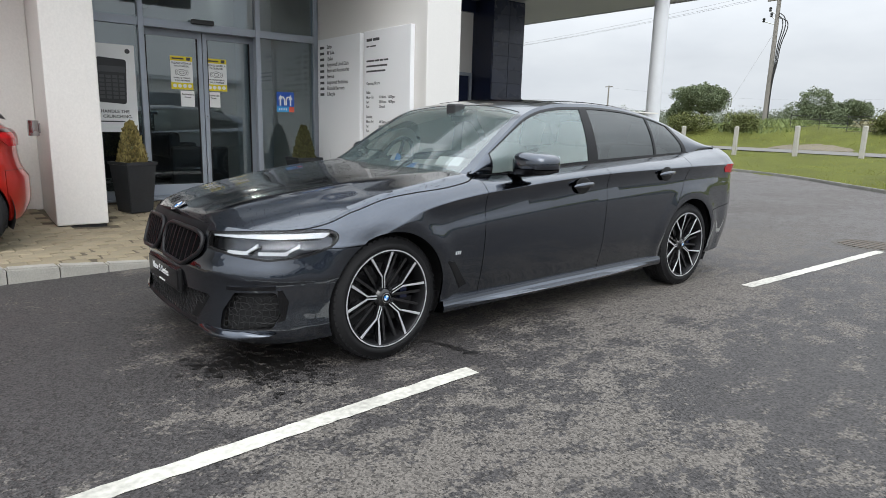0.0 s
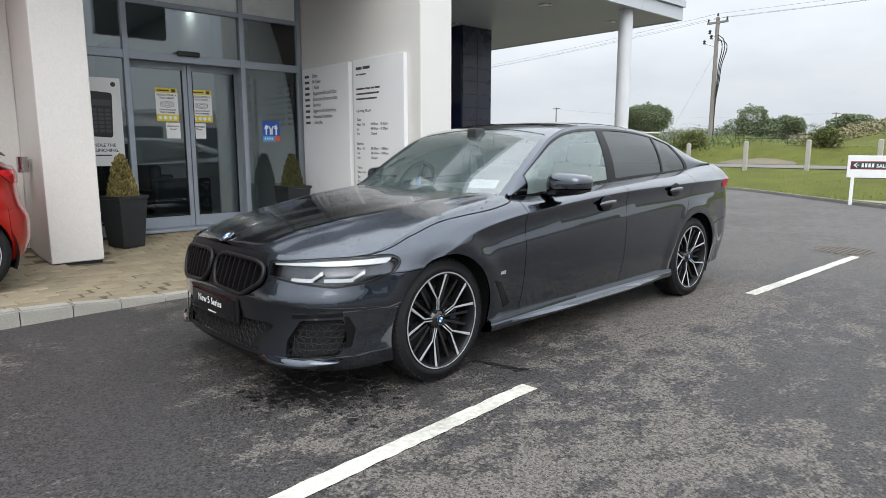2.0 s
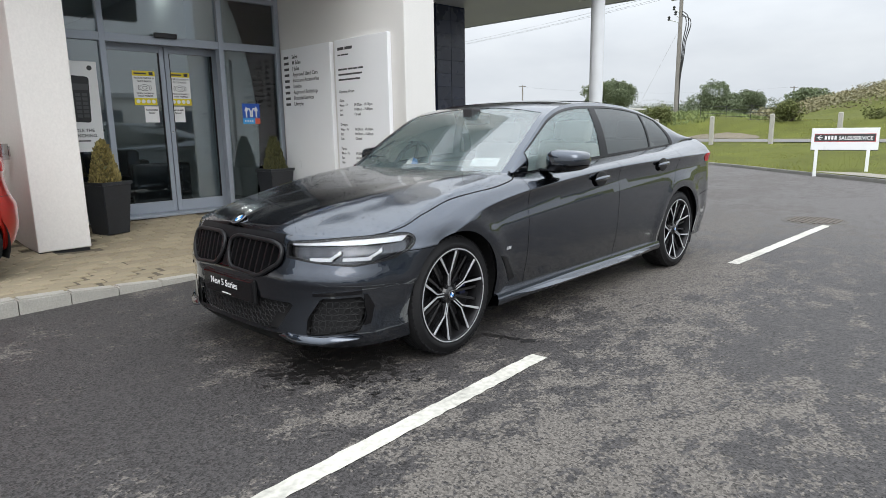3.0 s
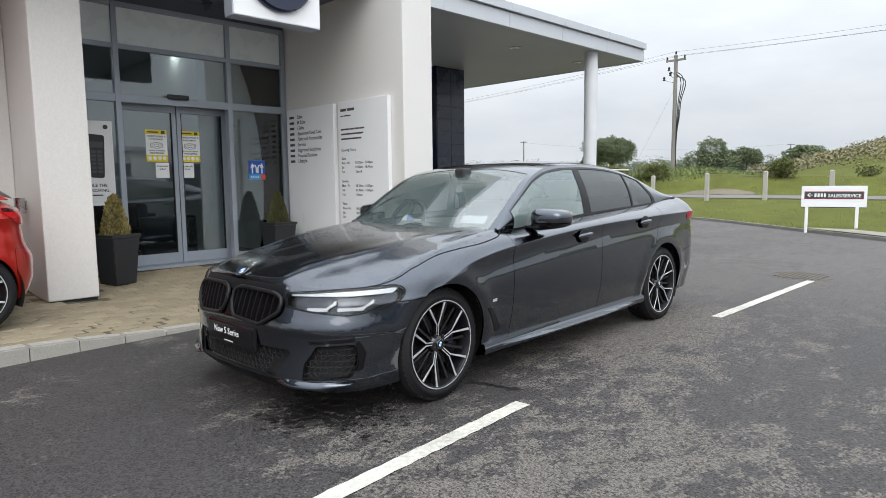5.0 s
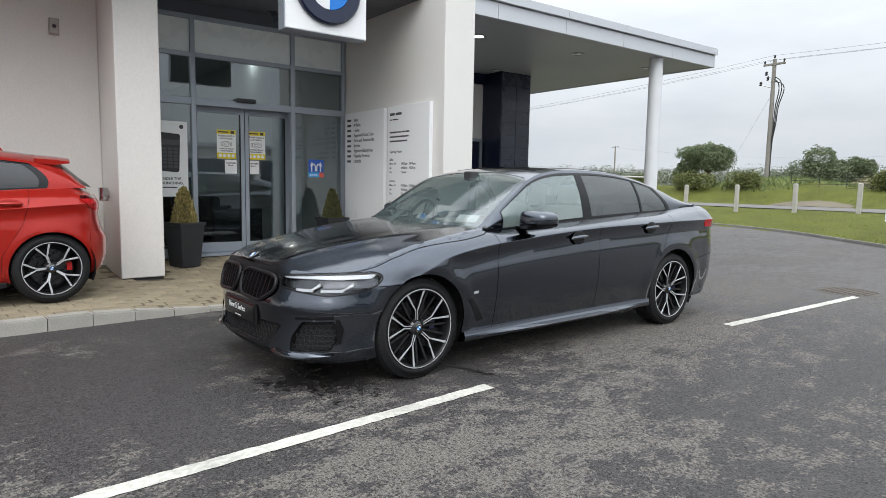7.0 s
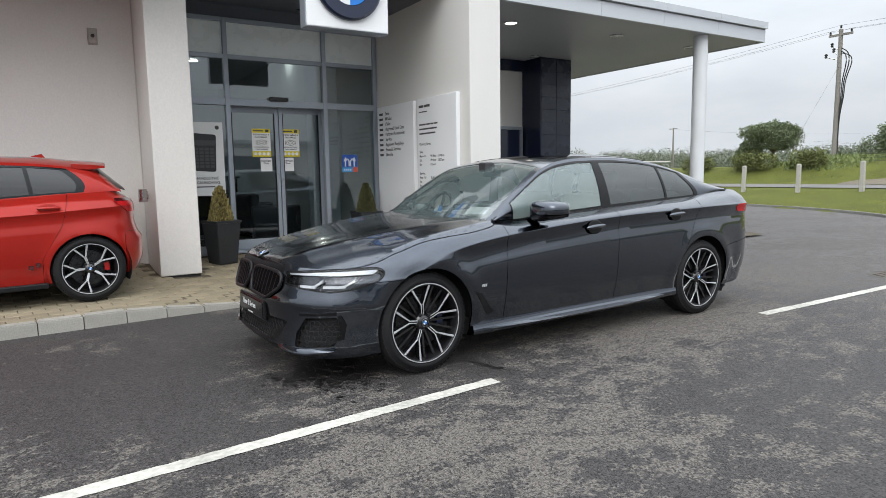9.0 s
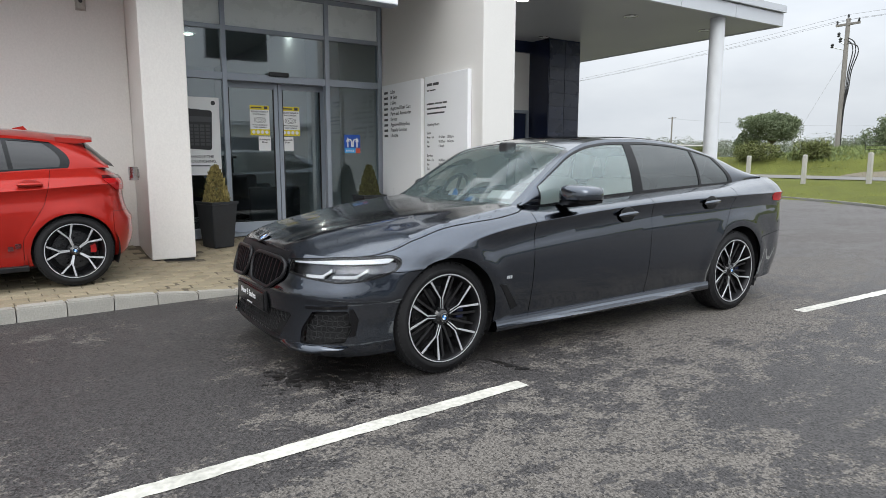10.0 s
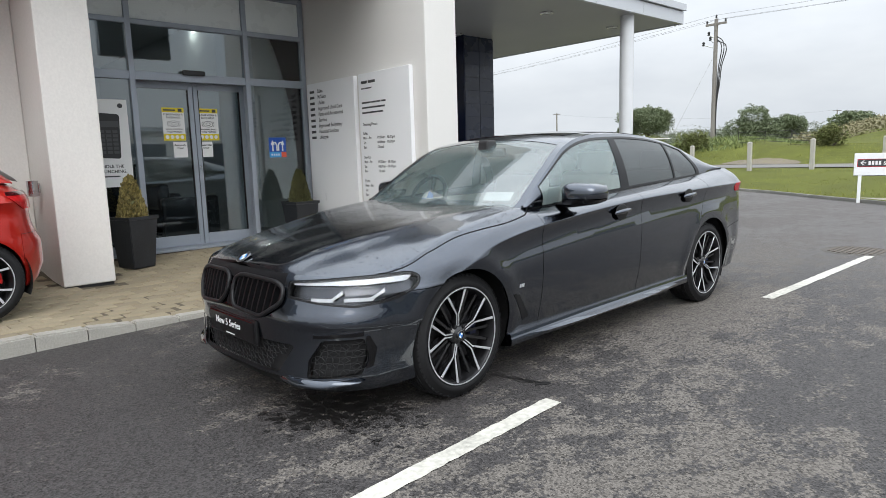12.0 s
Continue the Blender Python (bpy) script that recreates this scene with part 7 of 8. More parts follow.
    lim = lambda co, at: np.array([P["rail_y"](x) for x in co[:, 0]]) - 0.05 - np.abs(co[:, 1])
    screen, full = full.carve(lim, lambda co, at: 1.22 - 0.14 * co[:, 1] ** 2 - co[:, 0])
    back, full = full.carve(lambda co, at: np.array([P["rail_y"](x) for x in co[:, 0]]) - 0.03 - np.abs(co[:, 1]), xcut(2.85))
    full = full.inside(lambda co, at: co[:, 0] - 0.60, lambda co, at: 3.03 - co[:, 0])
    back = back.inside(lambda co, at: 3.08 - co[:, 0])
    panel("roof", full, M_RED, car, depth=0.01)
    panel("windscreen", screen, M_PRIVACY, car, depth=0.0).visible_shadow = False
    panel("rear_window", back, M_GLOSS, car, "black rear window", depth=0.0)
    sp = bmesh.new()
    rows = []
    for t_ in np.linspace(-1, 1, 15):
        y = 0.60 * t_
        z = 1.378 - 0.050 * abs(t_) ** 3
        rows.append([sp.verts.new((x - 0.05 * abs(t_) ** 3, y, z + dz)) for x, dz in ((2.66, 0.012), (2.82, 0.004), (2.955, -0.010), (2.960, -0.026), (2.82, -0.045), (2.66, -0.03))])
    for r0, r1 in zip(rows, rows[1:]):
        for i in range(6):
            sp.faces.new((r0[i], r0[(i + 1) % 6], r1[(i + 1) % 6], r1[i]))
    sp.faces.new(rows[0])
    sp.faces.new(rows[-1][::-1])
    bmesh.ops.recalc_face_normals(sp, faces=sp.faces)
    part("roof_spoiler", sp, M_RED, car, smooth=False)
    part("underbody", box(-0.60, 3.0, -0.72, 0.72, 0.175, 0.30), M_BLACK, car)
    fin = bmesh.new()
    add_prism(fin, [(2.30, 0.0), (2.35, 0.03), (2.43, 0.05), (2.47, 0.0)], -0.015, 0.015, Matrix.Translation((0.0, 0, 1.406)) @ Matrix.Rotation(radians(90), 4, "X"))
    bmesh.ops.recalc_face_normals(fin, faces=fin.faces)
    part("roof_aerial", fin, M_RED, car)
    return car


hatchback(Matrix.Translation((0.410, 6.40, 0.122)) @ Matrix.Rotation(radians(6.0), 4, "Z") @ Matrix.Translation((-2.67, 0.875, 0)))


# ---- verge, road and fence ----
rnd = random.Random(11)
bm = bmesh.new()
n = 60
rows = []
for i in range(n + 1):
    y = lerp(-40, 60, i / n)
    x = 29.0
    rows.append((bm.verts.new((26.3, y, land(26.3, y) + 0.03)), bm.verts.new((28.0, y, land(28.0, y) + 0.05)), bm.verts.new((31.0, y, land(31.0, y) + 0.035))))
for a, b in zip(rows, rows[1:]):
    for k in range(2):
        bm.faces.new((a[k], a[k + 1], b[k + 1], b[k]))
solid("road", bm, M_ROAD, "pale worn public road beyond the fence", "road", "structure")

post = thing("fence_post", "square weathered concrete fence post in the grass", "fence post", Matrix.Translation((24.6, 6.4, land(24.6, 6.4) - 0.05)), group="verge fence posts")
part("shaft", box(-0.068, 0.068, -0.068, 0.068, 0.0, 1.11, 0.012), M_CONCRETE, post)
b = bmesh.new()
add_lathe(b, [(0.078, 1.11), (0.05, 1.13), (0.0, 1.135)], 4, Matrix.Rotation(radians(45), 4, "Z"))
part("cap", b, M_CONCRETE, post)
for k, y in enumerate((2.15, 4.3, 8.55, 10.72, 12.95, 15.2, 17.4, 19.6, 21.8, 24.0, 26.2, 28.4)):
    x = 24.6 + rnd.uniform(-0.05, 0.05)
    copy_thing(post, Matrix.Translation((x, y, land(x, y) - 0.05)) @ Matrix.Rotation(rnd.uniform(-0.08, 0.08), 4, "Z") @ Matrix.Rotation(rnd.uniform(-0.015, 0.015), 4, "X"))

# direction sign on the verge
sg = thing("direction_sign", "white direction sign with a dark red-edged band on two legs", "sign", Matrix.Translation((16.43, 4.37, 0.15)) @ Matrix.Rotation(radians(-77), 4, "Z") @ FACE_Y @ Matrix.Diagonal((0.665, 0.70, 0.70, 1)))
part("sign_panel", box(-0.98, 0.98, 0.66, 1.36, -0.02, 0.02, 0.008), M_SIGN, sg)
part("leg", box(-0.85, -0.75, -0.22, 0.66, -0.04, 0.04, 0.005), M_SIGN, sg)
part("leg", box(0.66, 0.76, -0.22, 0.66, -0.04, 0.04, 0.005), M_SIGN, sg)
part("under_edge", box(-0.98, 0.98, 0.64, 0.658, -0.025, 0.025), M_DARK, sg)
SIGN_UP = Matrix.Translation((0.02, 0.115, 0))
part("red_border", box(-0.89, 0.89, 0.925, 1.18, 0.0205, 0.0225), M_RED_INK, sg)
part("dark_band", box(-0.87, 0.87, 0.943, 1.162, 0.0228, 0.0245), M_INK, sg)
ar = bmesh.new()
add_prism(ar, [(-0.83, 0.928), (-0.74, 1.00), (-0.70, 1.00), (-0.775, 0.94), (-0.66, 0.94), (-0.66, 0.916), (-0.775, 0.916), (-0.70, 0.856), (-0.74, 0.856)], 0.0247, 0.027, SIGN_UP @ Matrix.Translation((0, 0.015, 0)))
part("arrow", ar, M_PAPER, sg)
for j in range(4):
    part("lettering", box(-0.58 + j * 0.095, -0.515 + j * 0.095, 0.992, 1.112, 0.0247, 0.027), M_PAPER, sg)
words("SALES/SERVICE", 0.150, M_PAPER, sg, Matrix.Translation((-0.165, 0.990, 0.025)), bold=0.004)

# iron drain grate and a stain beside the line
gr = thing("drain_grate", "round rusty cast iron drain cover set in the tarmac", "drain cover", Matrix.Translation((8.80, 2.88, 0.0)), kind="structure")
ring = bmesh.new()
add_lathe(ring, [(0.0, 0.003), (0.335, 0.003), (0.335, 0.006), (0.375, 0.006), (0.39, 0.001)], 40, caps=False)
part("frame", ring, mat("dusty_iron", (0.090, 0.082, 0.073), 0.8, vary=0.3, scale=10), gr)
rust = mat("rusty_iron", (0.105, 0.086, 0.069), 0.85, vary=0.3, scale=10)
for j in range(9):
    y0 = -0.28 + j * 0.064
    half = math.sqrt(0.325 ** 2 - (y0 + 0.017) ** 2) - 0.01
    part("grate_bar", box(-half, half, y0, y0 + 0.034, 0.0045, 0.011), rust, gr)


# pale concrete strip where the verge meets the tarmac
strip = bmesh.new()
rows = []
for i in range(25):
    y = lerp(5.0, 2.0, i / 24)
    x = verge_x(y) + 0.13
    w = 0.02 + 0.42 * min(1, i / 9)
    rows.append((strip.verts.new((x, y, land(x, y) + 0.03)), strip.verts.new((x + w, y, land(x + w, y) + 0.035))))
for a, b in zip(rows, rows[1:]):
    strip.faces.new((a[0], b[0], b[1], a[1]))
solid("pavement", strip, mat("worn_beige_concrete", (0.27, 0.25, 0.21), 0.9, vary=0.2, scale=3, fine=50, bump=0.003), "pale concrete strip along the verge kerb", "pavement", "structure")

# dark wet trickle on the tarmac beside the front wheel
rnd = random.Random(8)
wet = bmesh.new()
for k in range(26):
    t_ = k / 25
    cx, cy = lerp(2.53, 2.61, t_ ** 2) + rnd.uniform(-0.02, 0.02), 3.07 - 0.33 * t_ + rnd.uniform(-0.02, 0.02)
    r_ = rnd.uniform(0.006, 0.020) * (1.6 if t_ > 0.85 else 1)
    ring = [wet.verts.new((cx + r_ * rnd.uniform(0.8, 2.0) * math.cos(a), cy + r_ * rnd.uniform(0.5, 1.1) * math.sin(a), 0.002 + k * 0.00005)) for a in np.linspace(0, 2 * math.pi, 10)[:-1]]
    wet.faces.new(ring)
for k in range(420):
    cx, cy = rnd.gauss(1.62, 0.16), rnd.gauss(3.28, 0.17)
    r_ = rnd.uniform(0.004, 0.022)
    spin = rnd.uniform(-0.9, 0.9) - 0.75
    ring = []
    for a in np.linspace(0, 2 * math.pi, 9)[:-1]:
        u, v = r_ * rnd.uniform(0.8, 2.2) * math.cos(a), r_ * rnd.uniform(0.4, 1.2) * math.sin(a)
        ring.append(wet.verts.new((cx + u * math.cos(spin) - v * math.sin(spin), cy + u * math.sin(spin) + v * math.cos(spin), 0.002 + k * 0.00001)))
    wet.faces.new(ring)
tagged(mesh_object("wet_patch", wet, mat("wet_tarmac", (0.020, 0.019, 0.019), 0.4, vary=0.2)), "dark wet drips on the tarmac under the car", "stain", kind="stuff")

# ---- plants ----
def leaf_cloud(bm, rnd, centre, radii, count, size, flat=0.6):
    """Small leaf clumps scattered over and in an uneven blob."""
    c = Vector(centre)
    off = Vector((rnd.uniform(0, 50), rnd.uniform(0, 50), rnd.uniform(0, 50)))
    for _ in range(count):
        d = Vector((rnd.gauss(0, 1), rnd.gauss(0, 1), rnd.gauss(0, 1))).normalized()
        r = rnd.uniform(0.55, 1.0) ** 0.6 * (1 + 0.45 * noise.noise(d * 2.2 + off))
        p = c + Vector((d.x * radii[0] * r, d.y * radii[1] * r, d.z * radii[2] * r))
        s = size * rnd.uniform(0.5, 1.4)
        m = Matrix.Translation(p) @ Euler((rnd.uniform(-1, 1), rnd.uniform(-1, 1), rnd.uniform(0, 6.3))).to_matrix().to_4x4()
        bm.faces.new([bm.verts.new(m @ Vector(q)) for q in ((-s * 0.5, 0, 0), (0, -s * 0.35, s * 0.12), (s * 0.5, 0, 0), (0, s * 0.35, -s * 0.08))])


def tree(x, y, trunk_h, crown, spread, seed, count, leaf, label, material=None, lumps=9):
    rnd = random.Random(seed)
    z = land(x, y)
    t = thing("tree", label, "tree", Matrix.Translation((x, y, z - 0.05)), group="field trees")
    wood = bmesh.new()
    add_tube(wood, (0, 0, 0), (0.1, 0.05, trunk_h), spread * 0.055, spread * 0.038, 10)
    leaves = bmesh.new()
    for k in range(lumps):
        a = 2 * math.pi * k / lumps + rnd.uniform(-0.4, 0.4)
        rr = spread * rnd.uniform(0.25, 0.72)
        h = trunk_h + crown * rnd.uniform(0.15, 0.72)
        c = (rr * math.cos(a), rr * math.sin(a), h)
        add_tube(wood, (0.1, 0.05, trunk_h * rnd.uniform(0.7, 1.0)), c, spread * 0.022, spread * 0.006, 6)
        leaf_cloud(leaves, rnd, c, (spread * rnd.uniform(0.30, 0.46), spread * rnd.uniform(0.30, 0.46), crown * rnd.uniform(0.22, 0.34)), count // lumps, leaf)
    leaf_cloud(leaves, rnd, (0, 0, trunk_h + crown * 0.62), (spread * 0.55, spread * 0.55, crown * 0.36), count // 3, leaf)
    part("trunk", wood, M_BARK, t)
    part("crown", leaves, material or M_LEAF, t)
    return t


tree(96, 56.6, 2.6, 4.4, 5.1, 21, 34000, 0.19, "round spreading oak tree in full leaf", lumps=14)
tree(83, 34.3, 1.0, 4.5, 3.5, 22, 18000, 0.17, "dark green field tree in full leaf")
tree(87, 32.0, 0.8, 3.6, 2.3, 23, 12000, 0.17, "dark green field tree in full leaf")
tree(99, 62.5, 1.0, 4.2, 2.6, 25, 2600, 0.30, "small field tree with a thin crown")
tree(120, 33.0, 0.8, 3.2, 4.2, 26, 5000, 0.36, "distant rounded tree in leaf")
tree(128, 24.0, 0.8, 3.4, 3.0, 27, 4000, 0.36, "distant rounded tree in leaf")


def hedge(name, x, y, size, seed, label, count=1800, leaf=0.085, material=None):
    rnd = random.Random(seed)
    t = thing(name, label, "shrub", Matrix.Translation((x, y, land(x, y) - 0.05)), group="roadside shrubs")
    b = bmesh.new()
    for k in range(7):
        leaf_cloud(b, rnd, (rnd.uniform(-0.35, 0.35) * size[0], rnd.uniform(-0.42, 0.42) * size[1], size[2] * rnd.uniform(0.35, 0.62)), (size[0] * 0.42, size[1] * 0.30, size[2] * 0.42), count // 7, leaf)
    stem = bmesh.new()
    for k in range(4):
        add_tube(stem, (rnd.uniform(-0.1, 0.1), rnd.uniform(-0.2, 0.2), 0), (rnd.uniform(-0.3, 0.3), rnd.uniform(-0.6, 0.6), size[2] * 0.6), 0.03, 0.01, 5)
    part("stems", stem, M_BARK, t)
    part("foliage", b, material or M_HEDGE, t)
    return t


hedge("hedge_shrub", 33.8, 20.5, (1.3, 2.4, 1.12), 31, "clipped square green roadside hedge shrub", 5200)
hedge("hedge_shrub", 33.9, 17.7, (1.2, 1.45, 1.15), 32, "ragged yellow-green roadside shrub", 3600)
hedge("hedge_shrub", 33.8, 24.2, (1.3, 1.4, 0.95), 34, "clipped square green roadside hedge shrub", 4200)
hedge("hedge_shrub", 34.5, 10.9, (1.1, 1.35, 1.12), 33, "ragged dark green roadside bush", 3600)
hedge("hedge_shrub", 35.5, 7.6, (1.2, 1.0, 0.6), 35, "small ragged roadside bush", 1200)

# a far belt of trees and bushes along the skyline
rnd = random.Random(40)
far = bmesh.new()
for k in range(330):
    ang = lerp(-0.25, 1.35, k / 330) + rnd.uniform(-0.006, 0.006)
    dist = rnd.uniform(170, 230)
    h = rnd.uniform(4.5, 7.5) * (1.0 if ang > 0.42 else 0.92)
    c = Vector((dist * math.cos(ang), dist * math.sin(ang), land(dist * math.cos(ang), dist * math.sin(ang)) + h * 0.38))
    leaf_cloud(far, rnd, c, (rnd.uniform(4, 8), rnd.uniform(4, 8), h * 0.44), 1100, 0.34)
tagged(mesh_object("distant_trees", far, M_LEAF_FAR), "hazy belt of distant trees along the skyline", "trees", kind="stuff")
scrub = bmesh.new()
for k in range(260):
    x = rnd.uniform(50, 110)
    y = x * rnd.uniform(-0.08, 0.33)
    leaf_cloud(scrub, rnd, (x, y, land(x, y) + 0.3), (rnd.uniform(1.0, 2.6), rnd.uniform(1.0, 2.6), rnd.uniform(0.35, 0.62)), 520, 0.15)
tagged(mesh_object("heath_scrub", scrub, random_tint(mat("brown_green_scrub", (0.225, 0.205, 0.118), 0.85, vary=0.4, scale=0.1, fine=2), 0.22, island=True)), "brown and green heath scrub on the rise", "scrub", kind="stuff")

# grass tufts along the near verge
tufts = bmesh.new()
for k in range(26000):
    y = rnd.uniform(1.9, 24.0)
    d = rnd.random() ** 1.4 * 16 + 0.13
    x = verge_x(y) + d
    if 26.1 < x < 31.2:
        continue
    z = land(x, y)
    s = rnd.uniform(0.014, 0.034) * (1.0 if d < 9 else 2.0)
    if x > 33:
        s *= 0.8
    a = rnd.uniform(0, 6.3)
    dx, dy = math.cos(a) * s * 0.45, math.sin(a) * s * 0.45
    lx, ly = rnd.uniform(-0.6, 0.6) * s, rnd.uniform(-0.6, 0.6) * s
    tufts.faces.new((tufts.verts.new((x - dx, y - dy, z - 0.01)), tufts.verts.new((x + dx, y + dy, z - 0.01)), tufts.verts.new((x + lx, y + ly, z + s))))
tagged(mesh_object("grass_tufts", tufts, M_BLADE), "short tufts of grass on the verge and field", "grass", kind="stuff")
reeds = bmesh.new()
for k in range(5200):
    a, r = rnd.uniform(0, 6.3), math.sqrt(rnd.random())
    x, y = 37.5 + 4.2 * r * math.cos(a), 17.2 + 4.0 * r * math.sin(a)
    if y < 15.0 and x < 36.5:
        continue
    z, s = land(x, y), rnd.uniform(0.08, 0.24)
    dx, dy = rnd.uniform(-0.04, 0.04), rnd.uniform(-0.04, 0.04)
    reeds.faces.new((reeds.verts.new((x - dx, y - dy, z - 0.02)), reeds.verts.new((x + dx, y + dy, z - 0.02)), reeds.verts.new((x + rnd.uniform(-0.2, 0.2), y + rnd.uniform(-0.2, 0.2), z + s))))
tagged(mesh_object("tall_grass", reeds, random_tint(mat("tall_grass_blades", (0.15, 0.19, 0.065), 0.75, vary=0.3, scale=1), 0.35, island=True)), "tall rough grass on a low mound", "grass", kind="stuff")
bare = bmesh.new()
rows = []
for i in range(13):
    y = lerp(11.3, 14.9, i / 12)
    half = math.sin(math.pi * (i + 0.3) / 12.6) ** 0.5
    x0, x1 = 31.15 + rnd.uniform(0, 0.12), 31.2 + 1.15 * half + rnd.uniform(0, 0.2)
    rows.append([bare.verts.new((lerp(x0, x1, k / 4), y, land(lerp(x0, x1, k / 4), y) + 0.035)) for k in range(5)])
for r0, r1 in zip(rows, rows[1:]):
    for k in range(4):
        bare.faces.new((r0[k], r0[k + 1], r1[k + 1], r1[k]))
solid("bare_ground", bare, M_DIRT, "patch of bare brown earth in the field", "ground", "structure")

# ---- field gate and rails ----
gate = thing("field_gate", "dark tubular steel field gate between posts", "gate", Matrix.Translation((35.0, 13.6, land(35.0, 13.6) - 0.42)) @ Matrix.Rotation(radians(102), 4, "Z"))
for j in range(6):
    part("rail", tube((-1.9, 0, 0.22 + 0.18 * j), (1.9, 0, 0.22 + 0.18 * j), 0.010, n=8), M_WIRE, gate)
for x in (-1.9, -0.6, 0.6, 1.9):
    part("upright", tube((x, 0, 0.0), (x, 0, 1.2), 0.014, n=8), M_WIRE, gate)
part("brace", tube((-1.9, 0.02, 0.22), (-0.6, 0.02, 1.12), 0.013, n=8), M_WIRE, gate)

# ---- overhead line ----
PX, PY = 37.7, 18.3
pole = thing("utility_pole", "weathered timber electricity pole with brackets and cables", "utility pole", Matrix.Translation((PX, PY, land(PX, PY) - 2.17)))
part("shaft", tube((0, 0, 0), (0.05, 0.02, 9.15), 0.155, 0.105, 14), M_WOOD, pole)
for z, w in ((8.85, 0.62), (8.15, 0.0)):
    if w:
        arm = bmesh.new()
        add_box(arm, -0.05, 0.05, -w, w, z - 0.06, z + 0.06, 0.01)
        part("cross_arm", arm, M_WOOD, pole)
for y in (-0.55, 0.0, 0.55):
    b = bmesh.new()
    add_lathe(b, [(0.035, 8.91), (0.06, 8.95), (0.04, 8.99), (0.06, 9.03), (0.03, 9.09), (0.0, 9.10)], 10, Matrix.Translation((0, y, 0 if y else 0.28)))
    part("insulator", b, M_DARK, pole)
for z, y0 in ((8.30, 0.45), (7.75, 0.75), (8.0, 0.35)):
    part("bracket", tube((0, 0.05, z - 0.25), (0.05, y0, z), 0.03, n=6), M_STEEL, pole)
    b = bmesh.new()
    add_lathe(b, [(0.05, 0), (0.09, 0.05), (0.05, 0.11), (0.09, 0.17), (0.04, 0.24)], 10, Matrix.Translation((0.05, y0, z - 0.05)))
    part("insulator", b, M_DARK, pole)
for k, off in enumerate((-0.28, -0.20, -0.36)):
    pts = [(0, 0.05, 8.2 - 0.15 * k), (0, off * 1.6, 7.9 - 0.1 * k), (0, off * 1.9, 7.3), (0, off, 6.4), (0, off * 0.9, 5.4), (0, -0.14, 4.4), (0, -0.15, 1.0)]
    b = bmesh.new()
    sm_pts = [Vector(pts[0])]
    for p0, p1 in zip(pts, pts[1:]):
        for j in range(1, 6):
            sm_pts.append(Vector(p0).lerp(Vector(p1), j / 5))
    for _ in range(4):
        sm_pts = [sm_pts[0]] + [(sm_pts[i - 1] + sm_pts[i] * 2 + sm_pts[i + 1]) / 4 for i in range(1, len(sm_pts) - 1)] + [sm_pts[-1]]
    add_path(b, sm_pts, 0.028, 6)
    part("down_cable", b, M_WIRE, pole)
part("stay_wire", tube((0, 0, 7.2), (-0.5, 3.6, 0.2), 0.007, n=5), M_STEEL, pole)


def span(name, a, b_, sag, r):
    bm = bmesh.new()
    a, b_ = Vector(a), Vector(b_)
    add_path(bm, [a.lerp(b_, t) - Vector((0, 0, sag * 4 * t * (1 - t))) for t in np.linspace(0, 1, 25)], r, 5)
    ob = solid(name, bm, M_WIRE, "thin overhead electricity wire slung between poles", "cable")
    ob["group"] = "overhead wires"
    return ob


zt_ = land(PX, PY) - 2.17
for k, y in enumerate((-0.55, 0.0, 0.55)):
    span("overhead_wire", (PX, PY + y, zt_ + 9.1 + (0.25 if k == 1 else 0)), (PX - 4.4, PY - 60 + y, zt_ + 9.6 + (0.25 if k == 1 else 0)), 0.9, 0.006)
    span("overhead_wire", (PX, PY + y, zt_ + 9.1 + (0.25 if k == 1 else 0)), (PX + 4.6, PY + 62 + y, zt_ + 9.0), 1.0, 0.006)
for x, y, h in ((95, 74.5, 7.5), (150, 45, 6.4)):
    pl = thing("utility_pole", "thin distant timber electricity pole", "utility pole", Matrix.Translation((x, y, land(x, y) - 0.2)))
    part("shaft", tube((0, 0, 0), (0, 0, h), 0.16, 0.11, 8), M_WOOD, pl)
    part("cross_arm", box(-0.06, 0.06, -0.8, 0.8, h - 0.25, h - 0.12), M_WOOD, pl)
span("overhead_wire", (95, 74.5, land(95, 74.5) + 7.0), (150, 45, land(150, 45) + 6.2), 1.2, 0.007)

# ---- added behind the camera: an unseen building for car and glass to reflect ----
solid("wall_9", box(-60, 40, -56, -48, 0, 4.6), M_RENDER, "long rendered building added out of view for reflections", "wall", "structure")
solid("roof", box(-60.3, 40.3, -56.3, -47.6, 4.6, 5.0), M_FASCIA, "flat roof of the unseen building added for reflections", "roof", "structure")
for k in range(9):
    solid("window_2", box(-55 + k * 10, -48 + k * 10, -48.03, -47.96, 0.6, 3.4), M_NAVY, "dark window of the unseen building added for reflections", "window", "structure")


# ---- kerbstones ----
kerb = thing("kerb", "pale concrete kerb of short blocks along the paving", "kerb", kind="structure")
rnd = random.Random(3)


def kerb_mesh(length, height, height_end=None, material=M_KERB):
    bm = bmesh.new()
    add_box(bm, -length / 2 + 0.004, length / 2 - 0.004, 0.0, 0.125, -0.05, height, 0.0)
    for v in bm.verts:
        if v.co.z > 0 and v.co.x > 0 and height_end is not None:
            v.co.z = height_end
    es = [e for e in bm.edges if all(v.co.z > 0 for v in e.verts)]
    bmesh.ops.bevel(bm, geom=es, offset=0.012, segments=2, affect="EDGES")
    me = bpy.data.meshes.new("kerbstone")
    bm.to_mesh(me)
    bm.free()
    me.materials.append(material)
    return me


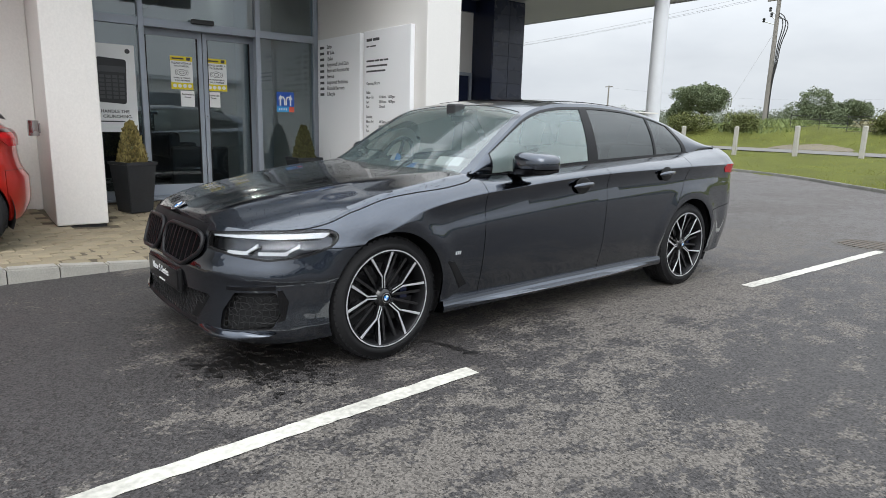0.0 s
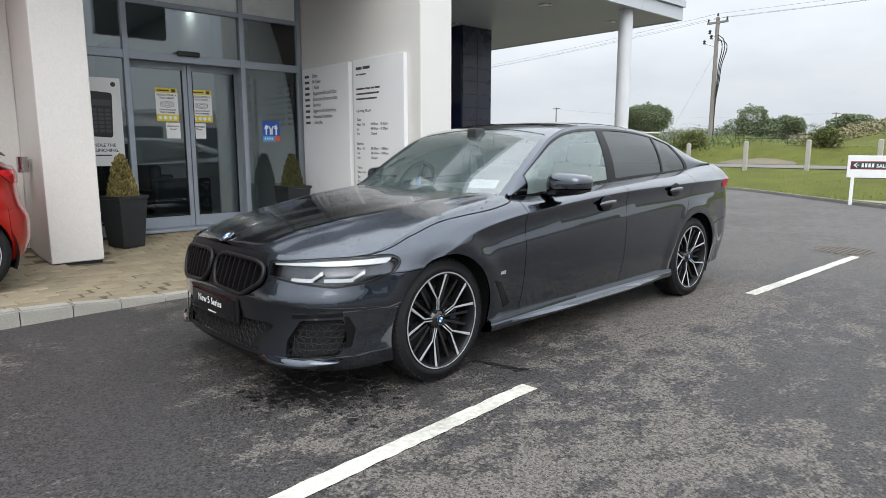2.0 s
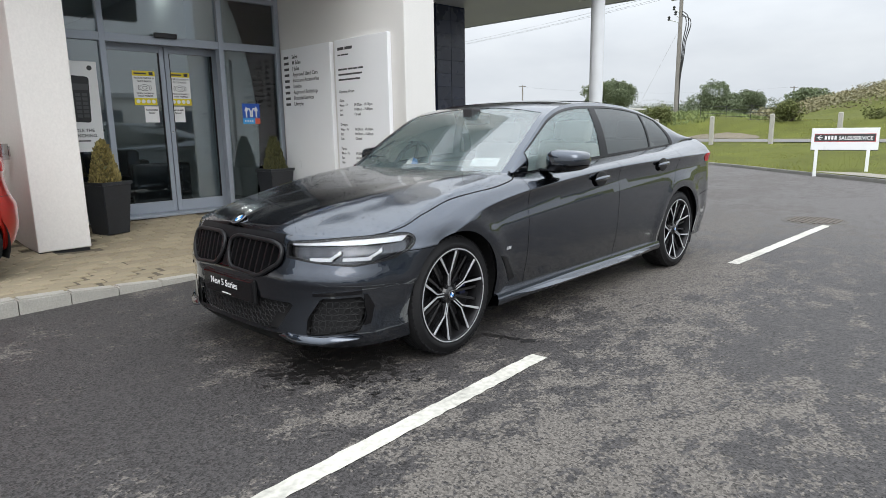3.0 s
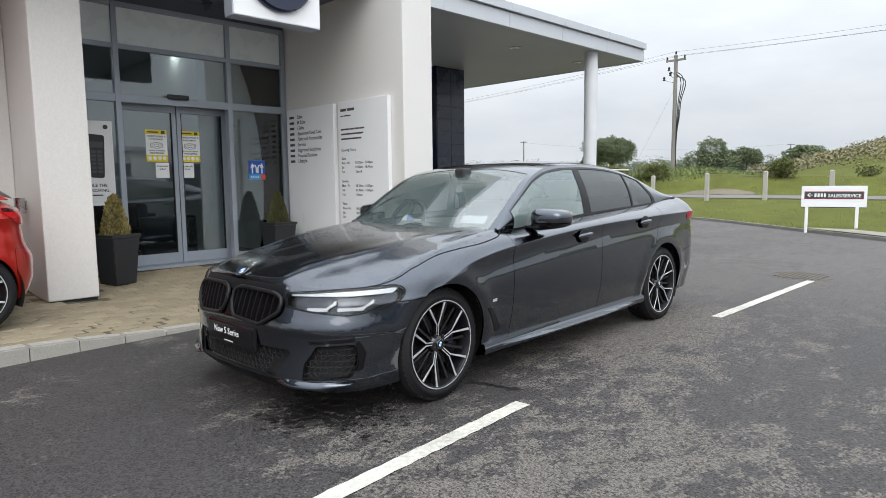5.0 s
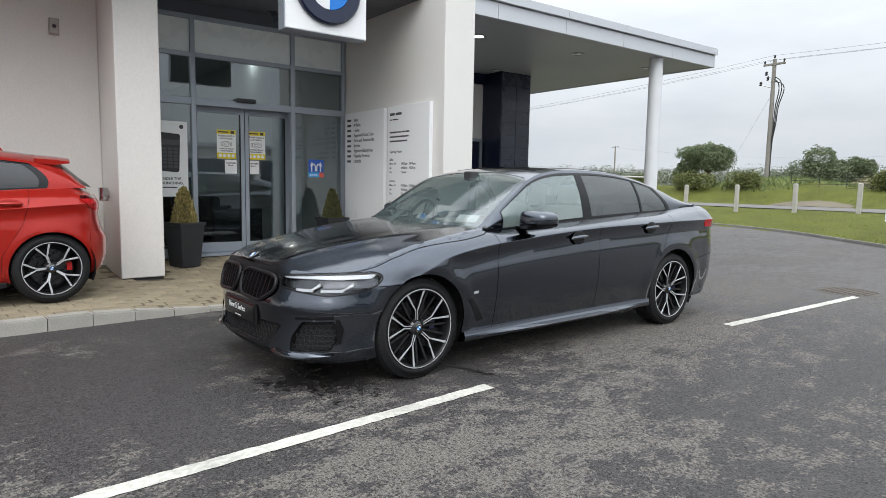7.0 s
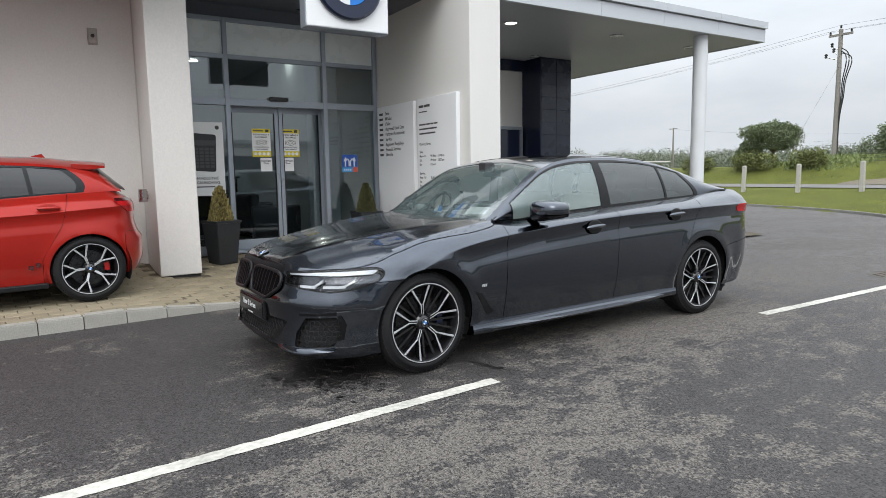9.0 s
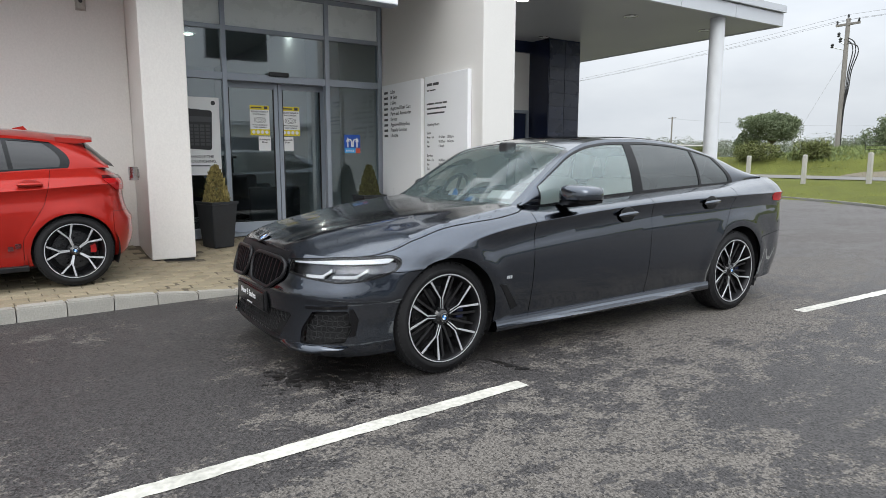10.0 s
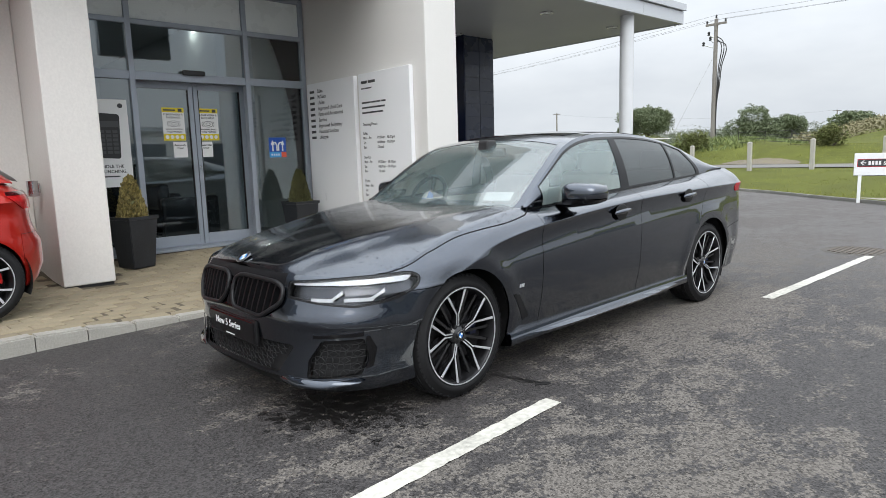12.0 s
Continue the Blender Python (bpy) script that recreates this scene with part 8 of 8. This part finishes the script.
kerb_me = kerb_mesh(0.345, 0.118)
pts = kerb_line(0.345)
for (ax, ay), (bx, by) in zip(pts, pts[1:]):
    if ax > 13.2 or ay > 12 or math.hypot(bx - ax, by - ay) > 0.40:
        continue
    h0, h1 = kerb_h(ax), kerb_h(bx)
    ob = new("kerbstone", kerb_me if min(h0, h1) > 0.117 else kerb_mesh(0.345, h0, h1))
    ob.parent = kerb
    ob.matrix_local = Matrix.Translation(((ax + bx) / 2, (ay + by) / 2, rnd.uniform(-0.004, 0.004))) @ Matrix.Rotation(math.atan2(by - ay, bx - ax) + rnd.uniform(-0.012, 0.012), 4, "Z") @ Matrix.Rotation(rnd.uniform(-0.01, 0.01), 4, "X")

edge = thing("verge_kerb", "low grey concrete kerb along the grass verge", "kerb", kind="structure")
long_me = kerb_mesh(0.91, 0.075, None, M_KERB_DARK)
y, prev = 1.9, None
while y < 26:
    x = verge_x(y)
    slope = (verge_x(y + 0.05) - x) / 0.05
    step = 0.91 / math.sqrt(1 + slope * slope)
    nx, ny = verge_x(y + step), y + step
    ob = new("kerbstone", long_me)
    ob.parent = edge
    ob.matrix_local = Matrix.Translation(((x + nx) / 2, (y + ny) / 2, 0)) @ Matrix.Rotation(math.atan2(y - ny, x - nx), 4, "Z")
    y = ny

# ---- block paving: staggered rows of buff setts ----
LX, LY = 0.215, 0.145
bm = bmesh.new()
add_box(bm, -LX / 2 + 0.004, LX / 2 - 0.004, -LY / 2 + 0.004, LY / 2 - 0.004, -0.05, 0.0)
bmesh.ops.bevel(bm, geom=[e for e in bm.edges if all(v.co.z > -0.01 for v in e.verts)], offset=0.006, segments=1, affect="EDGES")
paver_me = bpy.data.meshes.new("paver")
bm.to_mesh(paver_me)
bm.free()
paver_me.materials.append(M_PAVER)
near, far_ = [], []
ang = math.atan2(0.2, 2.3)
ca, sa = math.cos(ang), math.sin(ang)
for r in range(-6, 44):
    for c in range(-40, 50):
        u, v = (c + 0.5 * (r % 2)) * LX, r * LY
        x, y = 0.9 + u * ca - v * sa, 5.98 + u * sa + v * ca
        ky = None
        for (ax, ay), (bx, by) in zip(kerb_pts[:-2], kerb_pts[1:-1]):
            if ax <= x <= bx:
                ky = ay + (by - ay) * (x - ax) / (bx - ax)
        if ky is None or y < ky + 0.125 + LY * 0.5 or y > 8.95:
            continue
        if x < 1.1 and y > 8.5 or 1.1 < x < 1.72 and y > 7.47 or x > 4.65 and y > 6.05 or y > 8.66:
            continue
        m = Matrix.Translation((x, y, pave_z(x, y) + 0.002 + rnd.uniform(-0.0025, 0.0025))) @ Matrix.Rotation(ang + rnd.uniform(-0.012, 0.012), 4, "Z") @ Matrix.Rotation((pave_z(x, y + 0.07) - pave_z(x, y - 0.07)) / 0.14 + rnd.uniform(-0.008, 0.008), 4, "X")
        (near if -0.75 < x < 3.2 and y < 7.75 else far_).append(m)
near = near[:300] if len(near) <= 300 else sorted(near, key=lambda m: abs(m.translation.x - 1.2) + abs(m.translation.y - 6.6))
far_ += near[300:]
for m in near[:300]:
    ob = new("paver", paver_me)
    ob.parent = pavement
    ob.matrix_local = m
co, faces = [], []
base = [v.co.copy() for v in paver_me.vertices]
polys = [list(p.vertices) for p in paver_me.polygons]
for m in far_:
    k = len(co)
    co += [tuple(m @ v) for v in base]
    faces += [[i + k for i in p] for p in polys]
me = bpy.data.meshes.new("paving_blocks")
me.from_pydata(co, [], faces)
me.materials.append(M_PAVER_FAR)
ob = new("paving_blocks", me)
ob.parent = pavement
tagged(ob, kind="stuff")
